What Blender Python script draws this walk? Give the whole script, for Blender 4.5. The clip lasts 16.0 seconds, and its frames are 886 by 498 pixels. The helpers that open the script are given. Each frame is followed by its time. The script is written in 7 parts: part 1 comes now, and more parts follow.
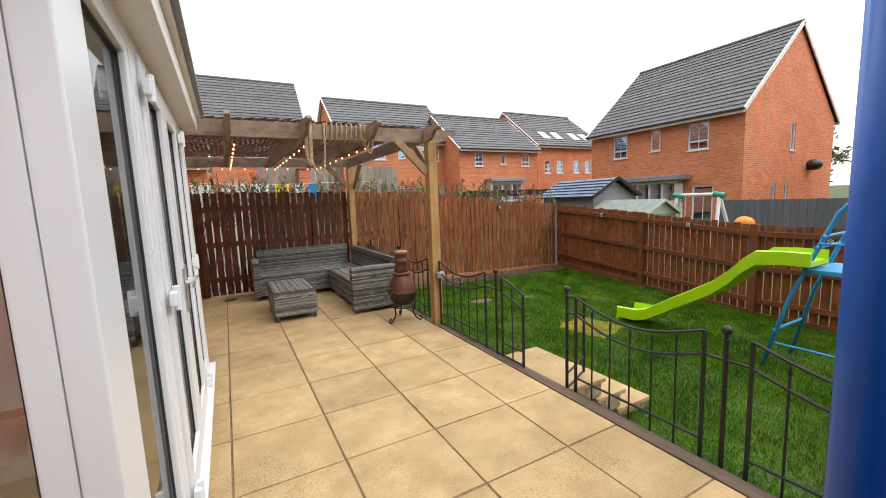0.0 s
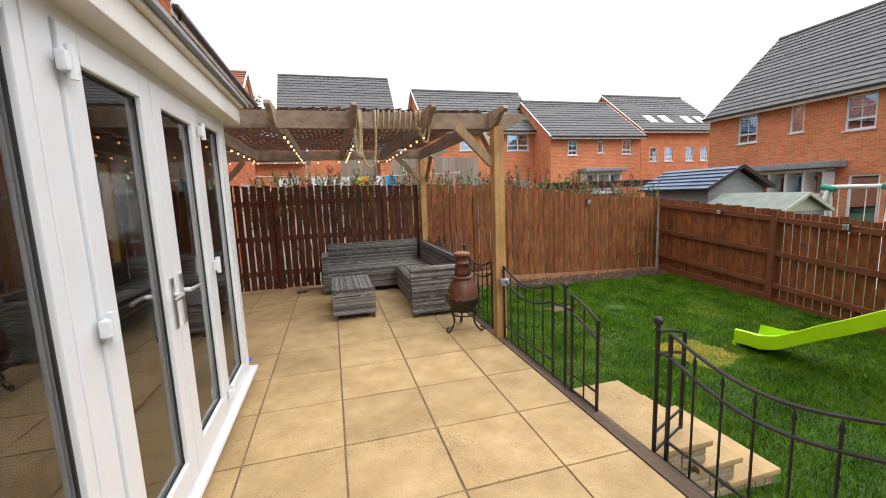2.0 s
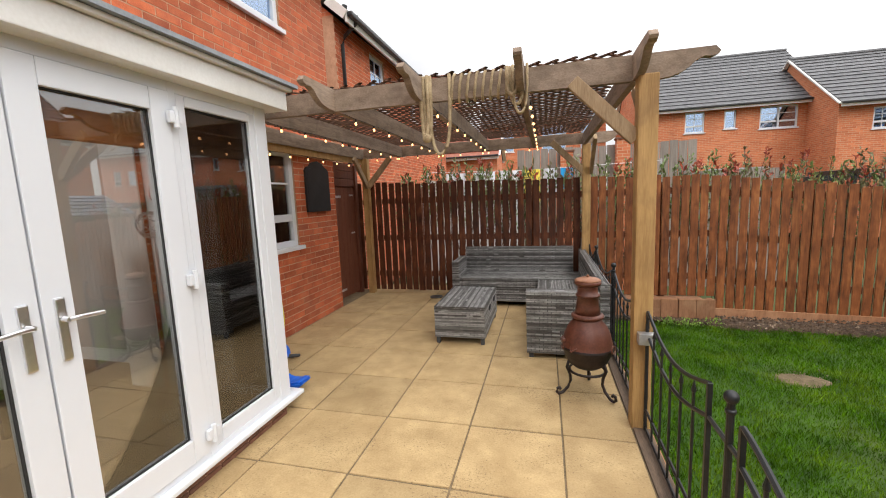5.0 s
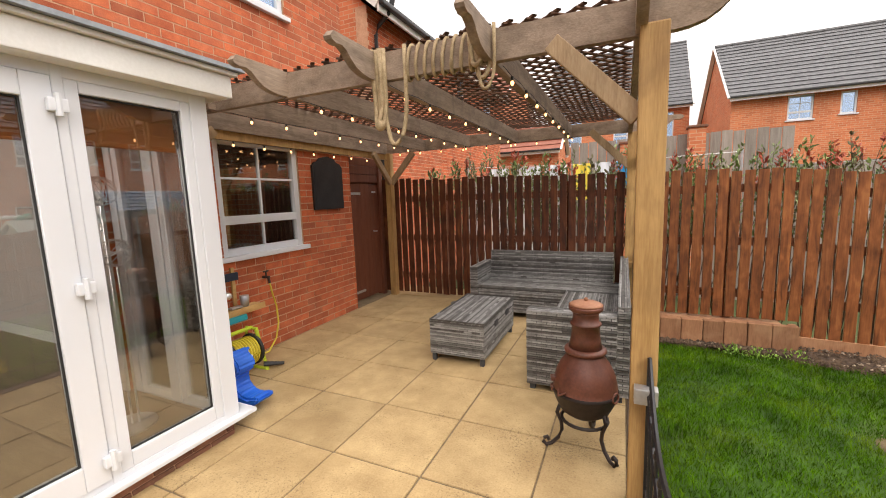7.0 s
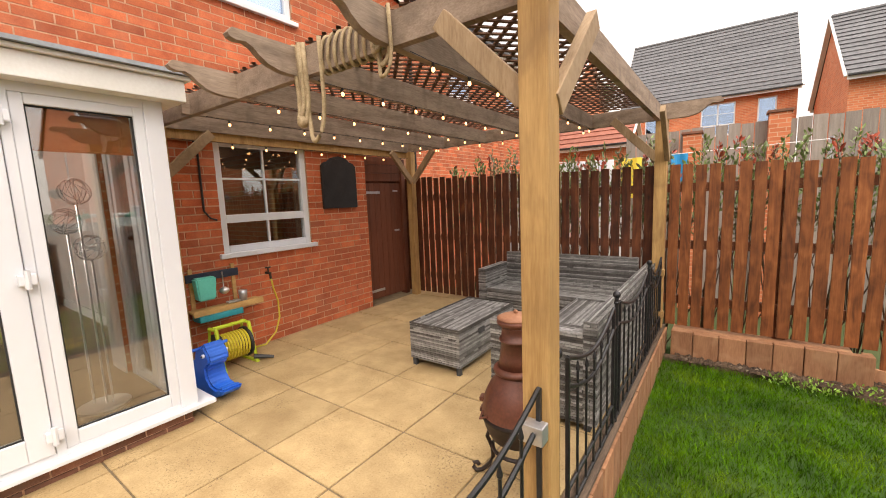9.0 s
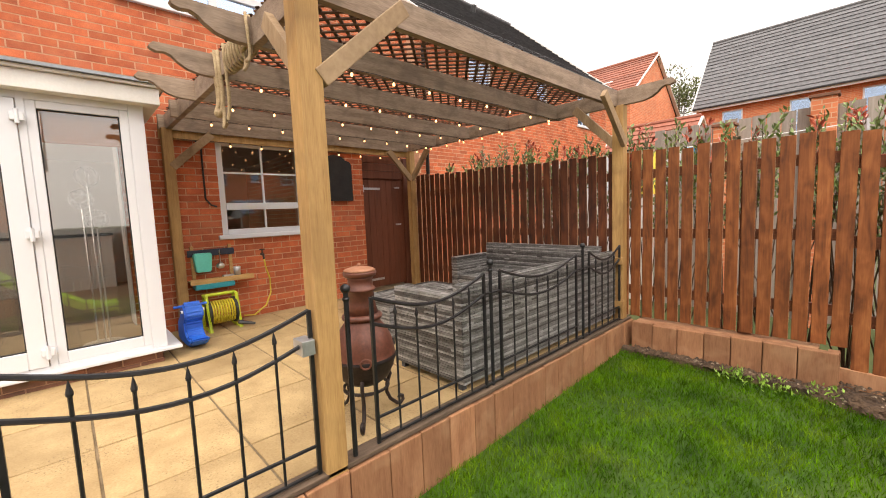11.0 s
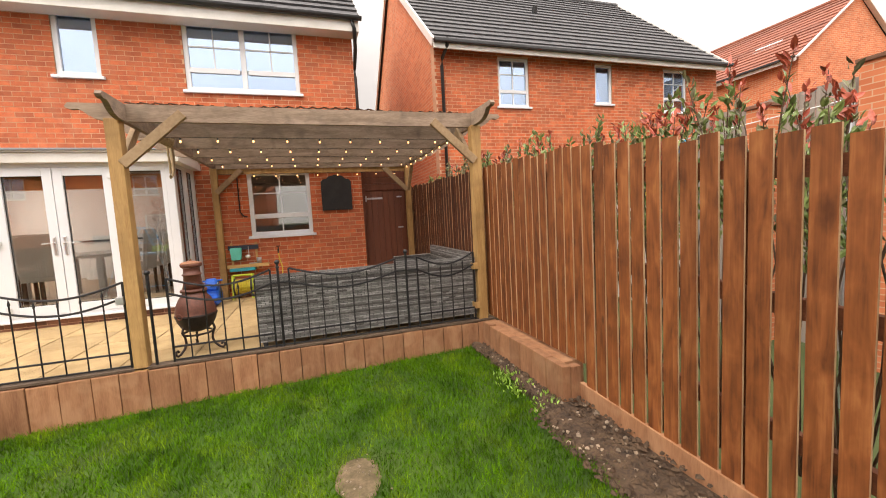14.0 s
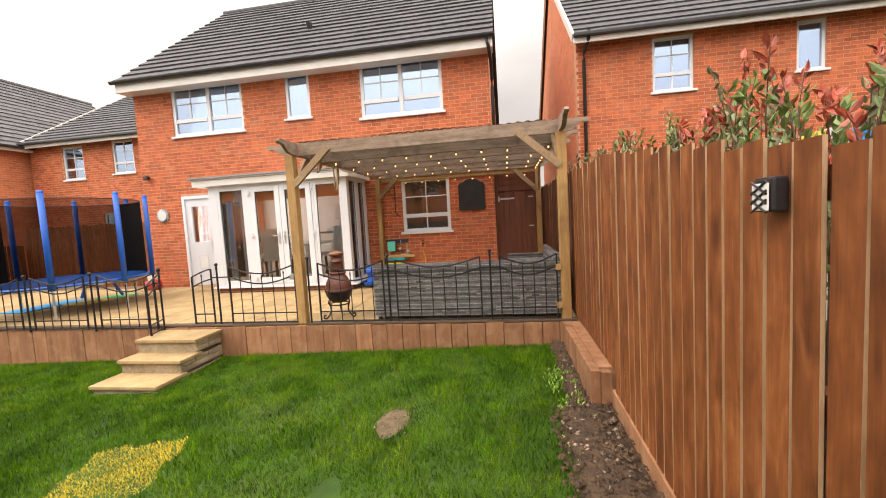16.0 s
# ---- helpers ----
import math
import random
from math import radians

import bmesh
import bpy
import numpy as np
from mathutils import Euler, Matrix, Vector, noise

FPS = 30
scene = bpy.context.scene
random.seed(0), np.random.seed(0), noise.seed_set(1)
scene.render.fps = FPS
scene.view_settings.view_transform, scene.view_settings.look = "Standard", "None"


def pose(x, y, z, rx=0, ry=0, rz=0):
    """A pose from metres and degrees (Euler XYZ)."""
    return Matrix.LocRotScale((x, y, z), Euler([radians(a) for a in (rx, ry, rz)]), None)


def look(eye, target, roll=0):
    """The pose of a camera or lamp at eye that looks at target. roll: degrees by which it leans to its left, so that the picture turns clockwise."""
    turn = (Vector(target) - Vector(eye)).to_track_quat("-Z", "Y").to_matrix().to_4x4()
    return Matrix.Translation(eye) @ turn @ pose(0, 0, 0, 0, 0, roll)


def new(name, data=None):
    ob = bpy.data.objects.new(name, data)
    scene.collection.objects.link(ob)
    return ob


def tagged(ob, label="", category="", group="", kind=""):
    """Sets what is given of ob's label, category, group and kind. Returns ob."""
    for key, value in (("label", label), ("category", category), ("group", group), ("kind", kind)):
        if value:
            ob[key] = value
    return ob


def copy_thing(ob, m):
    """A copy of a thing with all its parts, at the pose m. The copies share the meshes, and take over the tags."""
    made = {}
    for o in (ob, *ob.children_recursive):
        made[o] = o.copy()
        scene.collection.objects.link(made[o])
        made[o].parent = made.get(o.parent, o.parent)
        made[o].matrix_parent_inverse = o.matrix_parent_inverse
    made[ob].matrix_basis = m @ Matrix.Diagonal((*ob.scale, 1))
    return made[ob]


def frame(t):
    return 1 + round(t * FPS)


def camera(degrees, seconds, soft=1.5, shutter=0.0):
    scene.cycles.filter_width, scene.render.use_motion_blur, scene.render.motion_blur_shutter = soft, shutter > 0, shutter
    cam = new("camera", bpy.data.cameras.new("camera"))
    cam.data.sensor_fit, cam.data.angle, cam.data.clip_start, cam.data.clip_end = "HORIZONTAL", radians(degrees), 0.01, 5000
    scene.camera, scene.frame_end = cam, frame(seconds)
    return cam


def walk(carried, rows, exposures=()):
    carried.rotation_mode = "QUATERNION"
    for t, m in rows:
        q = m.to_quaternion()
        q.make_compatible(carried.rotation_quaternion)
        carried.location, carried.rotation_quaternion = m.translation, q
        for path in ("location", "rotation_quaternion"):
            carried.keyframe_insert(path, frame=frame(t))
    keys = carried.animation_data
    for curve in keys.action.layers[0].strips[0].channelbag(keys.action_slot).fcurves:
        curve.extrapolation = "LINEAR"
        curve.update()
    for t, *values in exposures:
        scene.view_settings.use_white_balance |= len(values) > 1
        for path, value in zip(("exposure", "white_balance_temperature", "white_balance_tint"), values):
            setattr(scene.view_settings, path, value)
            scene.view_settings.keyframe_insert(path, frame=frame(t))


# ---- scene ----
cam = camera(96.2, 16.0, soft=1.0)
PATH = [
    (0, (1.307, -0.387, 1.508), (2.252, 1.359, 1.262), -2.3),
    (0.5, (1.409, -0.324, 1.518), (2.272, 1.462, 1.264), -2.3),
    (1, (1.536, -0.204, 1.529), (2.328, 1.613, 1.266), -2.2),
    (1.5, (1.648, -0.091, 1.531), (2.322, 1.773, 1.266), -2.0),
    (2, (1.826, 0.032, 1.543), (2.352, 1.942, 1.27), -2.2),
    (2.5, (1.986, 0.172, 1.552), (2.358, 2.118, 1.28), -2.1),
    (3, (2.141, 0.362, 1.543), (2.37, 2.33, 1.269), -2.0),
    (3.5, (2.32, 0.568, 1.558), (2.395, 2.548, 1.284), -2.1),
    (4, (2.51, 0.747, 1.557), (2.396, 2.727, 1.3), -2.2),
    (4.5, (2.713, 0.965, 1.531), (2.384, 2.921, 1.277), -2.3),
    (7, (3.38, 1.882, 1.522), (2.556, 3.686, 1.258), -2.0),
    (7.5, (3.495, 2.043, 1.499), (2.586, 3.806, 1.242), -2.0),
    (8, (3.682, 2.158, 1.545), (2.632, 3.841, 1.286), -2.0),
    (8.5, (3.855, 2.328, 1.536), (2.757, 3.979, 1.271), -1.95),
    (10.8, (5.029, 2.903, 1.209), (3.6, 4.291, 1.023), -2.6),
    (11, (5.189, 3.012, 1.195), (3.745, 4.383, 1.009), -2.3),
    (11.5, (5.648, 3.291, 1.192), (4.096, 4.541, 1.022), -2.7),
    (12, (6.19, 3.628, 1.204), (4.488, 4.665, 1.037), -3.0),
    (12.5, (6.639, 4.087, 1.217), (4.86, 4.985, 1.045), -3.2),
    (13, (7.042, 4.508, 1.204), (5.223, 5.322, 1.034), -3.1),
    (13.5, (7.379, 4.965, 1.197), (5.526, 5.697, 1.025), -3.0),
    (14, (7.673, 5.409, 1.225), (5.776, 6.018, 1.051), -3.1),
    (14.5, (7.917, 5.88, 1.226), (5.959, 6.256, 1.061), -3.6),
    (15, (8.033, 6.238, 1.251), (6.043, 6.37, 1.091), -3.5),
    (15.5, (8.162, 6.45, 1.255), (6.17, 6.359, 1.102), -3.5),
    (16, (8.296, 6.533, 1.263), (6.327, 6.215, 1.111), -3.3),
]
walk(cam, [(t, look(eye, target, roll)) for t, eye, target, roll in PATH],
     exposures=[(0, 0.19, 6500, 10), (4.5, 0.19, 6500, 10), (8.5, 0.47, 7250, 15), (11, 0.54, 7300, 15), (16, 0.52, 7300, 15)])

# ---------------- world and light ----------------
world = bpy.data.worlds.new("world")
scene.world = world
world.use_nodes = True
wn, wl = world.node_tree.nodes, world.node_tree.links
wn.clear()
w_out = wn.new("ShaderNodeOutputWorld")
w_bg = wn.new("ShaderNodeBackground")
w_sky = wn.new("ShaderNodeTexSky")
w_sky.sky_type = "NISHITA"
w_sky.sun_disc = False
w_sky.sun_elevation, w_sky.sun_rotation = radians(42), radians(150)
w_dim = wn.new("ShaderNodeMixRGB")
w_dim.blend_type = "MULTIPLY"
w_dim.inputs[0].default_value = 1.0
w_dim.inputs[2].default_value = (0.1, 0.1, 0.1, 1)
wl.new(w_sky.outputs[0], w_dim.inputs[1])
w_co = wn.new("ShaderNodeTexCoord")
w_map = wn.new("ShaderNodeMapping")
w_map.inputs["Scale"].default_value = (1.0, 1.0, 2.6)
wl.new(w_co.outputs["Generated"], w_map.inputs[0])
w_no = wn.new("ShaderNodeTexNoise")
w_no.inputs["Scale"].default_value, w_no.inputs["Detail"].default_value = 2.2, 5
wl.new(w_map.outputs[0], w_no.inputs[0])
w_ra = wn.new("ShaderNodeValToRGB")
w_ra.color_ramp.elements[0].position, w_ra.color_ramp.elements[1].position = 0.3, 0.66
w_ra.color_ramp.elements[0].color, w_ra.color_ramp.elements[1].color = (0.80, 0.80, 0.81, 1), (1.06, 1.05, 1.04, 1)
wl.new(w_no.outputs[0], w_ra.inputs[0])
w_mix = wn.new("ShaderNodeMixRGB")
w_mix.inputs[0].default_value = 0.9
wl.new(w_dim.outputs[0], w_mix.inputs[1])
wl.new(w_ra.outputs[0], w_mix.inputs[2])
w_sep = wn.new("ShaderNodeSeparateXYZ")
wl.new(w_co.outputs["Generated"], w_sep.inputs[0])
w_up = wn.new("ShaderNodeMapRange")
w_up.interpolation_type = "SMOOTHSTEP"
w_up.inputs[1].default_value, w_up.inputs[2].default_value = 0.1, 1.0
w_up.inputs[3].default_value, w_up.inputs[4].default_value = 1.0, 3.2
wl.new(w_sep.outputs[2], w_up.inputs[0])
w_side = wn.new("ShaderNodeMapRange")
w_side.inputs[1].default_value, w_side.inputs[2].default_value = -1.0, 0.7
w_side.inputs[3].default_value, w_side.inputs[4].default_value = 0.53, 1.18
wl.new(w_sep.outputs[0], w_side.inputs[0])
w_both = wn.new("ShaderNodeMath")
w_both.operation = "MULTIPLY"
wl.new(w_up.outputs[0], w_both.inputs[0])
wl.new(w_side.outputs[0], w_both.inputs[1])
w_mul = wn.new("ShaderNodeVectorMath")
w_mul.operation = "SCALE"
wl.new(w_mix.outputs[0], w_mul.inputs[0])
wl.new(w_both.outputs[0], w_mul.inputs["Scale"])
wl.new(w_mul.outputs[0], w_bg.inputs[0])
w_bg.inputs[1].default_value = 1.0
wl.new(w_bg.outputs[0], w_out.inputs[0])

sun_data = bpy.data.lights.new("sun", "SUN")
sun_data.energy, sun_data.angle, sun_data.color = 0.9, radians(30), (1.0, 0.96, 0.9)
sun = new("sun", sun_data)
sun.matrix_basis = look((12, -9, 15), (2, 3, 0))

# ---------------- helpers for building ----------------


def world_of(ob):
    up = world_of(ob.parent) @ ob.matrix_parent_inverse if ob.parent else Matrix()
    return up @ ob.matrix_basis


def thing(name, place, label, category, group="", kind=""):
    ob = new(name)
    ob.empty_display_size = 0.1
    ob.location = place
    return tagged(ob, label, category, group, kind)


def put_mesh(name, me, material, parent=None, label=""):
    if material:
        me.materials.append(material)
    ob = new(name, me)
    if parent:
        ob.parent = parent
        ob.matrix_parent_inverse = world_of(parent).inverted()
    if label:
        ob["label"] = label
    return ob


def part(name, bm, material, parent=None, label="", smooth=False):
    me = bpy.data.meshes.new(name)
    bm.to_mesh(me)
    bm.free()
    if smooth:
        for p in me.polygons:
            p.use_smooth = True
    return put_mesh(name, me, material, parent, label)


def add_box(bm, c, s, bevel=0.0, turn=None):
    m = Matrix.Translation(c) @ (turn or Matrix()) @ Matrix.Diagonal((*s, 1))
    made = bmesh.ops.create_cube(bm, size=1, matrix=m)
    if bevel > 0:
        es = list({e for v in made["verts"] for e in v.link_edges})
        bmesh.ops.bevel(bm, geom=es, offset=bevel, segments=2, affect="EDGES", profile=0.6)
    return bm


def box(c, s, bevel=0.0, turn=None):
    return add_box(bmesh.new(), c, s, bevel, turn)


def span(x0, x1, y0, y1, z0, z1, bevel=0.0):
    return box(((x0 + x1) / 2, (y0 + y1) / 2, (z0 + z1) / 2), (abs(x1 - x0), abs(y1 - y0), abs(z1 - z0)), bevel)


def add_span(bm, x0, x1, y0, y1, z0, z1, bevel=0.0):
    return add_box(bm, ((x0 + x1) / 2, (y0 + y1) / 2, (z0 + z1) / 2), (abs(x1 - x0), abs(y1 - y0), abs(z1 - z0)), bevel)


def along(a, b):
    """Turn that brings z onto the way from a to b."""
    return (Vector(b) - Vector(a)).to_track_quat("Z", "Y").to_matrix().to_4x4()


def add_rod(bm, a, b, r, r2=None, n=8):
    a, b = Vector(a), Vector(b)
    m = Matrix.Translation((a + b) / 2) @ along(a, b)
    bmesh.ops.create_cone(bm, cap_ends=True, segments=n, radius1=r, radius2=r if r2 is None else r2, depth=(b - a).length, matrix=m)
    return bm


def add_tube(bm, pts, r, n=6, taper=None):
    """A tube along points."""
    pts = [Vector(p) for p in pts]
    rings = []
    up = Vector((0.31, 0.17, 0.93)).normalized()
    for i, p in enumerate(pts):
        d = (pts[min(i + 1, len(pts) - 1)] - pts[max(i - 1, 0)]).normalized()
        s = d.cross(up)
        if s.length < 0.05:
            s = d.cross(Vector((1, 0, 0)))
        s.normalize()
        w = s.cross(d)
        rr = r * (1 - (1 - taper) * i / (len(pts) - 1)) if taper is not None else r
        rings.append([bm.verts.new(p + rr * (math.cos(k * 2 * math.pi / n) * s + math.sin(k * 2 * math.pi / n) * w)) for k in range(n)])
    for a, b in zip(rings, rings[1:]):
        for k in range(n):
            bm.faces.new((a[k], a[(k + 1) % n], b[(k + 1) % n], b[k]))
    bm.faces.new(rings[0][::-1])
    bm.faces.new(rings[-1])
    return bm


def add_ball(bm, c, r, u=10, v=7, flat=1.0):
    bmesh.ops.create_uvsphere(bm, u_segments=u, v_segments=v, radius=r, matrix=Matrix.Translation(c) @ Matrix.Diagonal((1, 1, flat, 1)))
    return bm


def lathe(profile, place, n=32):
    bm = bmesh.new()
    rings = [[bm.verts.new((place[0] + r * math.cos(k * 2 * math.pi / n), place[1] + r * math.sin(k * 2 * math.pi / n), place[2] + z)) for k in range(n)] for r, z in profile]
    for a, b in zip(rings, rings[1:]):
        for k in range(n):
            bm.faces.new((a[k], a[(k + 1) % n], b[(k + 1) % n], b[k]))
    bm.faces.new(rings[0][::-1])
    bm.faces.new(rings[-1])
    return bm


def prism(outline, axis, lo, hi):
    """An outline of (u, v) drawn out along an axis."""
    bm = bmesh.new()

    def at(u, v, w):
        return {"x": (w, u, v), "y": (u, w, v), "z": (u, v, w)}[axis]
    a = [bm.verts.new(at(u, v, lo)) for u, v in outline]
    b = [bm.verts.new(at(u, v, hi)) for u, v in outline]
    bm.faces.new(a)
    bm.faces.new(b[::-1])
    for i in range(len(a)):
        j = (i + 1) % len(a)
        bm.faces.new((a[j], a[i], b[i], b[j]))
    bmesh.ops.recalc_face_normals(bm, faces=bm.faces)
    return bm


CUBE = np.array([(-1, -1, -1), (1, -1, -1), (1, 1, -1), (-1, 1, -1), (-1, -1, 1), (1, -1, 1), (1, 1, 1), (-1, 1, 1)]) * 0.5
CUBE_FACES = np.array([(0, 3, 2, 1), (4, 5, 6, 7), (0, 1, 5, 4), (1, 2, 6, 5), (2, 3, 7, 6), (3, 0, 4, 7)])


def mesh_from(name, verts, faces):
    me = bpy.data.meshes.new(name)
    me.from_pydata([tuple(v) for v in verts], [], [tuple(int(i) for i in f) for f in faces])
    me.update()
    return me


def many_boxes(name, boxes, basis=None):
    """One mesh of many boxes (centre, size) in the axes of basis."""
    c = np.array([b[0] for b in boxes], float)
    s = np.array([b[1] for b in boxes], float)
    v = c[:, None, :] + CUBE[None] * s[:, None, :]
    v = v.reshape(-1, 3)
    if basis is not None:
        m = np.array(basis)
        v = v @ m[:3, :3].T + m[:3, 3]
    f = (CUBE_FACES[None] + 8 * np.arange(len(c))[:, None, None]).reshape(-1, 4)
    return mesh_from(name, v, f)


# ---------------- materials ----------------


def material(name, dark, light, scale=4.0, rough=0.6, metal=0.0, bump=0.3, fine=60.0, stretch=(1, 1, 1), vary=0.0, spec=0.5, coords="object", island=False, stain=None, stain_scale=1.3, stain_amount=0.5, pits=0.0):
    m = bpy.data.materials.new(name)
    m.use_nodes = True
    nt = m.node_tree
    n, l = nt.nodes, nt.links
    b = n["Principled BSDF"]
    b.inputs["Roughness"].default_value = rough
    b.inputs["Metallic"].default_value = metal
    b.inputs["Specular IOR Level"].default_value = spec
    if coords == "object":
        src = n.new("ShaderNodeTexCoord").outputs["Object"]
    else:
        src = n.new("ShaderNodeNewGeometry").outputs["Position"]
    mp = n.new("ShaderNodeMapping")
    mp.inputs["Scale"].default_value = stretch
    l.new(src, mp.inputs[0])
    no = n.new("ShaderNodeTexNoise")
    no.inputs["Scale"].default_value, no.inputs["Detail"].default_value, no.inputs["Roughness"].default_value = scale, 6, 0.65
    l.new(mp.outputs[0], no.inputs[0])
    fi = n.new("ShaderNodeTexNoise")
    fi.inputs["Scale"].default_value, fi.inputs["Detail"].default_value = fine, 3
    l.new(mp.outputs[0], fi.inputs[0])
    add = n.new("ShaderNodeMath")
    add.operation = "MULTIPLY_ADD"
    add.inputs[1].default_value = 0.45
    l.new(fi.outputs[0], add.inputs[0])
    l.new(no.outputs[0], add.inputs[2])
    ra = n.new("ShaderNodeValToRGB")
    ra.color_ramp.elements[0].position, ra.color_ramp.elements[1].position = 0.5, 0.98
    ra.color_ramp.elements[0].color, ra.color_ramp.elements[1].color = (*dark, 1), (*light, 1)
    l.new(add.outputs[0], ra.inputs[0])
    col = ra.outputs[0]
    if stain:
        sn = n.new("ShaderNodeTexNoise")
        sn.inputs["Scale"].default_value, sn.inputs["Detail"].default_value, sn.inputs["Distortion"].default_value = stain_scale, 4, 0.6
        l.new(src, sn.inputs[0])
        sr = n.new("ShaderNodeMapRange")
        sr.inputs[1].default_value, sr.inputs[2].default_value = 0.5, 0.72
        sr.inputs[4].default_value = stain_amount
        l.new(sn.outputs[0], sr.inputs[0])
        sx = n.new("ShaderNodeMixRGB")
        sx.inputs[2].default_value = (*stain, 1)
        l.new(sr.outputs[0], sx.inputs[0])
        l.new(col, sx.inputs[1])
        col = sx.outputs[0]
    if pits:
        pn = n.new("ShaderNodeTexNoise")
        pn.inputs["Scale"].default_value, pn.inputs["Detail"].default_value, pn.inputs["Roughness"].default_value = pits, 2, 0.7
        l.new(src, pn.inputs[0])
        pm = n.new("ShaderNodeTexNoise")
        pm.inputs["Scale"].default_value, pm.inputs["Detail"].default_value = 2.3, 3
        l.new(src, pm.inputs[0])
        pa = n.new("ShaderNodeMath")
        pa.operation = "MULTIPLY_ADD"
        pa.inputs[1].default_value = 0.55
        l.new(pm.outputs[0], pa.inputs[0])
        l.new(pn.outputs[0], pa.inputs[2])
        pr = n.new("ShaderNodeMapRange")
        pr.inputs[1].default_value, pr.inputs[2].default_value, pr.inputs[4].default_value = 0.88, 1.0, 0.6
        l.new(pa.outputs[0], pr.inputs[0])
        px_ = n.new("ShaderNodeMixRGB")
        px_.inputs[2].default_value = (dark[0] * 0.45, dark[1] * 0.45, dark[2] * 0.5, 1)
        l.new(pr.outputs[0], px_.inputs[0])
        l.new(col, px_.inputs[1])
        col = px_.outputs[0]
    if vary:
        oi = n.new("ShaderNodeObjectInfo")
        rnd = oi.outputs["Random"]
        if island:
            ge = n.new("ShaderNodeNewGeometry")
            rnd = ge.outputs["Random Per Island"]
        sub = n.new("ShaderNodeMapRange")
        sub.inputs[3].default_value, sub.inputs[4].default_value = 1 - vary, 1 + vary
        l.new(rnd, sub.inputs[0])
        hs = n.new("ShaderNodeHueSaturation")
        l.new(sub.outputs[0], hs.inputs["Value"])
        l.new(col, hs.inputs["Color"])
        col = hs.outputs[0]
    l.new(col, b.inputs["Base Color"])
    if bump:
        bu = n.new("ShaderNodeBump")
        bu.inputs["Strength"].default_value, bu.inputs["Distance"].default_value = bump, 0.004
        l.new(add.outputs[0], bu.inputs["Height"])
        l.new(bu.outputs[0], b.inputs["Normal"])
    return m


M = {}
M["slab"] = material("sandstone_slab", (0.31, 0.205, 0.092), (0.52, 0.372, 0.185), 3.4, 0.85, bump=0.6, fine=90, vary=0.10, coords="position", stain=(0.27, 0.17, 0.07), stain_scale=2.1, stain_amount=0.5, pits=70)
M["slab_joint"] = material("slab_joint", (0.12, 0.085, 0.045), (0.25, 0.18, 0.105), 8, 0.95, coords="position")
M["step_riser"] = material("step_riser_stone", (0.20, 0.15, 0.09), (0.42, 0.34, 0.22), 5, 0.9, bump=0.8, vary=0.2, coords="position")
M["brick"] = material("red_brick", (0.36, 0.072, 0.026), (0.60, 0.160, 0.060), 7, 0.85, bump=0.7, fine=120, vary=0.24, coords="position", stain=(0.50, 0.22, 0.13), stain_scale=3.0, stain_amount=0.35)
M["brick_joined"] = material("red_brick_joined", (0.36, 0.072, 0.026), (0.60, 0.160, 0.060), 7, 0.85, bump=0.7, fine=120, vary=0.24, coords="position", island=True, stain=(0.50, 0.22, 0.13), stain_scale=3.0, stain_amount=0.35)
M["plinth"] = material("weathered_plinth_brick", (0.13, 0.05, 0.03), (0.28, 0.13, 0.08), 7, 0.9, bump=0.7, fine=120, vary=0.25, coords="position", island=True, stain=(0.10, 0.07, 0.045), stain_scale=4, stain_amount=0.7)
M["board_edge"] = material("pale_board_edge", (0.34, 0.20, 0.10), (0.52, 0.36, 0.21), 4, 0.85, stretch=(6, 6, 0.6), coords="position")
M["mortar"] = material("mortar", (0.46, 0.26, 0.155), (0.64, 0.40, 0.265), 9, 0.95, coords="position")
M["roof_tile"] = material("grey_roof_tile", (0.040, 0.040, 0.045), (0.10, 0.10, 0.105), 6, 0.75, vary=0.12, island=True, coords="position")
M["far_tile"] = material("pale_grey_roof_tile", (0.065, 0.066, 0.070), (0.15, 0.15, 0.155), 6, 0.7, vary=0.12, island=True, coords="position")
M["red_tile"] = material("red_roof_tile", (0.20, 0.058, 0.034), (0.32, 0.12, 0.075), 6, 0.8, vary=0.2, island=True, coords="position")
M["upvc"] = material("white_upvc", (0.67, 0.695, 0.73), (0.71, 0.73, 0.76), 1.2, 0.28, bump=0.0, fine=3)
M["fascia"] = material("painted_fascia", (0.66, 0.64, 0.60), (0.78, 0.77, 0.74), 2, 0.4, bump=0.08, stain=(0.5, 0.47, 0.4), stain_amount=0.3)
M["lead"] = material("lead_flashing", (0.20, 0.22, 0.24), (0.34, 0.37, 0.40), 5, 0.55, metal=0.3, bump=0.4, coords="position")
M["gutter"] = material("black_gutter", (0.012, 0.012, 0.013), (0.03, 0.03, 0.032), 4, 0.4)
M["rubber"] = material("black_rubber", (0.012, 0.012, 0.013), (0.025, 0.025, 0.025), 4, 0.6)
M["chrome"] = material("chrome", (0.70, 0.70, 0.71), (0.84, 0.84, 0.85), 3, 0.32, metal=1.0, bump=0.02)
M["galv"] = material("galvanised_steel", (0.45, 0.46, 0.48), (0.62, 0.63, 0.65), 9, 0.4, metal=0.8)
M["iron"] = material("black_wrought_iron", (0.006, 0.006, 0.007), (0.022, 0.022, 0.024), 12, 0.42, metal=0.2, bump=0.35)


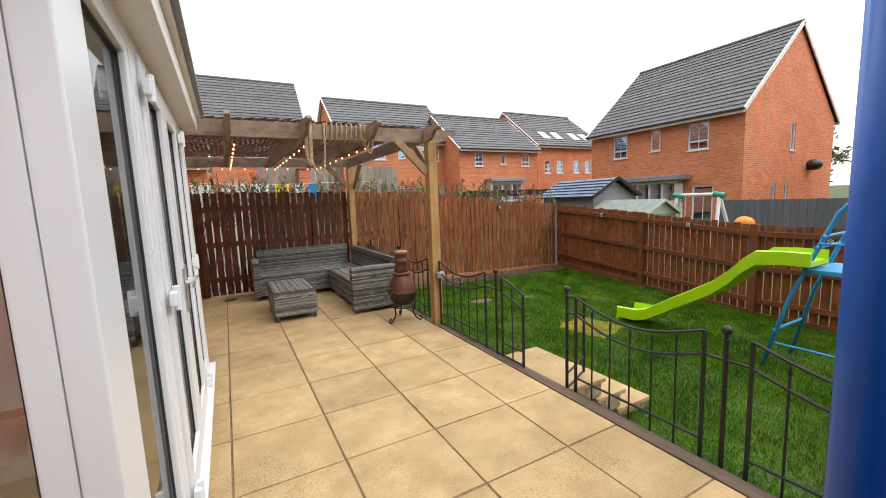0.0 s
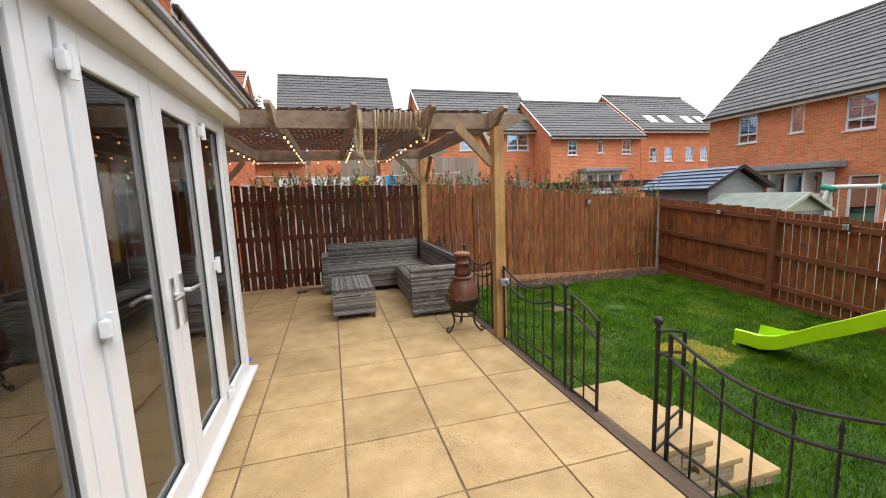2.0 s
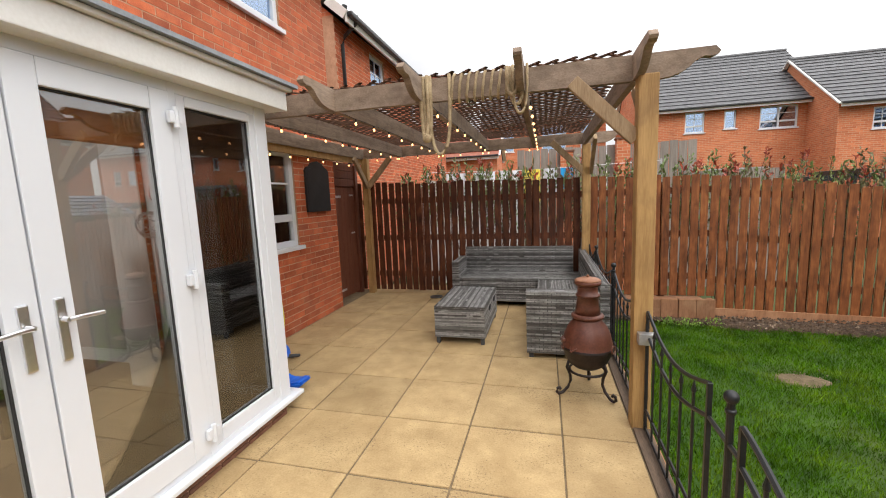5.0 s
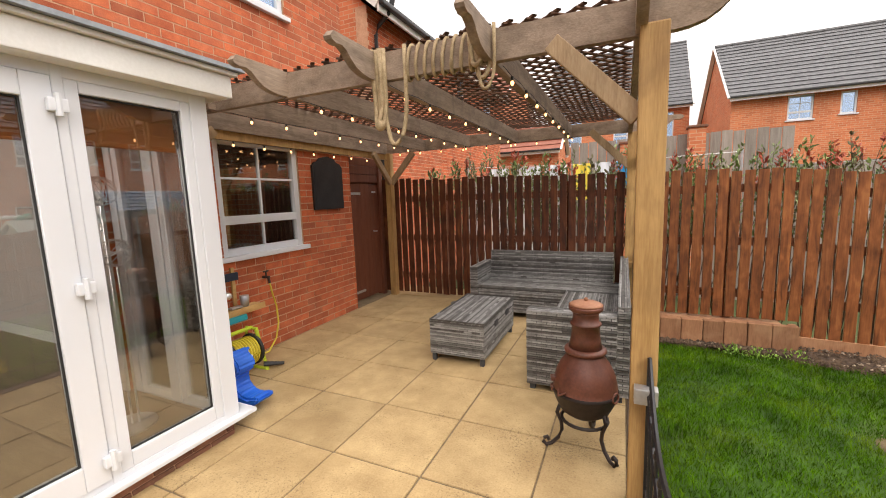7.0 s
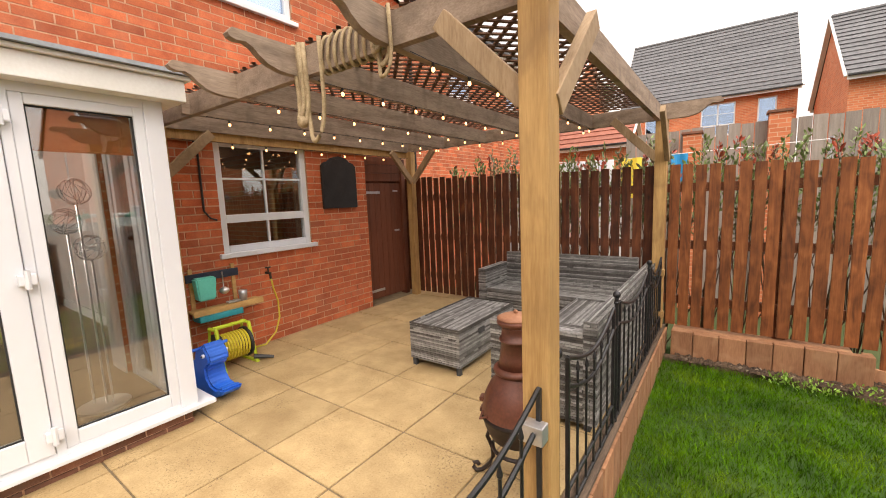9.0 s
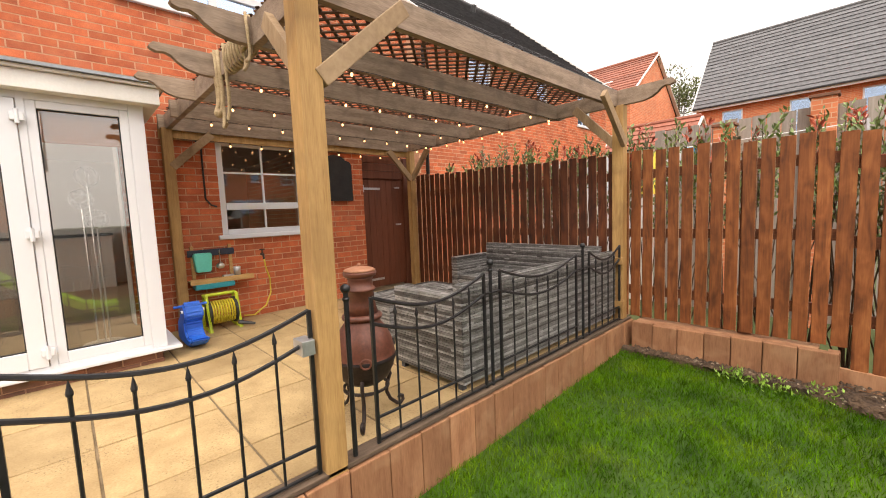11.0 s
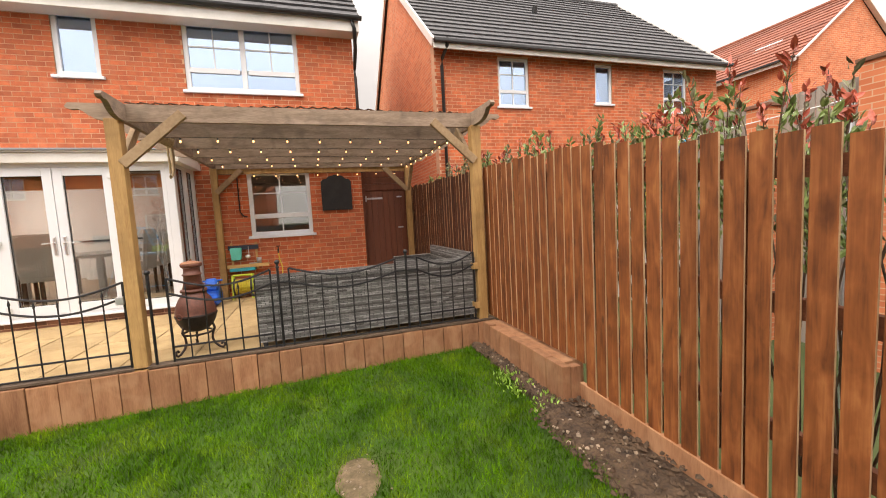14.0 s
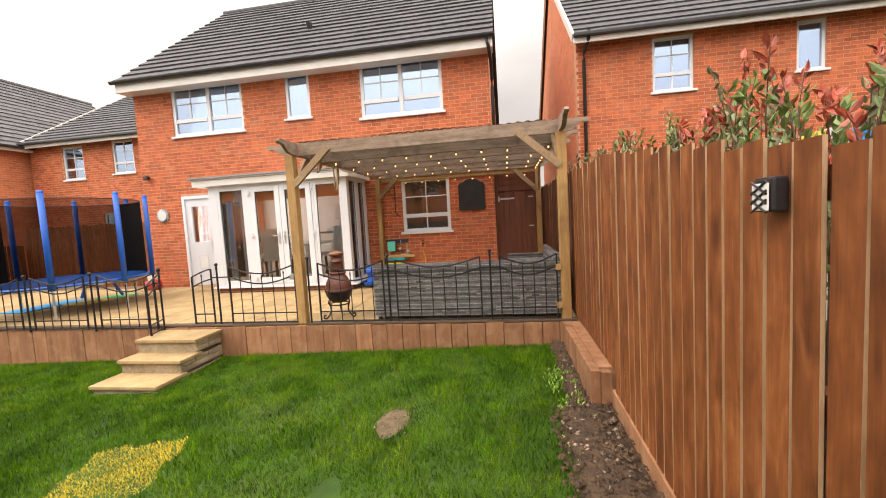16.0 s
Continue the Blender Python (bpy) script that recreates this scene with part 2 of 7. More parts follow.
def board_wood(name, dark, mid, light, knot, rough=0.62):
    """Stained softwood boards: streaks and grain along the length, knots, each board its own."""
    m = bpy.data.materials.new(name)
    m.use_nodes = True
    n, l = m.node_tree.nodes, m.node_tree.links
    b = n["Principled BSDF"]
    b.inputs["Specular IOR Level"].default_value = 0.35
    geo, info = n.new("ShaderNodeNewGeometry"), n.new("ShaderNodeObjectInfo")
    off = n.new("ShaderNodeVectorMath")
    off.operation = "MULTIPLY_ADD"
    off.inputs[1].default_value = (31.0, 17.0, 43.0)
    l.new(info.outputs["Random"], off.inputs[0])
    l.new(geo.outputs["Position"], off.inputs[2])

    def noise_of(stretch, scale, detail, distort=0.0):
        mp = n.new("ShaderNodeMapping")
        mp.inputs["Scale"].default_value = stretch
        l.new(off.outputs[0], mp.inputs[0])
        t = n.new("ShaderNodeTexNoise")
        t.inputs["Scale"].default_value, t.inputs["Detail"].default_value, t.inputs["Distortion"].default_value = scale, detail, distort
        l.new(mp.outputs[0], t.inputs[0])
        return t.outputs[0]

    streak = noise_of((10, 10, 1.6), 1.7, 5, 1.2)
    grain = noise_of((60, 60, 1.5), 2.0, 3)
    blotch = noise_of((5, 5, 3.2), 1.5, 5, 0.6)
    mix = n.new("ShaderNodeMath")
    mix.operation = "MULTIPLY_ADD"
    mix.inputs[1].default_value = 0.34
    l.new(grain, mix.inputs[0])
    l.new(streak, mix.inputs[2])
    mix2 = n.new("ShaderNodeMath")
    mix2.operation = "MULTIPLY_ADD"
    mix2.inputs[1].default_value = 0.85
    l.new(blotch, mix2.inputs[0])
    l.new(mix.outputs[0], mix2.inputs[2])
    ra = n.new("ShaderNodeValToRGB")
    ra.color_ramp.elements.new(0.5)
    div = n.new("ShaderNodeMath")
    div.operation = "DIVIDE"
    div.inputs[1].default_value = 2.05
    l.new(mix2.outputs[0], div.inputs[0])
    ra.color_ramp.elements[0].position, ra.color_ramp.elements[1].position, ra.color_ramp.elements[2].position = 0.38, 0.55, 0.74
    ra.color_ramp.elements[0].color, ra.color_ramp.elements[1].color, ra.color_ramp.elements[2].color = (*dark, 1), (*mid, 1), (*light, 1)
    l.new(div.outputs[0], ra.inputs[0])
    kmap = n.new("ShaderNodeMapping")
    kmap.inputs["Scale"].default_value = (6, 6, 2.6)
    l.new(off.outputs[0], kmap.inputs[0])
    vo = n.new("ShaderNodeTexVoronoi")
    vo.inputs["Scale"].default_value = 1.0
    l.new(kmap.outputs[0], vo.inputs["Vector"])
    kr = n.new("ShaderNodeMapRange")
    kr.inputs[1].default_value, kr.inputs[2].default_value, kr.inputs[3].default_value, kr.inputs[4].default_value = 0.04, 0.12, 0.7, 0.0
    l.new(vo.outputs["Distance"], kr.inputs[0])
    kx = n.new("ShaderNodeMixRGB")
    kx.inputs[2].default_value = (*knot, 1)
    l.new(kr.outputs[0], kx.inputs[0])
    l.new(ra.outputs[0], kx.inputs[1])
    hs = n.new("ShaderNodeHueSaturation")
    va = n.new("ShaderNodeMapRange")
    va.inputs[3].default_value, va.inputs[4].default_value = 0.82, 1.16
    l.new(info.outputs["Random"], va.inputs[0])
    l.new(va.outputs[0], hs.inputs["Value"])
    l.new(kx.outputs[0], hs.inputs["Color"])
    l.new(hs.outputs[0], b.inputs["Base Color"])
    rr = n.new("ShaderNodeMapRange")
    rr.inputs[3].default_value, rr.inputs[4].default_value = rough - 0.12, rough + 0.2
    l.new(streak, rr.inputs[0])
    l.new(rr.outputs[0], b.inputs["Roughness"])
    bu = n.new("ShaderNodeBump")
    bu.inputs["Strength"].default_value, bu.inputs["Distance"].default_value = 0.7, 0.003
    l.new(mix.outputs[0], bu.inputs["Height"])
    l.new(bu.outputs[0], b.inputs["Normal"])
    return m


M["fence"] = board_wood("stained_fence_wood", (0.085, 0.024, 0.006), (0.205, 0.063, 0.017), (0.35, 0.132, 0.043), (0.065, 0.020, 0.008))
# same fence wood with the pergola's shade put into its colours
M["fence_shaded"] = board_wood("fence_wood_pergola_shade", (0.036, 0.010, 0.004), (0.095, 0.027, 0.010), (0.19, 0.062, 0.022), (0.03, 0.010, 0.005))
M["fence_rail"] = material("stained_fence_rail", (0.10, 0.026, 0.008), (0.21, 0.065, 0.021), 3.2, 0.75, bump=0.5, fine=34, stretch=(1, 1, 6), vary=0.12, coords="position")
M["sleeper"] = material("orange_stained_sleeper", (0.19, 0.080, 0.036), (0.36, 0.175, 0.085), 2.6, 0.8, bump=0.6, fine=30, stretch=(5, 5, 0.6), vary=0.16, coords="position", stain=(0.42, 0.24, 0.13), stain_scale=5, stain_amount=0.5)
M["edging"] = material("dark_edging_timber", (0.05, 0.032, 0.02), (0.15, 0.10, 0.065), 5, 0.85, bump=0.5, fine=40, stretch=(6, 0.6, 6), coords="position")
M["brace"] = material("greyed_pine_brace", (0.22, 0.138, 0.070), (0.41, 0.285, 0.165), 3.0, 0.75, bump=0.4, fine=28, stretch=(5, 1, 1), coords="position")
M["post"] = material("honey_pine_post", (0.28, 0.152, 0.048), (0.50, 0.305, 0.115), 3.0, 0.7, bump=0.4, fine=28, stretch=(6, 6, 0.5), coords="position", stain=(0.17, 0.09, 0.035), stain_scale=3.5, stain_amount=0.45)
M["beam"] = material("weathered_grey_beam", (0.16, 0.108, 0.072), (0.36, 0.27, 0.20), 3.0, 0.8, bump=0.5, fine=30, stretch=(2.5, 0.6, 5), vary=0.1, coords="position", stain=(0.10, 0.07, 0.05), stain_scale=6, stain_amount=0.5)
M["lattice"] = material("dark_trellis_lath", (0.07, 0.032, 0.018), (0.15, 0.075, 0.045), 8, 0.85, coords="position", vary=0.25, island=True)
M["gate_wood"] = material("brown_gate_boards", (0.105, 0.028, 0.013), (0.175, 0.055, 0.026), 3, 0.6, bump=0.4, fine=30, stretch=(6, 6, 0.5), vary=0.08, coords="position")
M["rattan"] = material("grey_rattan", (0.10, 0.097, 0.092), (0.205, 0.198, 0.188), 14, 0.55, bump=0.3, fine=90, vary=0.22, island=True, coords="position")
M["rattan_light"] = material("light_grey_rattan", (0.20, 0.195, 0.188), (0.37, 0.362, 0.35), 14, 0.5, bump=0.3, fine=90, vary=0.22, island=True, coords="position")
M["rattan_dark"] = material("dark_grey_rattan", (0.045, 0.041, 0.037), (0.105, 0.096, 0.087), 14, 0.55, bump=0.3, fine=90, vary=0.25, island=True, coords="position")
M["rattan_core"] = material("rattan_core", (0.03, 0.03, 0.032), (0.07, 0.07, 0.072), 12, 0.8)
M["clay"] = material("rust_brown_cast_clay", (0.085, 0.026, 0.015), (0.19, 0.065, 0.038), 7, 0.45, metal=0.15, bump=0.5, coords="object", stain=(0.045, 0.02, 0.014), stain_scale=5, stain_amount=0.6)
M["clay_light"] = material("terracotta_rim", (0.25, 0.10, 0.05), (0.42, 0.20, 0.11), 8, 0.6, bump=0.4)
M["soot"] = material("sooty_iron", (0.014, 0.010, 0.009), (0.05, 0.032, 0.026), 9, 0.55, metal=0.3)
M["rope"] = material("hemp_rope", (0.24, 0.17, 0.09), (0.46, 0.35, 0.21), 30, 0.9, bump=0.8, fine=150)
M["slate"] = material("black_chalkboard", (0.010, 0.010, 0.011), (0.026, 0.025, 0.026), 6, 0.55)
M["blue_plastic"] = material("blue_plastic", (0.010, 0.10, 0.55), (0.015, 0.16, 0.70), 3, 0.4, bump=0.05)
M["blue_foam"] = material("blue_foam_sleeve", (0.006, 0.085, 0.42), (0.010, 0.13, 0.58), 5, 0.45, bump=0.25, stretch=(1, 1, 0.3))
M["blue_frame"] = material("blue_painted_steel", (0.02, 0.22, 0.48), (0.04, 0.32, 0.62), 5, 0.4, bump=0.1)
M["lime"] = material("lime_green_plastic", (0.34, 0.62, 0.004), (0.42, 0.74, 0.008), 2, 0.35, bump=0.04)
M["lime_reel"] = material("lime_reel_plastic", (0.42, 0.52, 0.02), (0.55, 0.64, 0.04), 3, 0.4, bump=0.05)
M["yellow_hose"] = material("yellow_hose", (0.55, 0.42, 0.03), (0.72, 0.60, 0.06), 5, 0.4)
M["mint"] = material("mint_plastic", (0.10, 0.55, 0.45), (0.14, 0.68, 0.56), 4, 0.4, bump=0.05)
M["teal"] = material("teal_tray", (0.01, 0.26, 0.32), (0.02, 0.36, 0.42), 4, 0.4, bump=0.05)
M["navy"] = material("navy_rail", (0.012, 0.02, 0.04), (0.025, 0.035, 0.06), 4, 0.5)
M["shelf_wood"] = material("planed_pine", (0.42, 0.24, 0.08), (0.62, 0.40, 0.16), 3, 0.6, stretch=(6, 1, 6), fine=30)
M["soil"] = material("bare_soil", (0.022, 0.013, 0.008), (0.13, 0.08, 0.045), 14, 0.95, bump=1.0, coords="position", stain=(0.02, 0.012, 0.008), stain_scale=4, stain_amount=0.5)
M["dry_soil"] = material("dry_trodden_soil", (0.07, 0.05, 0.024), (0.19, 0.135, 0.078), 16, 0.95, bump=0.9, coords="position", stain=(0.07, 0.06, 0.02), stain_scale=7, stain_amount=0.5)
M["lime_leaf"] = material("lime_green_leaves", (0.12, 0.24, 0.02), (0.28, 0.46, 0.06), 6, 0.45, bump=0, vary=0.3, island=True, coords="position")
M["stone"] = material("pebble", (0.12, 0.085, 0.055), (0.36, 0.28, 0.20), 6, 0.85, vary=0.4, island=True, coords="position")
M["turf"] = material("turf", (0.012, 0.038, 0.0015), (0.045, 0.11, 0.004), 2.6, 0.95, bump=1.0, fine=120, coords="position", stain=(0.085, 0.11, 0.02), stain_scale=1.1, stain_amount=0.5)
M["grass"] = material("grass_blades", (0.018, 0.064, 0.0008), (0.098, 0.220, 0.002), 2.6, 0.7, bump=0, fine=14, coords="position", vary=0.45, island=True, stain=(0.19, 0.28, 0.012), stain_scale=2.4, stain_amount=0.6, spec=0.08)
M["dry_grass"] = material("yellowed_grass", (0.42, 0.30, 0.02), (0.80, 0.62, 0.06), 4, 0.8, bump=0, fine=60, coords="position", vary=0.2, island=True)
M["leaf"] = material("green_leaves", (0.07, 0.12, 0.025), (0.24, 0.31, 0.10), 6, 0.4, bump=0, vary=0.35, island=True, coords="position")
M["red_leaf"] = material("red_leaves", (0.24, 0.035, 0.02), (0.56, 0.13, 0.07), 6, 0.4, bump=0, vary=0.35, island=True, coords="position")
M["olive_leaf"] = material("olive_leaves", (0.10, 0.10, 0.045), (0.22, 0.20, 0.10), 6, 0.5, bump=0, vary=0.35, island=True, coords="position")
M["stem"] = material("brown_stem", (0.06, 0.035, 0.02), (0.14, 0.085, 0.05), 12, 0.8)
M["laminate"] = material("laminate_floor", (0.22, 0.14, 0.085), (0.36, 0.25, 0.16), 2, 0.35, stretch=(1, 8, 1), fine=14, coords="position")
M["plaster"] = material("grey_plaster", (0.46, 0.44, 0.42), (0.54, 0.52, 0.50), 2, 0.9, bump=0.1)
M["ceiling_paint"] = material("ceiling_paint", (0.72, 0.71, 0.69), (0.78, 0.77, 0.75), 2, 0.9, bump=0.05)
M["cream"] = material("cream_leather", (0.55, 0.52, 0.47), (0.68, 0.65, 0.60), 4, 0.5)
M["white_gloss"] = material("white_gloss", (0.72, 0.72, 0.71), (0.80, 0.80, 0.79), 3, 0.25, bump=0.02)
M["orange_blind"] = material("orange_roller_blind", (0.42, 0.13, 0.03), (0.55, 0.19, 0.05), 3, 0.8, stretch=(1, 1, 8))
M["fabric_white"] = material("white_net_curtain", (0.60, 0.62, 0.66), (0.74, 0.76, 0.80), 3, 0.9, stretch=(1, 6, 0.5))
M["vacuum"] = material("purple_grey_plastic", (0.05, 0.03, 0.05), (0.12, 0.06, 0.10), 4, 0.35)
M["grey_render"] = material("grey_fence_paint", (0.085, 0.095, 0.105), (0.14, 0.15, 0.16), 3, 0.8, stretch=(6, 6, 0.5), vary=0.1, coords="position")
M["tarp_blue"] = material("blue_grey_felt_shingle", (0.05, 0.085, 0.15), (0.11, 0.16, 0.25), 4, 0.5, vary=0.2, island=True, coords="position")
M["shed_roof"] = material("green_grey_felt", (0.16, 0.19, 0.17), (0.26, 0.29, 0.27), 4, 0.9, coords="position")
M["shed_wall"] = material("grey_shed_boards", (0.16, 0.17, 0.18), (0.26, 0.27, 0.28), 3, 0.8, stretch=(1, 1, 8), coords="position")
M["swing_green"] = material("swing_green", (0.02, 0.20, 0.13), (0.03, 0.28, 0.19), 4, 0.5)
M["swing_sage"] = material("sage_green_paint", (0.30, 0.33, 0.26), (0.40, 0.43, 0.35), 4, 0.6)
M["swing_white"] = material("swing_white", (0.62, 0.63, 0.62), (0.74, 0.75, 0.74), 4, 0.5)
M["orange_plastic"] = material("orange_plastic", (0.75, 0.22, 0.02), (0.85, 0.30, 0.03), 4, 0.5)
M["weathered"] = material("weathered_silver_boards", (0.20, 0.17, 0.14), (0.36, 0.32, 0.28), 3, 0.85, stretch=(6, 6, 0.5), vary=0.15, coords="position")
M["far_leaf"] = material("distant_foliage", (0.07, 0.09, 0.03), (0.20, 0.21, 0.08), 6, 0.7, bump=0, vary=0.35, island=True, coords="position")
M["play_mat"] = material("mat_blue", (0.01, 0.28, 0.60), (0.02, 0.36, 0.70), 4, 0.6)
M["play_mat_y"] = material("mat_yellow", (0.75, 0.58, 0.05), (0.85, 0.68, 0.10), 4, 0.6)
M["play_mat_g"] = material("mat_green", (0.10, 0.48, 0.16), (0.15, 0.58, 0.22), 4, 0.6)
M["red_plastic"] = material("red_plastic", (0.45, 0.03, 0.02), (0.60, 0.06, 0.04), 4, 0.4)
M["far_ground"] = material("far_ground", (0.030, 0.050, 0.012), (0.085, 0.105, 0.03), 0.5, 0.95, coords="position")


def glass_material(name, tint, gloss):
    m = bpy.data.materials.new(name)
    m.use_nodes = True
    n, l = m.node_tree.nodes, m.node_tree.links
    n.clear()
    out = n.new("ShaderNodeOutputMaterial")
    tr = n.new("ShaderNodeBsdfTransparent")
    tr.inputs[0].default_value = (*tint, 1)
    gl = n.new("ShaderNodeBsdfGlossy")
    gl.inputs["Roughness"].default_value = 0.012
    fr = n.new("ShaderNodeFresnel")
    fr.inputs[0].default_value = 1.5
    mr = n.new("ShaderNodeMapRange")
    mr.inputs[1].default_value, mr.inputs[2].default_value = 0.0, 0.9
    mr.inputs[3].default_value, mr.inputs[4].default_value = gloss, 0.97
    l.new(fr.outputs[0], mr.inputs[0])
    mx = n.new("ShaderNodeMixShader")
    l.new(mr.outputs[0], mx.inputs[0])
    l.new(tr.outputs[0], mx.inputs[1])
    l.new(gl.outputs[0], mx.inputs[2])
    l.new(mx.outputs[0], out.inputs[0])
    return m


M["glass"] = glass_material("double_glazing", (0.92, 0.93, 0.91), 0.13)
# bright blue sky reflection put into the glass by extra gloss and a tint
M["glass_sky"] = glass_material("sky_tinted_window_glass", (0.80, 0.86, 0.92), 0.42)
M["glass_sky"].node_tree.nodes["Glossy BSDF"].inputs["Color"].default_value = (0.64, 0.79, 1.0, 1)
M["net"] = glass_material("trampoline_net", (0.50, 0.48, 0.47), 0.0)
M["net"].node_tree.nodes["Glossy BSDF"].inputs["Color"].default_value = (0.03, 0.03, 0.03, 1)
M["net"].node_tree.nodes["Glossy BSDF"].inputs["Roughness"].default_value = 0.9


def lamp_material(name, colour, strength):
    m = bpy.data.materials.new(name)
    m.use_nodes = True
    b = m.node_tree.nodes["Principled BSDF"]
    b.inputs["Base Color"].default_value = (*colour, 1)
    b.inputs["Emission Color"].default_value = (*colour, 1)
    b.inputs["Emission Strength"].default_value = strength
    return m


M["bulb"] = lamp_material("warm_bulb", (1.0, 0.50, 0.20), 3.2)

# ---------------- measures of the place ----------------
HOUSE_S, HOUSE_N = -1.90, 6.33
EAVE = 4.50
RAIL_X = 3.50
FENCE_Y = 7.32
RIGHT_X = 8.85


def lawn_z(x, y):
    a = -0.40 + 0.033 * (y - 3.9)
    b = -0.46 + 0.05 * (y - 5.0)
    k = (x - 3.6) / 5.25
    return a + (b - a) * k


def fence_top(x):
    if x < 5.1:
        return 1.80 - 0.022 * x
    if x < 7.1:
        return 1.685 - 0.138 * (x - 5.1)
    return 1.409 - 0.065 * (x - 7.1)


class Plane:
    """A wall's plane: u along the wall, d out of it, z up."""

    def __init__(self, origin, u, n):
        self.o, self.u, self.n = Vector(origin), Vector(u), Vector(n)

    def at(self, u, d, z):
        return self.o + self.u * u + self.n * d + Vector((0, 0, z))

    def basis(self):
        m = Matrix((self.u, self.n, (0, 0, 1))).transposed().to_4x4()
        m.translation = self.o
        return m

    def box(self, u0, u1, d0, d1, z0, z1, bevel=0.0):
        m = self.basis()
        bm = span(u0, u1, d0, d1, z0, z1, bevel)
        bmesh.ops.transform(bm, matrix=m, verts=bm.verts)
        bmesh.ops.recalc_face_normals(bm, faces=bm.faces)
        return bm


def wall_boxes(u0, u1, z0, z1, openings, d0, d1, merge=True):
    us = sorted({u0, u1, *[o[0] for o in openings], *[o[1] for o in openings]})
    zs = sorted({z0, z1, *[o[2] for o in openings], *[o[3] for o in openings]})
    us, zs = [u for u in us if u0 <= u <= u1], [z for z in zs if z0 <= z <= z1]
    out = []
    for a, b in zip(us, us[1:]):
        run = None
        for c, e in zip(zs, zs[1:]):
            um, zm = (a + b) / 2, (c + e) / 2
            hole = any(o[0] < um < o[1] and o[2] < zm < o[3] for o in openings)
            if hole:
                if run:
                    out.append(run)
                run = None
            else:
                if run and not merge:
                    out.append(run)
                    run = None
                run = [a, b, run[2] if run else c, e]
        if run:
            out.append(run)
    return [(((a + b) / 2, (d0 + d1) / 2, (c + e) / 2), (b - a, abs(d1 - d0), e - c)) for a, b, c, e in out]


def wall_mesh(u0, u1, z0, z1, openings, d0, d1, basis):
    """The boxes of a wall, welded into one shell."""
    me = many_boxes("wall", wall_boxes(u0, u1, z0, z1, openings, d0, d1, False), basis)
    bm_ = bmesh.new()
    bm_.from_mesh(me)
    bmesh.ops.remove_doubles(bm_, verts=bm_.verts, dist=0.0006)
    bm_.to_mesh(me)
    bm_.free()
    return me


BRICK_W, BRICK_H, JOINT = 0.213, 0.0635, 0.0115
LATE_BRICKS = []


def brick_wall(name, plane, u0, u1, z0, z1, openings, thick=0.3, singles=None, label="red brick wall with pale mortar", parent=None, proud=0.003, coarse=1.0):
    """A wall with real openings, faced with bricks; those in the stretch singles are objects of their own."""
    basis = plane.basis()
    core = put_mesh(name, many_boxes(name, wall_boxes(u0, u1, z0, z1, openings, -thick, 0.0), basis), M["mortar"], parent)
    if not parent:
        tagged(core, label, "wall", kind="structure")
    joined, single = [], []
    bw, bh, jt = BRICK_W * coarse, BRICK_H * coarse, JOINT * coarse
    z, row = z0, 0
    while z + bh <= z1 + 0.02:
        zt = min(z + bh, z1)
        spans_ = [(u0, u1)]
        for o in openings:
            if o[2] < zt - 0.005 and o[3] > z + 0.005:
                nxt = []
                for a, b in spans_:
                    if o[1] <= a or o[0] >= b:
                        nxt.append((a, b))
                    else:
                        if o[0] - a > 0.02:
                            nxt.append((a, o[0]))
                        if b - o[1] > 0.02:
                            nxt.append((o[1], b))
                spans_ = nxt
        off = (bw + jt) / 2 if row % 2 else 0.0
        k0 = int((u0 - off) // (bw + jt)) - 1
        for k in range(k0, int((u1 - u0) / (bw + jt)) + k0 + 4):
            a = k * (bw + jt) + off
            b = a + bw
            for p, q in spans_:
                lo, hi = max(a, p), min(b, q)
                if hi - lo < 0.03:
                    continue
                c = ((lo + hi) / 2, proud / 2 - 0.002, (z + zt) / 2)
                if singles and hi - lo > bw - 0.002 and zt - z > bh - 0.002 and singles[0] < c[0] < singles[1] and singles[2] < c[2] < singles[3] and len(single) < 300:
                    single.append(c)
                else:
                    joined.append((c, (hi - lo, proud + 0.004, zt - z)))
        z += bh + jt
        row += 1
    if joined:
        ob = put_mesh("brickwork", many_boxes("brickwork", joined, basis), M["brick_joined"], core)
        ob["kind"] = "stuff"
    if single:
        LATE_BRICKS.append((core, basis, single))
    return core


def gable(name, plane, u0, u1, z0, apex, parent, material_=None, thick=0.3):
    """The triangle of a gable wall."""
    m = plane.basis()
    bm = bmesh.new()
    pts = [(u0, z0), (u1, z0), ((u0 + u1) / 2, apex)]
    a = [bm.verts.new(m @ Vector((u, 0.0, z))) for u, z in pts]
    b = [bm.verts.new(m @ Vector((u, -thick, z))) for u, z in pts]
    bm.faces.new(a)
    bm.faces.new(b[::-1])
    for i in range(3):
        j = (i + 1) % 3
        bm.faces.new((a[j], a[i], b[i], b[j]))
    bmesh.ops.recalc_face_normals(bm, faces=bm.faces)
    return part(name, bm, material_ or M["far_brick"], parent)


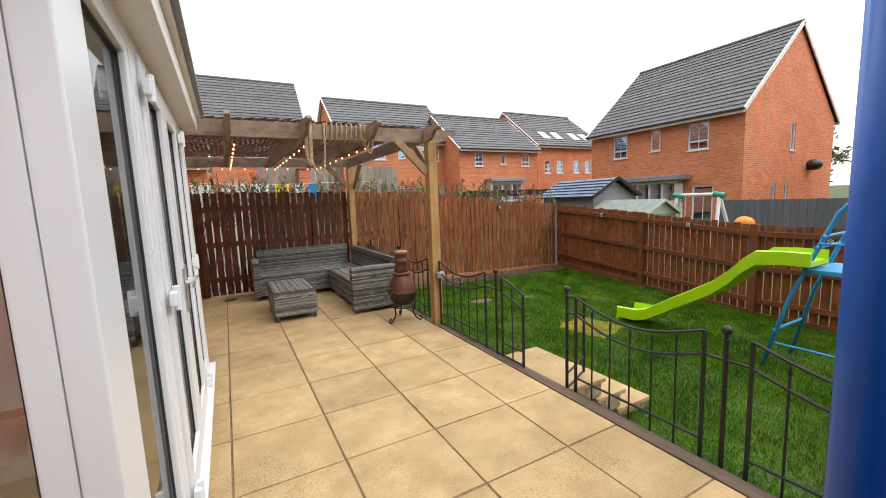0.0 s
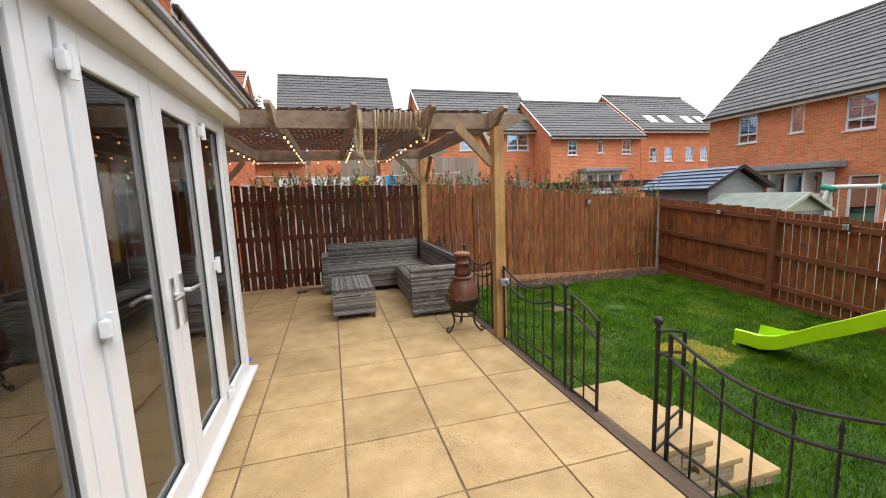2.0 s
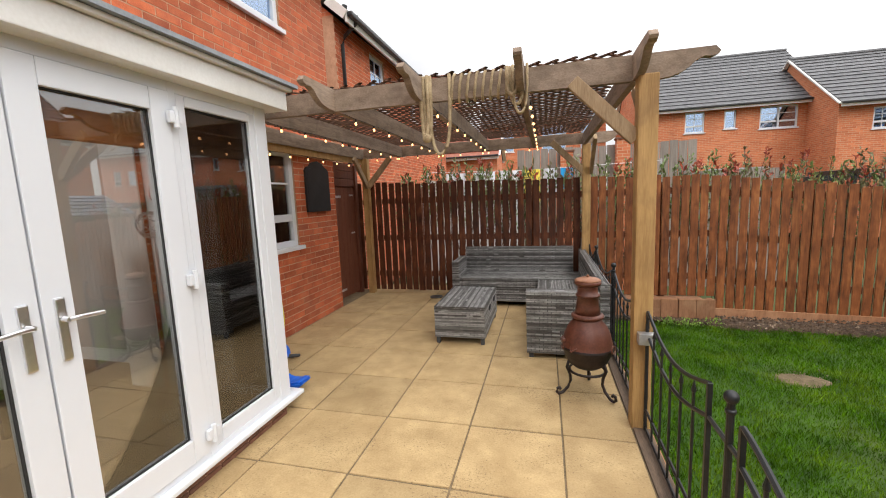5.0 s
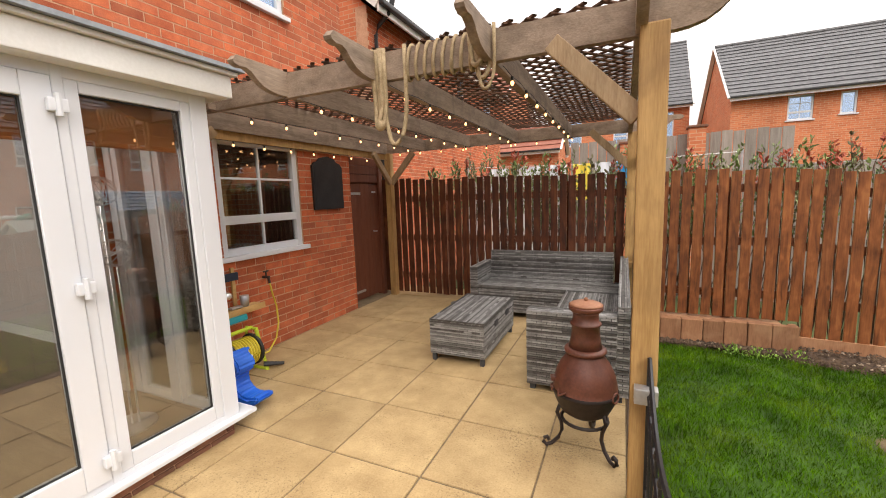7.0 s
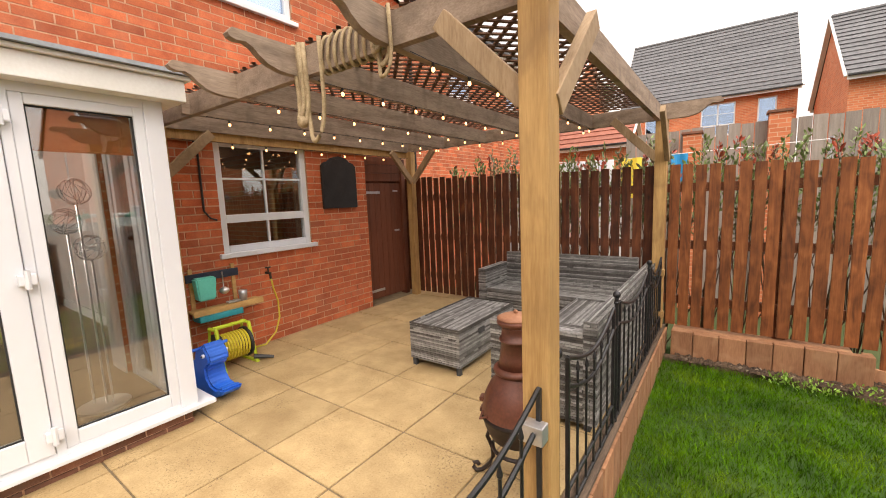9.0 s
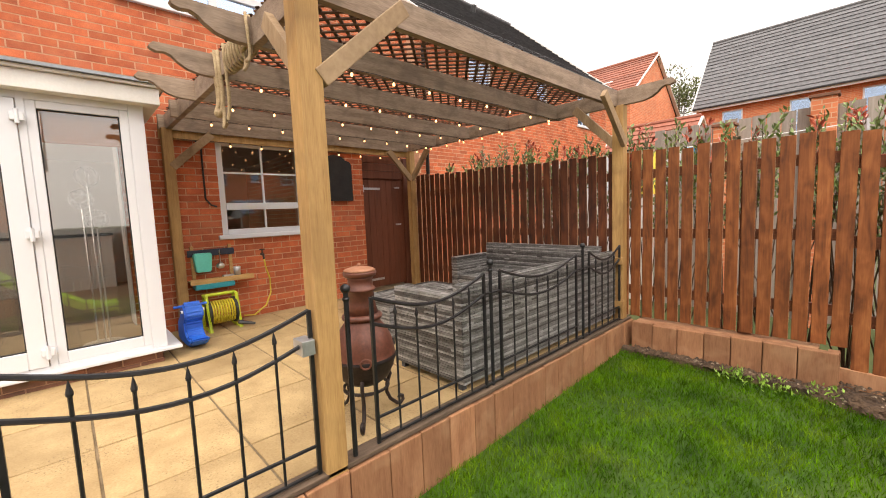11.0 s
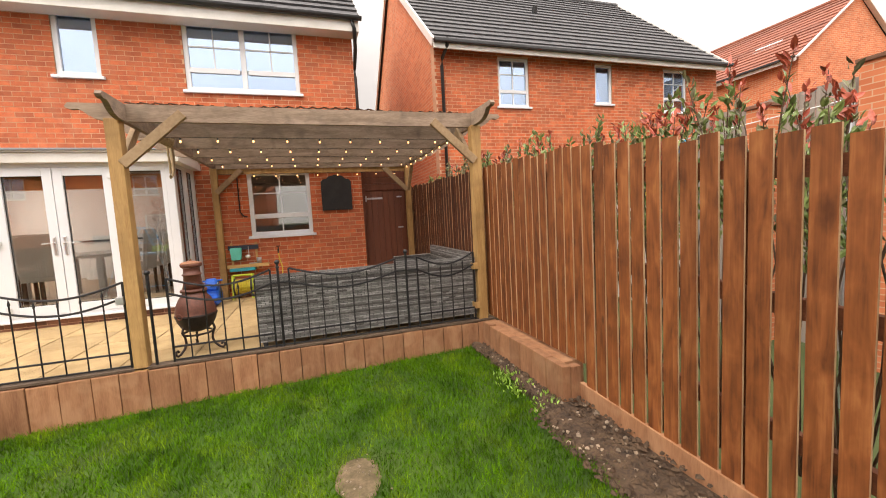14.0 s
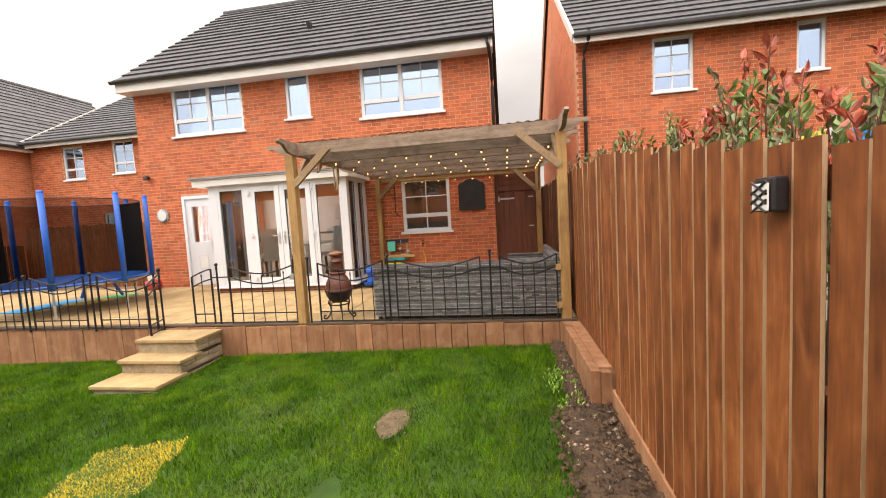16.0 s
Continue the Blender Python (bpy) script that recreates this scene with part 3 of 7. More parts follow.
def far_brick_material():
    """Brick too far off for its joints to be told apart, courses as a fine relief."""
    m = bpy.data.materials.new("far_red_brick")
    m.use_nodes = True
    n, l = m.node_tree.nodes, m.node_tree.links
    b = n["Principled BSDF"]
    b.inputs["Roughness"].default_value = 0.9
    ge = n.new("ShaderNodeNewGeometry")
    sx = n.new("ShaderNodeSeparateXYZ")
    l.new(ge.outputs["Position"], sx.inputs[0])
    ad = n.new("ShaderNodeMath")
    l.new(sx.outputs[0], ad.inputs[0])
    l.new(sx.outputs[1], ad.inputs[1])
    cx = n.new("ShaderNodeCombineXYZ")
    l.new(ad.outputs[0], cx.inputs[0])
    l.new(sx.outputs[2], cx.inputs[1])
    br = n.new("ShaderNodeTexBrick")
    br.inputs["Scale"].default_value = 1.0
    br.inputs["Brick Width"].default_value, br.inputs["Row Height"].default_value, br.inputs["Mortar Size"].default_value = 0.225, 0.075, 0.007
    br.inputs["Color1"].default_value, br.inputs["Color2"].default_value, br.inputs["Mortar"].default_value = (0.52, 0.148, 0.062, 1), (0.66, 0.222, 0.10, 1), (0.58, 0.34, 0.21, 1)
    l.new(cx.outputs[0], br.inputs[0])
    no = n.new("ShaderNodeTexNoise")
    no.inputs["Scale"].default_value, no.inputs["Detail"].default_value = 1.5, 6
    l.new(ge.outputs["Position"], no.inputs[0])
    hs = n.new("ShaderNodeHueSaturation")
    mr = n.new("ShaderNodeMapRange")
    mr.inputs[3].default_value, mr.inputs[4].default_value = 0.75, 1.25
    l.new(no.outputs[0], mr.inputs[0])
    l.new(mr.outputs[0], hs.inputs["Value"])
    l.new(br.outputs[0], hs.inputs["Color"])
    l.new(hs.outputs[0], b.inputs["Base Color"])
    return m


M["far_brick"] = far_brick_material()


def tiled_slope(name, e0, e1, r0, r1, parent, material_, course=0.30, label="", tile=0.0):
    """Overlapping tile courses from the eave e0-e1 up to the ridge r0-r1."""
    e0, e1, r0, r1 = (Vector(p) for p in (e0, e1, r0, r1))
    up = ((r0 + r1) / 2 - (e0 + e1) / 2)
    n = max(2, int(up.length / course))
    nrm = (e1 - e0).cross(up).normalized()
    if nrm.z < 0:
        nrm = -nrm
    verts, faces = [], []
    rng = random.Random(7)
    for i in range(n):
        k0, k1 = i / n, min(1.0, (i + 1.12) / n)
        a, b, c, d = e0.lerp(r0, k0), e1.lerp(r1, k0), e1.lerp(r1, k1), e0.lerp(r0, k1)
        cols = max(1, int((b - a).length / tile)) if tile else 1
        for j in range(cols):
            s0, s1 = j / cols, (j + (0.997 if tile else 1.0)) / cols
            lift = nrm * (0.050 + rng.uniform(-0.003, 0.003))
            q = [a.lerp(b, s0) + lift, a.lerp(b, s1) + lift, d.lerp(c, s1) + nrm * 0.012, d.lerp(c, s0) + nrm * 0.012]
            w = [a.lerp(b, s0), a.lerp(b, s1)]
            k = len(verts)
            verts += q + w
            faces += [(k, k + 1, k + 2, k + 3), (k + 4, k + 5, k + 1, k), (k + 4, k, k + 3), (k + 1, k + 5, k + 2)]
    ob = put_mesh("roof_tiles", mesh_from("roof_tiles", verts, faces), material_, parent, label)
    ob["kind"] = "stuff"
    # under-roof closing the slope
    bm = bmesh.new()
    vs = [bm.verts.new(p - nrm * 0.02) for p in (e0, e1, r1, r0)]
    bm.faces.new(vs)
    part("underlay", bm, M["gutter"], ob)
    return ob


WINDOWS = [0]


def window(plane, u0, u1, z0, z1, mullions=(), transoms=(), bars=(), glass="glass", depth=0.07, inset=0.02, frame_w=0.068, sill=True, parent=None, label="white upvc casement window", behind=None, inside=0.35, vents=()):
    """A framed window in an opening. bars: thin glazing bars (u0, u1, z0, z1); behind: what hangs inside."""
    WINDOWS[0] += 1
    if parent is None:
        root = thing("window_%d" % WINDOWS[0], plane.at((u0 + u1) / 2, 0, z0), label, "window", kind="structure")
        nm = "window_frame"
    else:
        # black backing sheet close behind the pane, in place of an unlit room
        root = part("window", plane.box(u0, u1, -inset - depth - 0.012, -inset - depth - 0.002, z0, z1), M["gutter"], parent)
        nm = "frame"
    d0, d1 = -inset - depth, -inset
    us, zs = [u0, *mullions, u1], [z0, *transoms, z1]
    fr = [(u0, u0 + frame_w, z0, z1), (u1 - frame_w, u1, z0, z1), (u0 + frame_w, u1 - frame_w, z0, z0 + frame_w), (u0 + frame_w, u1 - frame_w, z1 - frame_w, z1)]
    fr += [(m - frame_w * 0.6, m + frame_w * 0.6, z0 + frame_w, z1 - frame_w) for m in mullions]
    bm = bmesh.new()
    for a, b, c, e in fr:
        t = plane.box(a, b, d0, d1, c, e, 0.006)
        me = bpy.data.meshes.new("tmp")
        t.to_mesh(me)
        t.free()
        bm.from_mesh(me)
        bpy.data.meshes.remove(me)
    for tz in transoms:
        for a, b in zip(us, us[1:]):
            t = plane.box(a + frame_w, b - frame_w, d0 + 0.004, d1 - 0.003, tz - frame_w * 0.6, tz + frame_w * 0.6, 0.006)
            me = bpy.data.meshes.new("tmp")
            t.to_mesh(me)
            t.free()
            bm.from_mesh(me)
            bpy.data.meshes.remove(me)
    part(nm, bm, M["upvc"], root)
    for a, b, c, e in bars:
        part("glazing_bar", plane.box(a, b, d0 + 0.025, d1 - 0.02, c, e), M["upvc"], root)
    for a, b in zip(us, us[1:]):
        for c, e in zip(zs, zs[1:]):
            p = part("pane", plane.box(a + frame_w * 0.5, b - frame_w * 0.5, d0 + 0.03, d0 + 0.036, c + frame_w * 0.5, e - frame_w * 0.5), M[glass], root)
            p.visible_shadow = False
    if sill:
        part("window_sill" if parent is None else "sill", plane.box(u0 - 0.05, u1 + 0.05, -inset + 0.001, 0.05, z0 - 0.045, z0 + 0.002, 0.006), M["upvc"], root)
    if behind:
        part("blind" if parent is None else "net_curtain", plane.box(u0 + 0.02, u1 - 0.02, -inside - 0.01, -inside, z0 + 0.01, z1 - 0.01), M[behind], root)
    return root


# ---------------- ground, patio ----------------
bm = bmesh.new()
N = 26
verts = {}
for i in range(N + 1):
    for j in range(N + 1):
        x, y = 3.55 + i * (RIGHT_X + 0.1 - 3.55) / N, -6.2 + j * (FENCE_Y + 0.1 + 6.2) / N
        bump_ = 0.012 * noise.noise((x * 1.7, y * 1.7, 0.0))
        verts[i, j] = bm.verts.new((x, y, lawn_z(x, y) + bump_))
for i in range(N):
    for j in range(N):
        bm.faces.new((verts[i, j], verts[i + 1, j], verts[i + 1, j + 1], verts[i, j + 1]))
lawn = tagged(part("lawn", bm, M["turf"], smooth=True), "green garden lawn with worn patches", "lawn", kind="structure")

bm = bmesh.new()
bmesh.ops.create_grid(bm, x_segments=8, y_segments=8, size=900, matrix=Matrix.Translation((0, 0, -0.95)))
tagged(part("ground", bm, M["far_ground"]), "ground of the neighbouring plots", "ground", kind="structure")

patio = tagged(part("patio", span(-0.6, 3.47, -6.2, FENCE_Y + 0.1, -0.9, -0.007), M["slab_joint"]), "patio base of sandy mortar", "patio", kind="structure")


# ---------------- own house ----------------
front = Plane((0, 0, 0), (0, 1, 0), (1, 0, 0))
BAY0, BAY1, BAY_X = 0.645, 3.58, 1.062
own_openings = [(-0.92, 0.86, 3.49, 4.60), (1.90, 2.47, 3.63, 4.60), (3.61, 5.37, 3.48, 4.60), (-0.93, -0.10, 0.0, 2.12), (BAY0 + 0.1, BAY1 - 0.1, 0.0, 2.10), (4.37, 5.40, 1.02, 2.14)]
house_wall = brick_wall("wall_house_front", front, HOUSE_S, HOUSE_N, -0.3, EAVE + 0.12, own_openings, 0.3, (3.62, 6.32, 0.0, 1.96), "red brick rear wall of the house")
side = Plane((0, HOUSE_N, 0), (-1, 0, 0), (0, 1, 0))
wall_side = tagged(part("wall_house_side", span(-7.5, -0.3, HOUSE_N - 0.3, HOUSE_N, -0.3, EAVE + 0.12), M["far_brick"]), "red brick side wall of the house", "wall", kind="structure")
gable("gable", side, 0.0, 7.5, EAVE + 0.1, 8.0, wall_side)
side_s = Plane((0, HOUSE_S, 0), (-1, 0, 0), (0, -1, 0))
# the opening in this unseen wall is made up, for the room's fill lamp
wall_side_s = tagged(put_mesh("wall_house_far_side", many_boxes("wall", wall_boxes(0.3, 7.5, -0.3, EAVE + 0.12, [(1.2, 3.2, 0.8, 2.15)], -0.3, 0.0), side_s.basis()), M["far_brick"]), "red brick far side wall of the house", "wall", kind="structure")
gable("gable", side_s, 0.0, 7.5, EAVE + 0.1, 8.0, wall_side_s)
tagged(part("wall_house_back", span(-7.5, -7.2, HOUSE_S + 0.3, HOUSE_N - 0.3, -0.3, EAVE + 0.12), M["far_brick"]), "red brick street wall of the house", "wall", kind="structure")


def roof_of(prefix, x_eave, x_ridge, x_back, y0, y1, z_eave, z_ridge, mat_="roof_tile", parent=None, label="dark grey tiled pitched roof", tile=0.33):
    root = parent or thing(prefix, ((x_eave + x_back) / 2, (y0 + y1) / 2, z_eave), label, "roof", kind="structure")
    tiled_slope("roof_slope", (x_eave, y0, z_eave), (x_eave, y1, z_eave), (x_ridge, y0, z_ridge), (x_ridge, y1, z_ridge), root, M[mat_], tile=tile)
    tiled_slope("roof_slope", (x_back, y0, z_eave), (x_back, y1, z_eave), (x_ridge, y0, z_ridge), (x_ridge, y1, z_ridge), root, M[mat_])
    bm = bmesh.new()
    add_rod(bm, (x_ridge, y0, z_ridge), (x_ridge, y1, z_ridge), 0.09, n=10)
    part("ridge", bm, M[mat_], root)
    return root


house_roof = roof_of("roof_house", 0.34, -3.75, -7.85, HOUSE_S - 0.12, HOUSE_N + 0.12, EAVE + 0.22, 8.15)


def eaves(x_wall, y0, y1, z, parent, out=0.34):
    part("soffit", span(x_wall + 0.006, x_wall + out - 0.03, y0, y1, z, z + 0.02), M["fascia"], parent)
    part("fascia_board", span(x_wall + out - 0.03, x_wall + out, y0, y1, z - 0.01, z + 0.20, 0.004), M["fascia"], parent, "white painted fascia")
    bm = bmesh.new()
    pts = []
    for k in range(9):
        a = math.pi + math.pi * k / 8
        pts.append((x_wall + out + 0.055 + 0.055 * math.cos(a), z + 0.21 + 0.055 * math.sin(a)))
    outer = pts + [(p[0] * 1.0, p[1] + 0.006) for p in pts[::-1]]
    for yy0, yy1 in ((y0 - 0.05, y1 + 0.05),):
        b2 = prism([(u, v) for u, v in outer], "y", yy0, yy1)
        me = bpy.data.meshes.new("tmp")
        b2.to_mesh(me)
        b2.free()
        bm.from_mesh(me)
        bpy.data.meshes.remove(me)
    part("gutter", bm, M["gutter"], parent, "black half-round gutter")


eaves(0.0, HOUSE_S - 0.1, HOUSE_N + 0.1, EAVE + 0.0, house_roof)
bm = bmesh.new()
add_tube(bm, [(0.38, HOUSE_N - 0.02, EAVE + 0.17), (0.36, HOUSE_N + 0.02, EAVE + 0.02), (0.08, HOUSE_N + 0.05, EAVE - 0.2), (-0.22, HOUSE_N + 0.05, EAVE - 0.42), (-0.24, HOUSE_N + 0.05, EAVE - 0.6), (-0.24, HOUSE_N + 0.05, -0.1)], 0.034, 10)
tagged(part("downpipe", bm, M["gutter"], smooth=True), "black plastic downpipe on the brick wall", "downpipe")
bm = bmesh.new()
add_rod(bm, (-1.28, 2.0, 6.05), (-1.22, 2.0, 6.22), 0.07, n=10)
part("roof_vent", bm, M["gutter"], house_roof)

# upper windows
U = front
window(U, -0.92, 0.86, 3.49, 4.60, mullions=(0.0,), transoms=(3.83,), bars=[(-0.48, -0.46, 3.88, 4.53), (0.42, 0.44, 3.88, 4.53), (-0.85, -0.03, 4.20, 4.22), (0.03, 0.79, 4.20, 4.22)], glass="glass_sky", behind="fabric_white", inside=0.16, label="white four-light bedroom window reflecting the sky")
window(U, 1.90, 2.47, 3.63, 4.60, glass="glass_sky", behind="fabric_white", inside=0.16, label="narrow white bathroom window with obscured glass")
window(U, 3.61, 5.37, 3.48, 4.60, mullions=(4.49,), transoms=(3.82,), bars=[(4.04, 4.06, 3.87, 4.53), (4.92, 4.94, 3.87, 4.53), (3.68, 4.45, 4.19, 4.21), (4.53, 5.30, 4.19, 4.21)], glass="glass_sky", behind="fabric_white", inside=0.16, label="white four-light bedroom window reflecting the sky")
# kitchen window
window(U, 4.37, 5.40, 1.02, 2.14, transoms=(1.36,), bars=[(4.88, 4.90, 1.09, 1.32), (4.88, 4.90, 1.40, 2.09), (4.44, 5.35, 1.75, 1.77)], label="white kitchen window with glazing bars and a low transom")

# back door
door = thing("door_1", (0, -0.5, 0), "white back door with a glazed upper half", "door", kind="structure")
part("door_frame", front.box(-0.93, -0.86, -0.10, 0.004, 0.0, 2.12, 0.004), M["upvc"], door)
part("door_frame", front.box(-0.17, -0.10, -0.10, 0.004, 0.0, 2.12, 0.004), M["upvc"], door)
part("door_frame", front.box(-0.86, -0.17, -0.10, 0.004, 2.05, 2.12, 0.004), M["upvc"], door)
bm = bmesh.new()
for a, b, c, e in ((-0.86, -0.72, 0.03, 2.05), (-0.31, -0.17, 0.03, 2.05), (-0.72, -0.31, 0.03, 1.05), (-0.72, -0.31, 1.88, 2.05)):
    t = front.box(a, b, -0.08, -0.03, c, e, 0.003)
    me = bpy.data.meshes.new("tmp")
    t.to_mesh(me)
    t.free()
    bm.from_mesh(me)
    bpy.data.meshes.remove(me)
leaf = part("door_leaf", bm, M["upvc"], door)
part("pane", front.box(-0.73, -0.30, -0.06, -0.054, 1.04, 1.89), M["glass"], leaf).visible_shadow = False
part("cat_flap", front.box(-0.62, -0.40, -0.031, -0.022, 0.42, 0.72, 0.01), M["white_gloss"], leaf)
bm = bmesh.new()
add_box(bm, (-0.015, -0.24, 1.0), (0.015, 0.03, 0.22), 0.004)
add_rod(bm, (0.0, -0.24, 1.05), (0.03, -0.24, 1.05), 0.009)
add_rod(bm, (0.03, -0.24, 1.05), (0.03, -0.34, 1.05), 0.009)
part("door_handle", bm, M["chrome"], leaf, "chrome handle")

# round wall mirror beside the door
bm = bmesh.new()
for k in range(16):
    a = k * math.pi / 8
    add_rod(bm, (0.022, -1.44 + 0.10 * math.cos(a), 1.70 + 0.10 * math.sin(a)), (0.02, -1.44 + 0.165 * math.cos(a), 1.70 + 0.165 * math.sin(a)), 0.028, 0.018, 6)
root = thing("wall_mirror", (0.0, -1.44, 1.5), "round silver sunburst mirror on the brick wall", "mirror")
part("rim", bm, M["galv"], root)
bm = bmesh.new()
add_rod(bm, (0.006, -1.44, 1.70), (0.05, -1.44, 1.70), 0.11, n=28)
part("mirror_glass", bm, M["chrome"], root)
root = thing("security_light", (0.0, -1.75, 2.6), "small dark floodlight on the brick wall", "light")
part("bracket", span(0.006, 0.06, -1.78, -1.74, 2.58, 2.66), M["gutter"], root)
part("lamp_head", box((0.09, -1.70, 2.60), (0.08, 0.13, 0.07), 0.012), M["gutter"], root)

# ---------------- bay with french doors ----------------
bay = thing("bay", (BAY_X / 2, (BAY0 + BAY1) / 2, 0), "white glazed bay with french doors", "bay", kind="structure")
BAY_Z0, BAY_Z1 = 0.13, 2.17
# low brick plinth
part("plinth", span(0.0, BAY_X - 0.03, BAY0 + 0.04, BAY1 - 0.04, -0.2, 0.10), M["mortar"], bay)
cells = []
for r in range(2):
    z = -0.04 + r * 0.075
    for k in range(-1, 15):
        a = BAY0 + 0.04 + k * 0.225 + (0.11 if r else 0)
        lo, hi = max(a, BAY0 + 0.04), min(a + 0.215, BAY1 - 0.04)
        if hi - lo > 0.04:
            cells.append(((BAY_X - 0.026, (lo + hi) / 2, z + 0.032), (0.014, hi - lo, 0.065)))
for r in range(2):
    z = -0.04 + r * 0.075
    for k in range(-1, 5):
        a = k * 0.225 + (0.11 if r else 0)
        lo, hi = max(a, 0.01), min(a + 0.215, BAY_X - 0.03)
        if hi - lo > 0.04:
            cells.append((((lo + hi) / 2, BAY1 - 0.036, z + 0.032), (hi - lo, 0.014, 0.065)))
put_mesh("plinth_brick", many_boxes("plinth_brick", cells), M["plinth"], bay)["kind"] = "stuff"
bm = span(0.0, BAY_X + 0.045, BAY0 - 0.05, BAY1 + 0.10, 0.10, 0.13, 0.008)
part("cill", bm, M["upvc"], bay, "projecting white cill")
fp = Plane((BAY_X, 0, 0), (0, 1, 0), (1, 0, 0))


def upright(plane, u0, u1, z0=BAY_Z0, z1=BAY_Z1, d0=-0.07, d1=0.0):
    return part("mullion", plane.box(u0, u1, d0, d1, z0, z1, 0.006), M["upvc"], bay)


SIDE_L0, SIDE_L1, DOOR_0, DOOR_M, DOOR_1, SIDE_R0, SIDE_R1 = 0.83, 1.435, 1.555, 2.195, 2.85, 2.895, 3.475
# corner posts, mullions, head and foot of the front
for a, b in ((BAY0, SIDE_L0), (SIDE_L1, DOOR_0), (DOOR_1, SIDE_R0), (SIDE_R1, BAY1)):
    upright(fp, a, b)
part("head", fp.box(SIDE_L0, SIDE_R1, -0.068, -0.002, BAY_Z1 - 0.06, BAY_Z1, 0.004), M["upvc"], bay)
part("head", fp.box(SIDE_L0, SIDE_R1, -0.068, -0.002, BAY_Z0, BAY_Z0 + 0.035, 0.004), M["upvc"], bay)


def framed(name, plane, u0, u1, z0, z1, w, d0, d1, parent, low=None):
    low = low or w
    bm = bmesh.new()
    for a, b, c, e in ((u0, u0 + w, z0, z1), (u1 - w, u1, z0, z1), (u0 + w, u1 - w, z0, z0 + low), (u0 + w, u1 - w, z1 - w, z1)):
        t = plane.box(a, b, d0, d1, c, e, 0.006)
        me = bpy.data.meshes.new("tmp")
        t.to_mesh(me)
        t.free()
        bm.from_mesh(me)
        bpy.data.meshes.remove(me)
    ob = part(name, bm, M["upvc"], parent)
    g = part("seal", plane.box(u0 + w - 0.004, u1 - w + 0.004, d1 - 0.036, d1 - 0.030, z0 + low - 0.004, z1 - w + 0.004), M["glass"], ob)
    g.name = "pane"
    g.visible_shadow = False
    bm = bmesh.new()
    for a, b, c, e in ((u0 + w, u0 + w + 0.008, z0 + low, z1 - w), (u1 - w - 0.008, u1 - w, z0 + low, z1 - w), (u0 + w + 0.008, u1 - w - 0.008, z0 + low, z0 + low + 0.008), (u0 + w + 0.008, u1 - w - 0.008, z1 - w - 0.008, z1 - w)):
        t = plane.box(a, b, d1 - 0.029, d1 - 0.020, c, e)
        me = bpy.data.meshes.new("tmp")
        t.to_mesh(me)
        t.free()
        bm.from_mesh(me)
        bpy.data.meshes.remove(me)
    part("gasket", bm, M["rubber"], ob)
    return ob


framed("side_light", fp, SIDE_L0, SIDE_L1, BAY_Z0 + 0.035, BAY_Z1 - 0.06, 0.055, -0.06, -0.004, bay, 0.085)
framed("side_light", fp, SIDE_R0, SIDE_R1, BAY_Z0 + 0.035, BAY_Z1 - 0.06, 0.055, -0.06, -0.004, bay, 0.085)
french = []
for u0, u1 in ((DOOR_0, DOOR_M), (DOOR_M, DOOR_1)):
    lf = framed("door_leaf", fp, u0 + 0.004, u1 - 0.004, BAY_Z0 + 0.038, BAY_Z1 - 0.063, 0.105, -0.055, 0.012, bay, 0.13)
    french.append(lf)
for u, lf, sgn in ((2.138, french[0], -1), (2.252, french[1], 1)):
    bm = bmesh.new()
    add_box(bm, (BAY_X + 0.018, u, 1.08), (0.014, 0.034, 0.25), 0.006)
    add_rod(bm, (BAY_X + 0.028, u, 1.12), (BAY_X + 0.062, u, 1.12), 0.011)
    add_tube(bm, [(BAY_X + 0.06, u, 1.12), (BAY_X + 0.066, u + sgn * 0.03, 1.122), (BAY_X + 0.066, u + sgn * 0.12, 1.116)], 0.009, 8)
    part("door_handle", bm, M["chrome"], lf, "chrome lever handle")
for u, lf in ((DOOR_0, french[0]), (DOOR_1, french[1])):
    for z in (0.28, 1.15, 1.98):
        bm = bmesh.new()
        add_box(bm, (BAY_X + 0.03, u, z), (0.03, 0.075, 0.06), 0.008)
        add_rod(bm, (BAY_X + 0.04, u, z - 0.05), (BAY_X + 0.04, u, z + 0.05), 0.014)
        part("hinge", bm, M["upvc"], lf)
# returns of the bay
for yy, nrm in ((BAY1, 1), (BAY0, -1)):
    sp = Plane((0, yy, 0), (1, 0, 0), (0, nrm, 0))
    part("mullion", sp.box(0.02, 0.10, -0.07, 0.0, BAY_Z0, BAY_Z1, 0.006), M["upvc"], bay)
    part("mullion", sp.box(0.50, 0.56, -0.07, 0.0, BAY_Z0, BAY_Z1, 0.006), M["upvc"], bay)
    framed("side_light", sp, 0.10, 0.50, BAY_Z0 + 0.004, BAY_Z1 - 0.004, 0.06, -0.06, -0.004, bay)
    framed("side_light", sp, 0.56, BAY_X - 0.072, BAY_Z0 + 0.004, BAY_Z1 - 0.004, 0.06, -0.06, -0.004, bay)
# flat roof with fascia and lead
part("fascia_board", span(0.004, BAY_X + 0.105, BAY0 - 0.26, BAY1 + 0.105, BAY_Z1 - 0.008, BAY_Z1 + 0.12, 0.006), M["fascia"], bay, "deep cream fascia")
part("fascia_board", span(0.006, BAY_X + 0.135, BAY0 - 0.29, BAY1 + 0.135, BAY_Z1 + 0.122, BAY_Z1 + 0.145, 0.004), M["fascia"], bay)
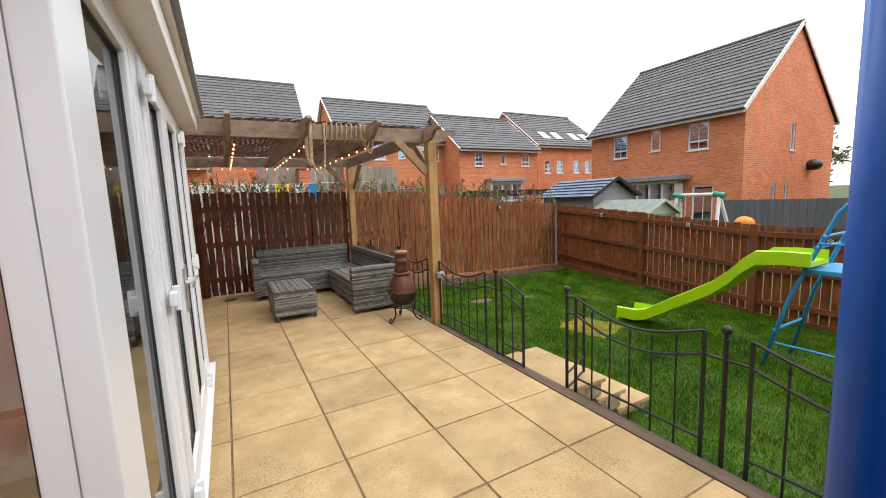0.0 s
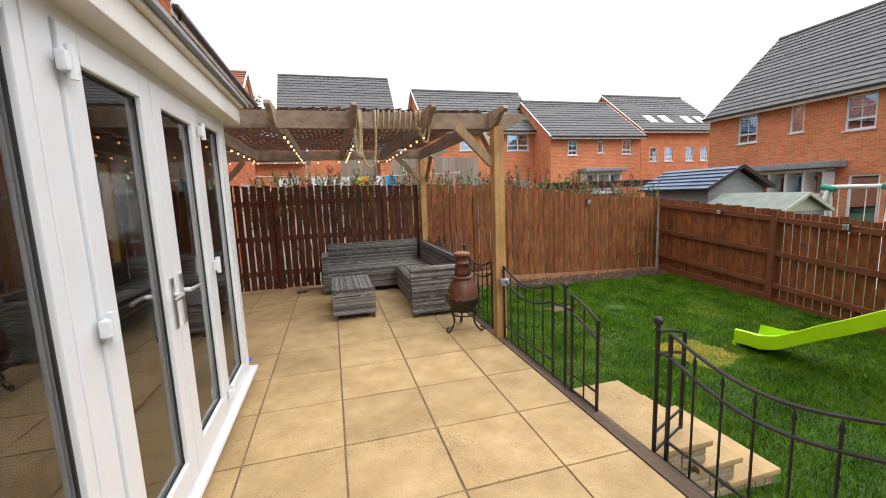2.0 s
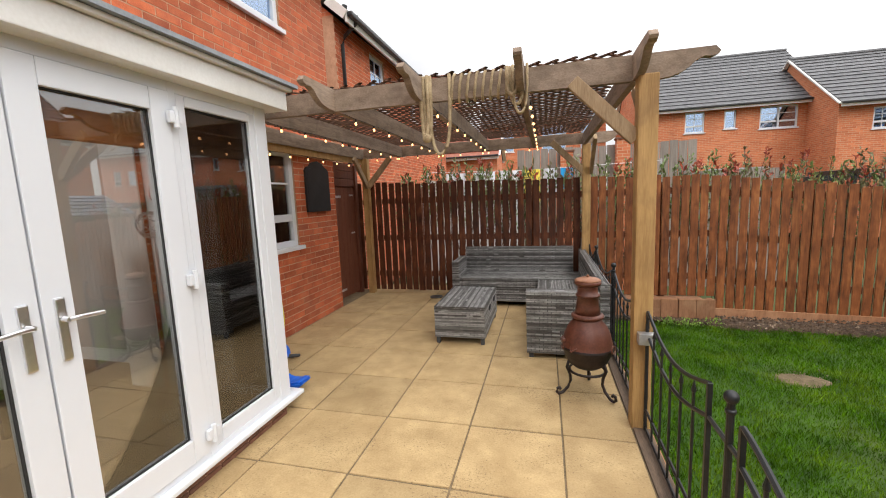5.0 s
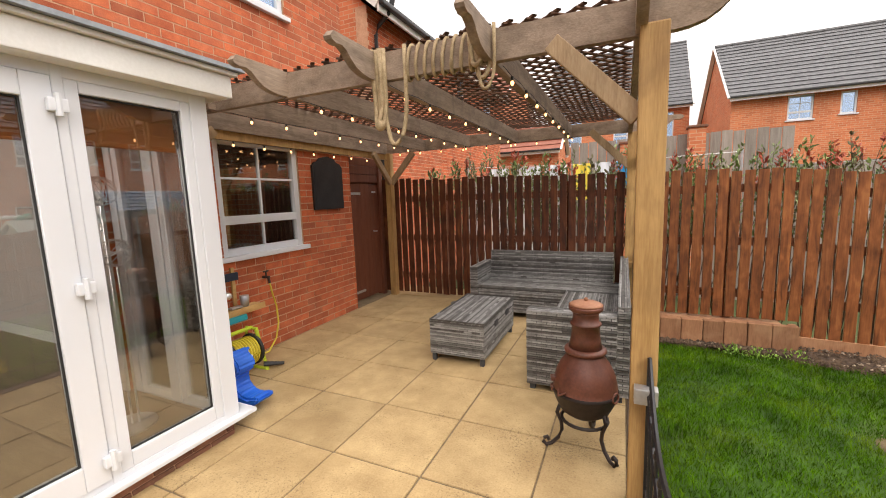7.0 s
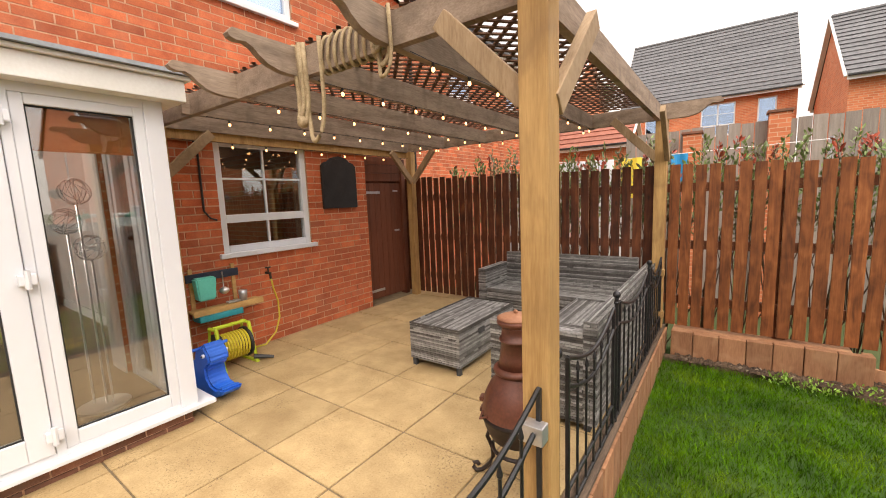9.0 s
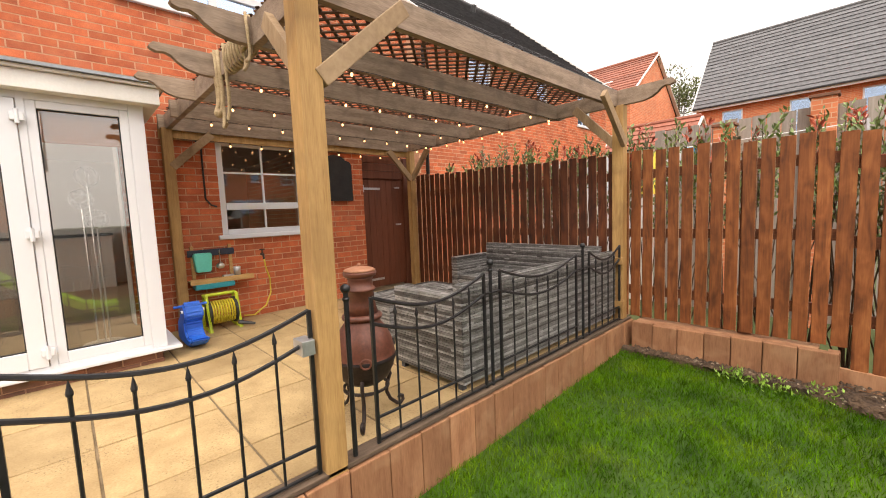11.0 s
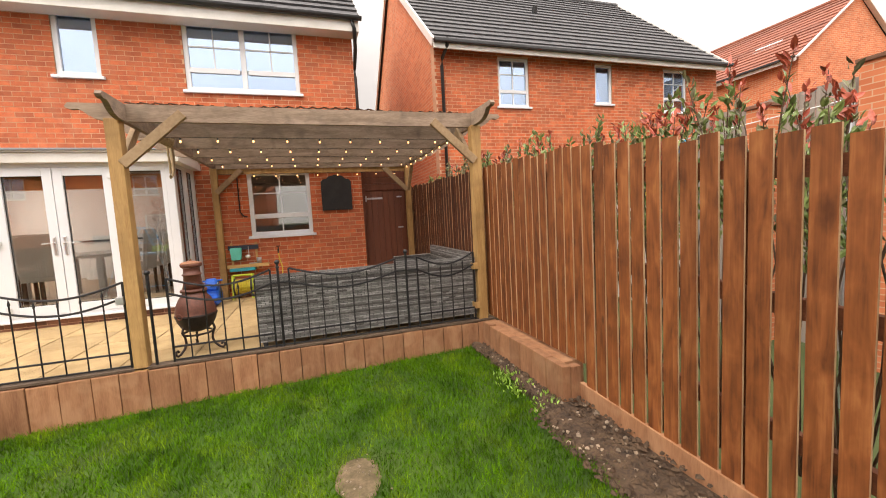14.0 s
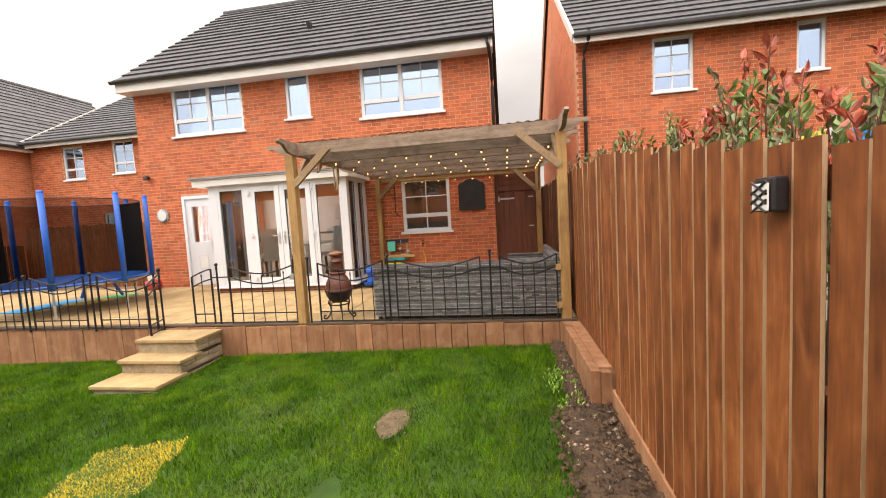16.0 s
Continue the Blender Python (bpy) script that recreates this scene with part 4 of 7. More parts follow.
bm = prism([(0.006, BAY_Z1 + 0.147), (BAY_X + 0.165, BAY_Z1 + 0.147), (BAY_X + 0.165, BAY_Z1 + 0.170), (0.03, BAY_Z1 + 0.24), (0.03, BAY_Z1 + 0.32), (0.006, BAY_Z1 + 0.32)], "y", BAY0 - 0.32, BAY1 + 0.165)
part("lead_roof", bm, M["lead"], bay, "grey lead flat roof")

# ---------------- rooms behind the glass ----------------
tagged(part("floor_inside", span(-4.2, -0.3, HOUSE_S + 0.3, HOUSE_N - 0.3, 0.10, 0.14), M["laminate"]), "wood laminate floor of the dining room", "floor", kind="structure")
tagged(part("floor_bay", span(-0.3, BAY_X - 0.075, BAY0 + 0.075, BAY1 - 0.075, 0.10, 0.14), M["laminate"]), "wood laminate floor of the bay", "floor", kind="structure")
tagged(part("ceiling_inside", span(-4.2, -0.3, HOUSE_S + 0.3, HOUSE_N - 0.3, 2.32, 2.36), M["ceiling_paint"]), "white ceiling of the dining room", "ceiling", kind="structure")
tagged(part("ceiling_bay", span(-0.3, BAY_X - 0.08, BAY0 + 0.08, BAY1 - 0.08, 2.135, 2.150), M["ceiling_paint"]), "white ceiling of the bay", "ceiling", kind="structure")
tagged(part("wall_inside_back", span(-4.3, -4.2, HOUSE_S + 0.3, HOUSE_N - 0.3, 0.1, 2.36), M["plaster"]), "grey plastered room wall", "wall", kind="structure")
tagged(part("wall_inside_kitchen", span(-4.2, -0.3, 3.84, 3.92, 0.14, 2.32), M["plaster"]), "grey plastered room wall", "wall", kind="structure")
for y0_, y1_ in ((BAY0 + 0.10, BAY0 + 0.112), (BAY1 - 0.112, BAY1 - 0.10)):
    tagged(part("trim", span(-0.31, 0.015, y0_, y1_, 0.14, 2.10, 0.003), M["ceiling_paint"]), "white painted reveal of the bay opening", "reveal", kind="structure")
tagged(part("baseboard", span(-4.19, -0.31, 3.825, 3.839, 0.14, 0.26, 0.003), M["white_gloss"]), "white skirting board in the dining room", "skirting", kind="structure")
# added area lamp that brightens the dining room from out of view
fill_lamp = bpy.data.lights.new("room_fill_light", "AREA")
fill_lamp.shape, fill_lamp.size, fill_lamp.size_y, fill_lamp.energy = "RECTANGLE", 1.9, 1.3, 95
lamp_ob = new("room_fill_light", fill_lamp)
lamp_ob.matrix_basis = look((-2.2, HOUSE_S + 0.28, 1.5), (-2.2, 3.0, 1.3))
tagged(part("floor_upper", span(-7.2, -0.3, HOUSE_S + 0.3, HOUSE_N - 0.3, 2.62, 2.70), M["ceiling_paint"]), "upper floor of the house", "floor", kind="structure")

# ---------------- boundary fences ----------------
PIECES = []


def later(fn):
    PIECES.append(fn)


BOARD_MESH = {}


def board_mesh(w, t, wood="fence"):
    """A fence board one metre high, its base at the origin."""
    key = (w, t, wood)
    if key not in BOARD_MESH:
        bm = span(-w / 2, w / 2, -t / 2, t / 2, 0, 1.0)
        es = [e for e in bm.edges if abs(e.verts[0].co.z - e.verts[1].co.z) > 0.5]
        bmesh.ops.bevel(bm, geom=es, offset=0.004, segments=1, affect="EDGES")
        me = bpy.data.meshes.new("fence_board")
        bm.to_mesh(me)
        bm.free()
        me.materials.append(M["fence" if wood == "fence_plain" else wood])
        me.materials.append(M["fence_rail" if wood == "fence_plain" else "board_edge"])
        for p in me.polygons:
            if abs(p.normal.x) > 0.9 or p.normal.z > 0.9:
                p.material_index = 1
        BOARD_MESH[key] = me
    return BOARD_MESH[key]


def boards(parent, start, end, pitch, width, z_low, z_high, turn_z, seed, thick=0.02, wood="fence"):
    rng = random.Random(seed)
    a, b = Vector(start), Vector(end)
    n = int((b - a).length / pitch)
    for k in range(n):
        p = a.lerp(b, (k + 0.5) / n)
        lo, hi = z_low(p), z_high(p) + rng.uniform(-0.018, 0.018)
        w = width * rng.uniform(0.97, 1.03)
        ob = new("fence_board", board_mesh(width, thick, wood))
        ob.parent = parent
        ob.matrix_parent_inverse = world_of(parent).inverted()
        ob.matrix_basis = pose(p.x, p.y, lo, rng.uniform(-0.2, 0.2), rng.uniform(-0.18, 0.18), turn_z + rng.uniform(-1.5, 1.5)) @ Matrix.Diagonal((w / width, 1, hi - lo, 1))


back_fence = thing("fence_back", (4.4, FENCE_Y, -0.2), "reddish-brown stained vertical board fence with narrow gaps", "fence", kind="structure")
for z in (0.25, 0.85, 1.45):
    bm = bmesh.new()
    add_span(bm, -0.6, 5.1, FENCE_Y + 0.022, FENCE_Y + 0.06, z, z + 0.09)
    part("fence_rail", bm, M["fence_rail"], back_fence)
    t = box((6.98, FENCE_Y + 0.041, z - 0.14), (3.78, 0.038, 0.09), 0, Matrix.Rotation(radians(4.2), 4, "Y"))
    part("fence_rail", t, M["fence_rail"], back_fence)
for x in (0.9, 2.7, 4.5, 6.3, 8.1):
    part("fence_post", span(x - 0.05, x + 0.05, FENCE_Y + 0.062, FENCE_Y + 0.16, -0.6, fence_top(x) - 0.08), M["fence_rail"], back_fence)
# boards behind the pergola take the wood with the shade coloured in
later(lambda: boards(back_fence, (-0.62, FENCE_Y, 0), (3.4, FENCE_Y, 0), 0.114, 0.091, lambda p: 0.03, lambda p: fence_top(p.x), 0, 3, wood="fence_shaded"))
later(lambda: boards(back_fence, (3.4, FENCE_Y, 0), (RIGHT_X - 0.02, FENCE_Y, 0), 0.116, 0.0965, lambda p: 0.02 if p.x < 5.15 else -0.16 - 0.035 * (p.x - 5.1), lambda p: fence_top(p.x), 0, 5))
# gravel board under the fence
gb = box((6.98, FENCE_Y - 0.004, -0.30), (3.74, 0.04, 0.18), 0.005, Matrix.Rotation(radians(2.0), 4, "Y"))
part("gravel_board", gb, M["sleeper"], back_fence, "pale orange gravel board")

right_fence = thing("fence_right", (RIGHT_X, 2.0, -0.5), "reddish-brown garden fence with rails and posts showing", "fence", kind="structure")


def right_top(y):
    if y > 4.9:
        return 1.08 + 0.079 * (y - 4.9)
    return 0.895 + 0.092 * max(0.0, y - 2.9)


for y0, y1 in ((7.25, 4.85), (4.85, 2.83), (2.83, 0.8), (0.8, -1.4), (-1.4, -3.6), (-3.6, -6.1)):
    zt = right_top((y0 + y1) / 2)
    ang = math.atan2(right_top(y0) - right_top(y1), y0 - y1)
    for dz in (-0.14, -0.70, -1.24):
        part("fence_rail", box((RIGHT_X - 0.02, (y0 + y1) / 2, zt + dz), (0.04, abs(y1 - y0), 0.085), 0.004, Matrix.Rotation(ang, 4, "X")), M["fence_rail"], right_fence)
    part("fence_post", span(RIGHT_X - 0.075, RIGHT_X + 0.025, y1 - 0.05, y1 + 0.05, -0.95, right_top(y1) + 0.02, 0.006), M["fence_rail"], right_fence)
    part("gravel_board", box((RIGHT_X + 0.0, (y0 + y1) / 2, zt - 1.52), (0.035, abs(y1 - y0), 0.16), 0.004, Matrix.Rotation(ang * 0.7, 4, "X")), M["fence_rail"], right_fence)
for y0, y1, wide in ((7.3, 4.85, 0.1165), (4.85, -6.1, 0.103)):
    later(lambda y0=y0, y1=y1, wide=wide: boards(right_fence, (RIGHT_X + 0.03, y0, 0), (RIGHT_X + 0.03, y1, 0), 0.118, wide, lambda p: right_top(p.y) - 1.5, lambda p: right_top(p.y), 90, 9, wood="fence_plain"))

left_fence = thing("fence_left", (-0.4, -4.0, 0), "dark brown boarded side fence beside the house", "fence", kind="structure")
part("fence_rail", span(-0.46, -0.42, -6.1, HOUSE_S, 0.4, 0.5), M["fence_rail"], left_fence)
part("fence_rail", span(-0.46, -0.42, -6.1, HOUSE_S, 1.3, 1.4), M["fence_rail"], left_fence)
later(lambda: boards(left_fence, (-0.40, HOUSE_S, 0), (-0.40, -6.1, 0), 0.105, 0.1, lambda p: 0.0, lambda p: 1.62, 90, 11))
end_fence = thing("fence_end", (4.0, -6.15, 0), "dark brown boarded end fence", "fence", kind="structure")
part("fence_rail", span(-0.4, RIGHT_X, -6.22, -6.18, 0.9, 1.0), M["fence_rail"], end_fence)
later(lambda: boards(end_fence, (-0.4, -6.15, 0), (RIGHT_X, -6.15, 0), 0.13, 0.12, lambda p: -0.8, lambda p: 1.2, 0, 13))

# solar fence lights


def fence_light(place, turn_z):
    root = thing("solar_light", place, "small black solar fence light with a white lattice face", "lamp", "solar fence lights")
    part("housing", box((place[0], place[1] - 0.025, place[2]), (0.086, 0.04, 0.10), 0.008), M["gutter"], root)
    part("face", box((place[0], place[1] - 0.052, place[2] - 0.006), (0.070, 0.006, 0.078), 0.002), M["white_gloss"], root)
    bm = bmesh.new()
    for k in (-1, 0, 1):
        for s in (-1, 1):
            a, b = (place[0] - 0.034, place[1] - 0.057, place[2] - 0.006 + 0.026 * k - 0.018 * s), (place[0] + 0.034, place[1] - 0.057, place[2] - 0.006 + 0.026 * k + 0.018 * s)
            add_rod(bm, a, b, 0.0035, n=6)
    part("lattice", bm, M["gutter"], root)
    root.rotation_euler = (0, 0, radians(turn_z))
    return root


fl = fence_light((7.02, FENCE_Y - 0.012, 1.278), 0)
copy_thing(fl, pose(RIGHT_X - 0.05, 5.79, 1.03, 0, 0, -90))
copy_thing(fl, pose(RIGHT_X - 0.05, 3.87, 0.88, 0, 0, -90))
copy_thing(fl, pose(RIGHT_X - 0.05, 1.89, 0.70, 0, 0, -90))

# ---------------- sleeper wall and kerb box ----------------
sleepers = thing("retaining_wall", (3.55, 2.0, -0.4), "orange-brown upright sleepers holding the patio edge", "wall", kind="structure")


def sleeper_row():
    rng = random.Random(21)
    y = -6.1
    while y < FENCE_Y - 0.1:
        w = rng.choice((0.20, 0.22, 0.235))
        bm = span(3.475, 3.55 + rng.uniform(-0.005, 0.005), y, y + w - 0.006, -0.9, -0.03 + rng.uniform(-0.006, 0.006), 0.007)
        part("sleeper", bm, M["sleeper"], sleepers)
        y += w


later(sleeper_row)
part("cap", span(3.432, 3.535, -6.1, FENCE_Y, -0.020, 0.004, 0.004), M["edging"], sleepers, "dark edging board")
kerb = thing("kerb_box", (4.4, 7.2, -0.4), "raised box of brown sleepers along the fence", "planter", kind="structure")


def kerb_row():
    rng = random.Random(4)
    x = 3.61
    while x < 5.05:
        w = rng.choice((0.2, 0.22, 0.235))
        part("sleeper", span(x, x + w - 0.006, 7.135 + rng.uniform(-0.006, 0.006), 7.215, -0.8, 0.0 + rng.uniform(-0.008, 0.008), 0.008), M["sleeper"], kerb)
        x += w
    part("sleeper", span(x - 0.07, x, 7.217, FENCE_Y - 0.02, -0.8, -0.005, 0.006), M["sleeper"], kerb)


later(kerb_row)
part("fill", span(3.61, 5.0, 7.217, FENCE_Y + 0.10, -0.8, -0.012), M["sleeper"], kerb)

# ---------------- steps ----------------
steps = thing("steps", (4.1, 2.3, -0.4), "three sandstone garden steps with stone risers", "steps", kind="structure")
SY0, SY1 = 1.81, 2.68
STEPS = ((4.03, -0.05), (4.29, -0.225), (4.64, -0.39))
for i, (x1, zt) in enumerate(STEPS):
    x0 = 3.556 if i == 0 else STEPS[i - 1][0] - 0.10
    part("tread", span(x0, x1, SY0, SY1, zt - 0.04, zt, 0.008), M["slab"], steps)
    zb = -0.62
    part("riser", span(3.556, x1 - 0.035, SY0 + 0.03, SY1 - 0.03, zt - 0.175 if i < 2 else zb, zt - 0.041), M["step_riser"], steps)
rng = random.Random(5)
for i, (x1, zt) in enumerate(STEPS):
    x = 3.62
    while x < x1 - 0.08:
        w = rng.uniform(0.12, 0.22)
        xe = min(x + w, x1 - 0.03)
        for yy in (SY1 - 0.03, SY0 + 0.03):
            for dz in (0.068, 0.128):
                part("stone", box(((x + xe) / 2, yy, zt - dz), (xe - x - 0.006, 0.03, 0.054), 0.008), M["step_riser"], steps)
        x = xe

# ---------------- iron railings ----------------


def finial(bm, p, r=0.011):
    x, y, z = p
    bmesh.ops.create_cone(bm, cap_ends=True, segments=8, radius1=r, radius2=0.001, depth=0.045, matrix=Matrix.Translation((x, y, z + 0.03)))
    add_ball(bm, (x, y, z + 0.004), r * 0.95, 8, 5)


def railing_panel(ya, yb, x=RAIL_X, bars_=5, fall=None, z0=0.0, xa=None, label="black wrought-iron railing panel with a sagging top rail"):
    """A panel between two uprights; fall: a half panel whose top falls towards that end."""
    root = thing("iron_railing", (x, (ya + yb) / 2, z0), label, "railing", "patio railings")
    x2 = x if xa is None else xa

    def at(k, z):
        return Vector((x + (x2 - x) * k, ya + (yb - ya) * k, z0 + z))

    def top(k):
        if fall is None:
            return 0.78 - 0.105 * math.sin(math.pi * k)
        q = k if fall > 0 else 1 - k
        return 0.76 - 0.10 * q ** 1.4

    def low(k):
        return top(k) - 0.135
    for k in (0.0, 1.0):
        bm = bmesh.new()
        add_box(bm, at(k, top(k) / 2 + 0.005), (0.018, 0.018, top(k) - 0.005), 0.002)
        part("upright", bm, M["iron"], root)
    n = 14
    for f, nm in ((top, "top_rail"), (low, "mid_rail")):
        part(nm, add_tube(bmesh.new(), [at(i / n, f(i / n)) for i in range(n + 1)], 0.010, 6), M["iron"], root)
    for z in (0.022, 0.145):
        part("bottom_rail", add_tube(bmesh.new(), [at(0, z), at(1, z)], 0.009, 6), M["iron"], root)
    for i in range(bars_):
        k = (i + 1) / (bars_ + 1)
        bm = add_rod(bmesh.new(), at(k, 0.022), at(k, low(k) + 0.075), 0.0065, n=6)
        finial(bm, at(k, low(k) + 0.075))
        part("baluster", bm, M["iron"], root)
    return root


def ball_post(y, x=RAIL_X, z0=0.0, h=0.83, r=0.024):
    root = thing("railing_post", (x, y, z0), "slim black iron railing post with a ball finial", "post", "railing posts")
    part("shaft", add_rod(bmesh.new(), (x, y, z0 - 0.02), (x, y, z0 + h - 0.03), 0.0125, n=10), M["iron"], root)
    bm = add_ball(bmesh.new(), (x, y, z0 + h - 0.012), r, 14, 9)
    add_rod(bm, (x, y, z0 + h - 0.07), (x, y, z0 + h - 0.055), 0.017, n=10)
    part("ball", bm, M["iron"], root, smooth=True)
    return root


RX2 = 3.56
railing_panel(7.10, 6.44, bars_=4)
ball_post(6.32, h=0.86)
railing_panel(6.20, 5.14, bars_=6)
ball_post(5.04, h=0.86)
railing_panel(4.97, 4.10, bars_=5)
ball_post(3.96, h=0.86)
railing_panel(3.77, 2.82, bars_=5)
ball_post(2.64)
railing_panel(2.55, 2.25, bars_=1, fall=1, label="short black iron panel beside the garden steps")
ball_post(1.80, RX2, -0.04, 0.84, 0.027)
railing_panel(1.80, 1.955, RX2, 1, fall=1, z0=-0.04, xa=RX2 + 0.36, label="open black iron gate leaf at the garden steps")
railing_panel(1.71, 0.79, RX2, 5, z0=-0.04)
ball_post(0.68, RX2, -0.04, 0.82, 0.027)
railing_panel(0.56, -0.36, RX2, 5, z0=-0.04)
ball_post(-0.46, RX2, -0.04, 0.82)
railing_panel(-0.58, -1.50, RX2, 5, z0=-0.04)
ball_post(-1.62, RX2, -0.04, 0.82)
railing_panel(-1.74, -2.70, RX2, 5, z0=-0.04)
for ya, yb in ((2.82, 2.55), (1.80, 1.71), (0.79, 0.56), (-0.36, -0.58), (-1.50, -1.74), (5.14, 4.97), (6.44, 6.20)):
    xx = RAIL_X if ya > 2 else RX2
    zz = 0.0 if ya > 2 else -0.04
    for dz in (0.645, 0.022):
        bm = add_rod(bmesh.new(), (xx, ya, zz + dz), (xx, yb, zz + dz), 0.009, n=6)
        tagged(part("tie_bar", bm, M["iron"]), "short black iron tie between the railings", "tie bar", "railing ties")

# ---------------- pergola ----------------
pergola = thing("pergola", (1.75, 5.5, 0), "timber pergola with a trellis roof and string lights", "pergola")
PX0, PX1, PY0, PY1 = 0.07, 3.46, 3.83, 7.20
for x, y, s in ((PX1 + 0.02, PY0 + 0.015, 0.11), (PX1, PY1, 0.11), (PX0 + 0.02, PY1, 0.10), (PX0 + 0.02, PY0 + 0.06, 0.10)):
    part("post", span(x - s / 2, x + s / 2, y - s / 2, y + s / 2, -0.04, 2.19, 0.008), M["post"], pergola)


def tail(length, h, ogee=0.30):
    """The outline of one end of a beam, cut to a curve, as (out, up) from the square end."""
    return [(0, 0), (0.05, 0.005), (0.11, 0.022), (0.16, 0.055), (0.19, 0.085), (0.225, 0.10), (0.27, 0.095), (ogee, 0.105), (ogee + 0.01, h * 0.80), (ogee - 0.015, h), (0, h)]


def beam(axis, fixed, a, b, z, h, w, ends, mat_="beam", name="rafter"):
    t = tail(0.3, h)
    out = []
    # along the bottom from a to b, then the end, then back along the top
    if ends[1]:
        out += [(b + u, z + v) for u, v in t]
    else:
        out += [(b, z), (b, z + h)]
    if ends[0]:
        out += [(a - u, z + v) for u, v in t[::-1]]
    else:
        out += [(a, z + h), (a, z)]
    bm = prism(out, "x" if axis == "y" else "y", fixed - w / 2, fixed + w / 2)
    return part(name, bm, M[mat_], pergola)


beam("x", PY0 + 0.078, 0.05, PX1 + 0.10, 2.175, 0.15, 0.045, (False, True), name="main_beam")
beam("x", PY1, 0.0, PX1 + 0.20, 2.19, 0.15, 0.05, (False, True), name="main_beam")
RAFTERS = (0.06, 0.72, 1.40, 2.07, 2.75, 3.43)
for i, x in enumerate(RAFTERS):
    near = x > 1.3
    beam("y", x, PY0 - 0.02 if near else PY0 + 0.0, PY1 + 0.02, 2.18, 0.15, 0.045, (near, True))
beam("y", 0.03, PY0, PY1, 2.10, 0.12, 0.045, (False, False), "post", "wall_beam")


def brace(a, b, w=0.085, t=0.045):
    a, b = Vector(a), Vector(b)
    d = (b - a).normalized()
    s = d.cross(Vector((0, 0, 1))).normalized()
    v = s.cross(d)
    rot = Matrix((s, v, d)).transposed().to_4x4()
    bm = box((a + b) / 2, (t, w, (b - a).length), 0.005, rot)
    part("brace", bm, M["brace"], pergola)


# braces: along y and along x at each post
brace((PX1 + 0.06, PY0 + 0.06, 1.80), (PX1 + 0.06, PY0 + 0.55, 2.24))
brace((PX1 + 0.06, PY1 - 0.03, 1.80), (PX1 + 0.06, PY1 - 0.50, 2.22))
brace((PX1 - 0.03, PY0 + 0.03, 1.83), (PX1 - 0.40, PY0 + 0.03, 2.20))
brace((PX1 - 0.03, PY1 - 0.03, 1.80), (PX1 - 0.47, PY1 - 0.03, 2.24))
brace((PX0 + 0.05, PY1 - 0.03, 1.74), (PX0 + 0.05, PY1 - 0.45, 2.16))
brace((PX0 + 0.05, PY1 - 0.0, 1.74), (PX0 + 0.45, PY1 - 0.0, 2.18))
brace((PX0 + 0.05, PY0 + 0.08, 1.78), (PX0 + 0.05, PY0 + 0.48, 2.16))
# metal clips where the railing meets the post
for y in (PY0 - 0.085, PY1 - 0.08):
    for z in (0.62,) if y < 5 else (0.62, 0.17):
        part("bracket", span(PX1 - 0.02, PX1 + 0.075, y - 0.03, y + 0.03, z - 0.035, z + 0.035, 0.004), M["galv"] if y < 5 else M["post"], pergola)

# trellis: two layers of diagonal laths over each bay

def trellis():
    verts, faces = [], []
    x0, x1, y0, y1 = 0.10, 3.40, PY0 + 0.06, PY1 - 0.05
    rng_ = random.Random(2)
    for layer, s in ((0, 1), (1, -1)):
        c = -6.0
        while c < 12:
            # line y = s * (x - x0) + c, clipped to the rectangle
            ya, yb = c, c + s * (x1 - x0)
            t0, t1 = 0.0, 1.0
            for lo, hi in ((y0, y1),):
                d = yb - ya
                ta, tb = (lo - ya) / d, (hi - ya) / d
                t0, t1 = max(t0, min(ta, tb)), min(t1, max(ta, tb))
            if t1 - t0 > 0.03:
                steps_ = max(2, int((t1 - t0) * 10))
                row = []
                for i in range(steps_ + 1):
                    t = t0 + (t1 - t0) * i / steps_
                    x, y = x0 + t * (x1 - x0), ya + t * (yb - ya)
                    z = 2.343 + layer * 0.009 + 0.010 * math.sin(x * 4.7 + 0.6) * math.sin(y * 3.1) + 0.012 * noise.noise((x * 2, y * 2, 3))
                    row.append((x, y, z))
                dx = Vector((x1 - x0, yb - ya, 0)).normalized()
                w = Vector((-dx.y, dx.x, 0)) * 0.0115
                base = len(verts)
                for p in row:
                    p = Vector(p)
                    verts += [p - w, p + w, p + w + Vector((0, 0, 0.008)), p - w + Vector((0, 0, 0.008))]
                for i in range(len(row) - 1):
                    q = base + 4 * i
                    for j in range(4):
                        faces.append((q + j, q + (j + 1) % 4, q + 4 + (j + 1) % 4, q + 4 + j))
            c += 0.112
    return mesh_from("trellis", verts, faces)


put_mesh("trellis", trellis(), M["lattice"], pergola, "dark brown diamond trellis laid over the rafters")["kind"] = "stuff"

# string lights: a wire with bulbs along each rafter and the back beam
BULB = bpy.data.meshes.new("bulb")
bm = add_ball(bmesh.new(), (0, 0, -0.035), 0.0105, 8, 6, 1.3)
bm.to_mesh(BULB)
bm.free()
BULB.materials.append(M["bulb"])


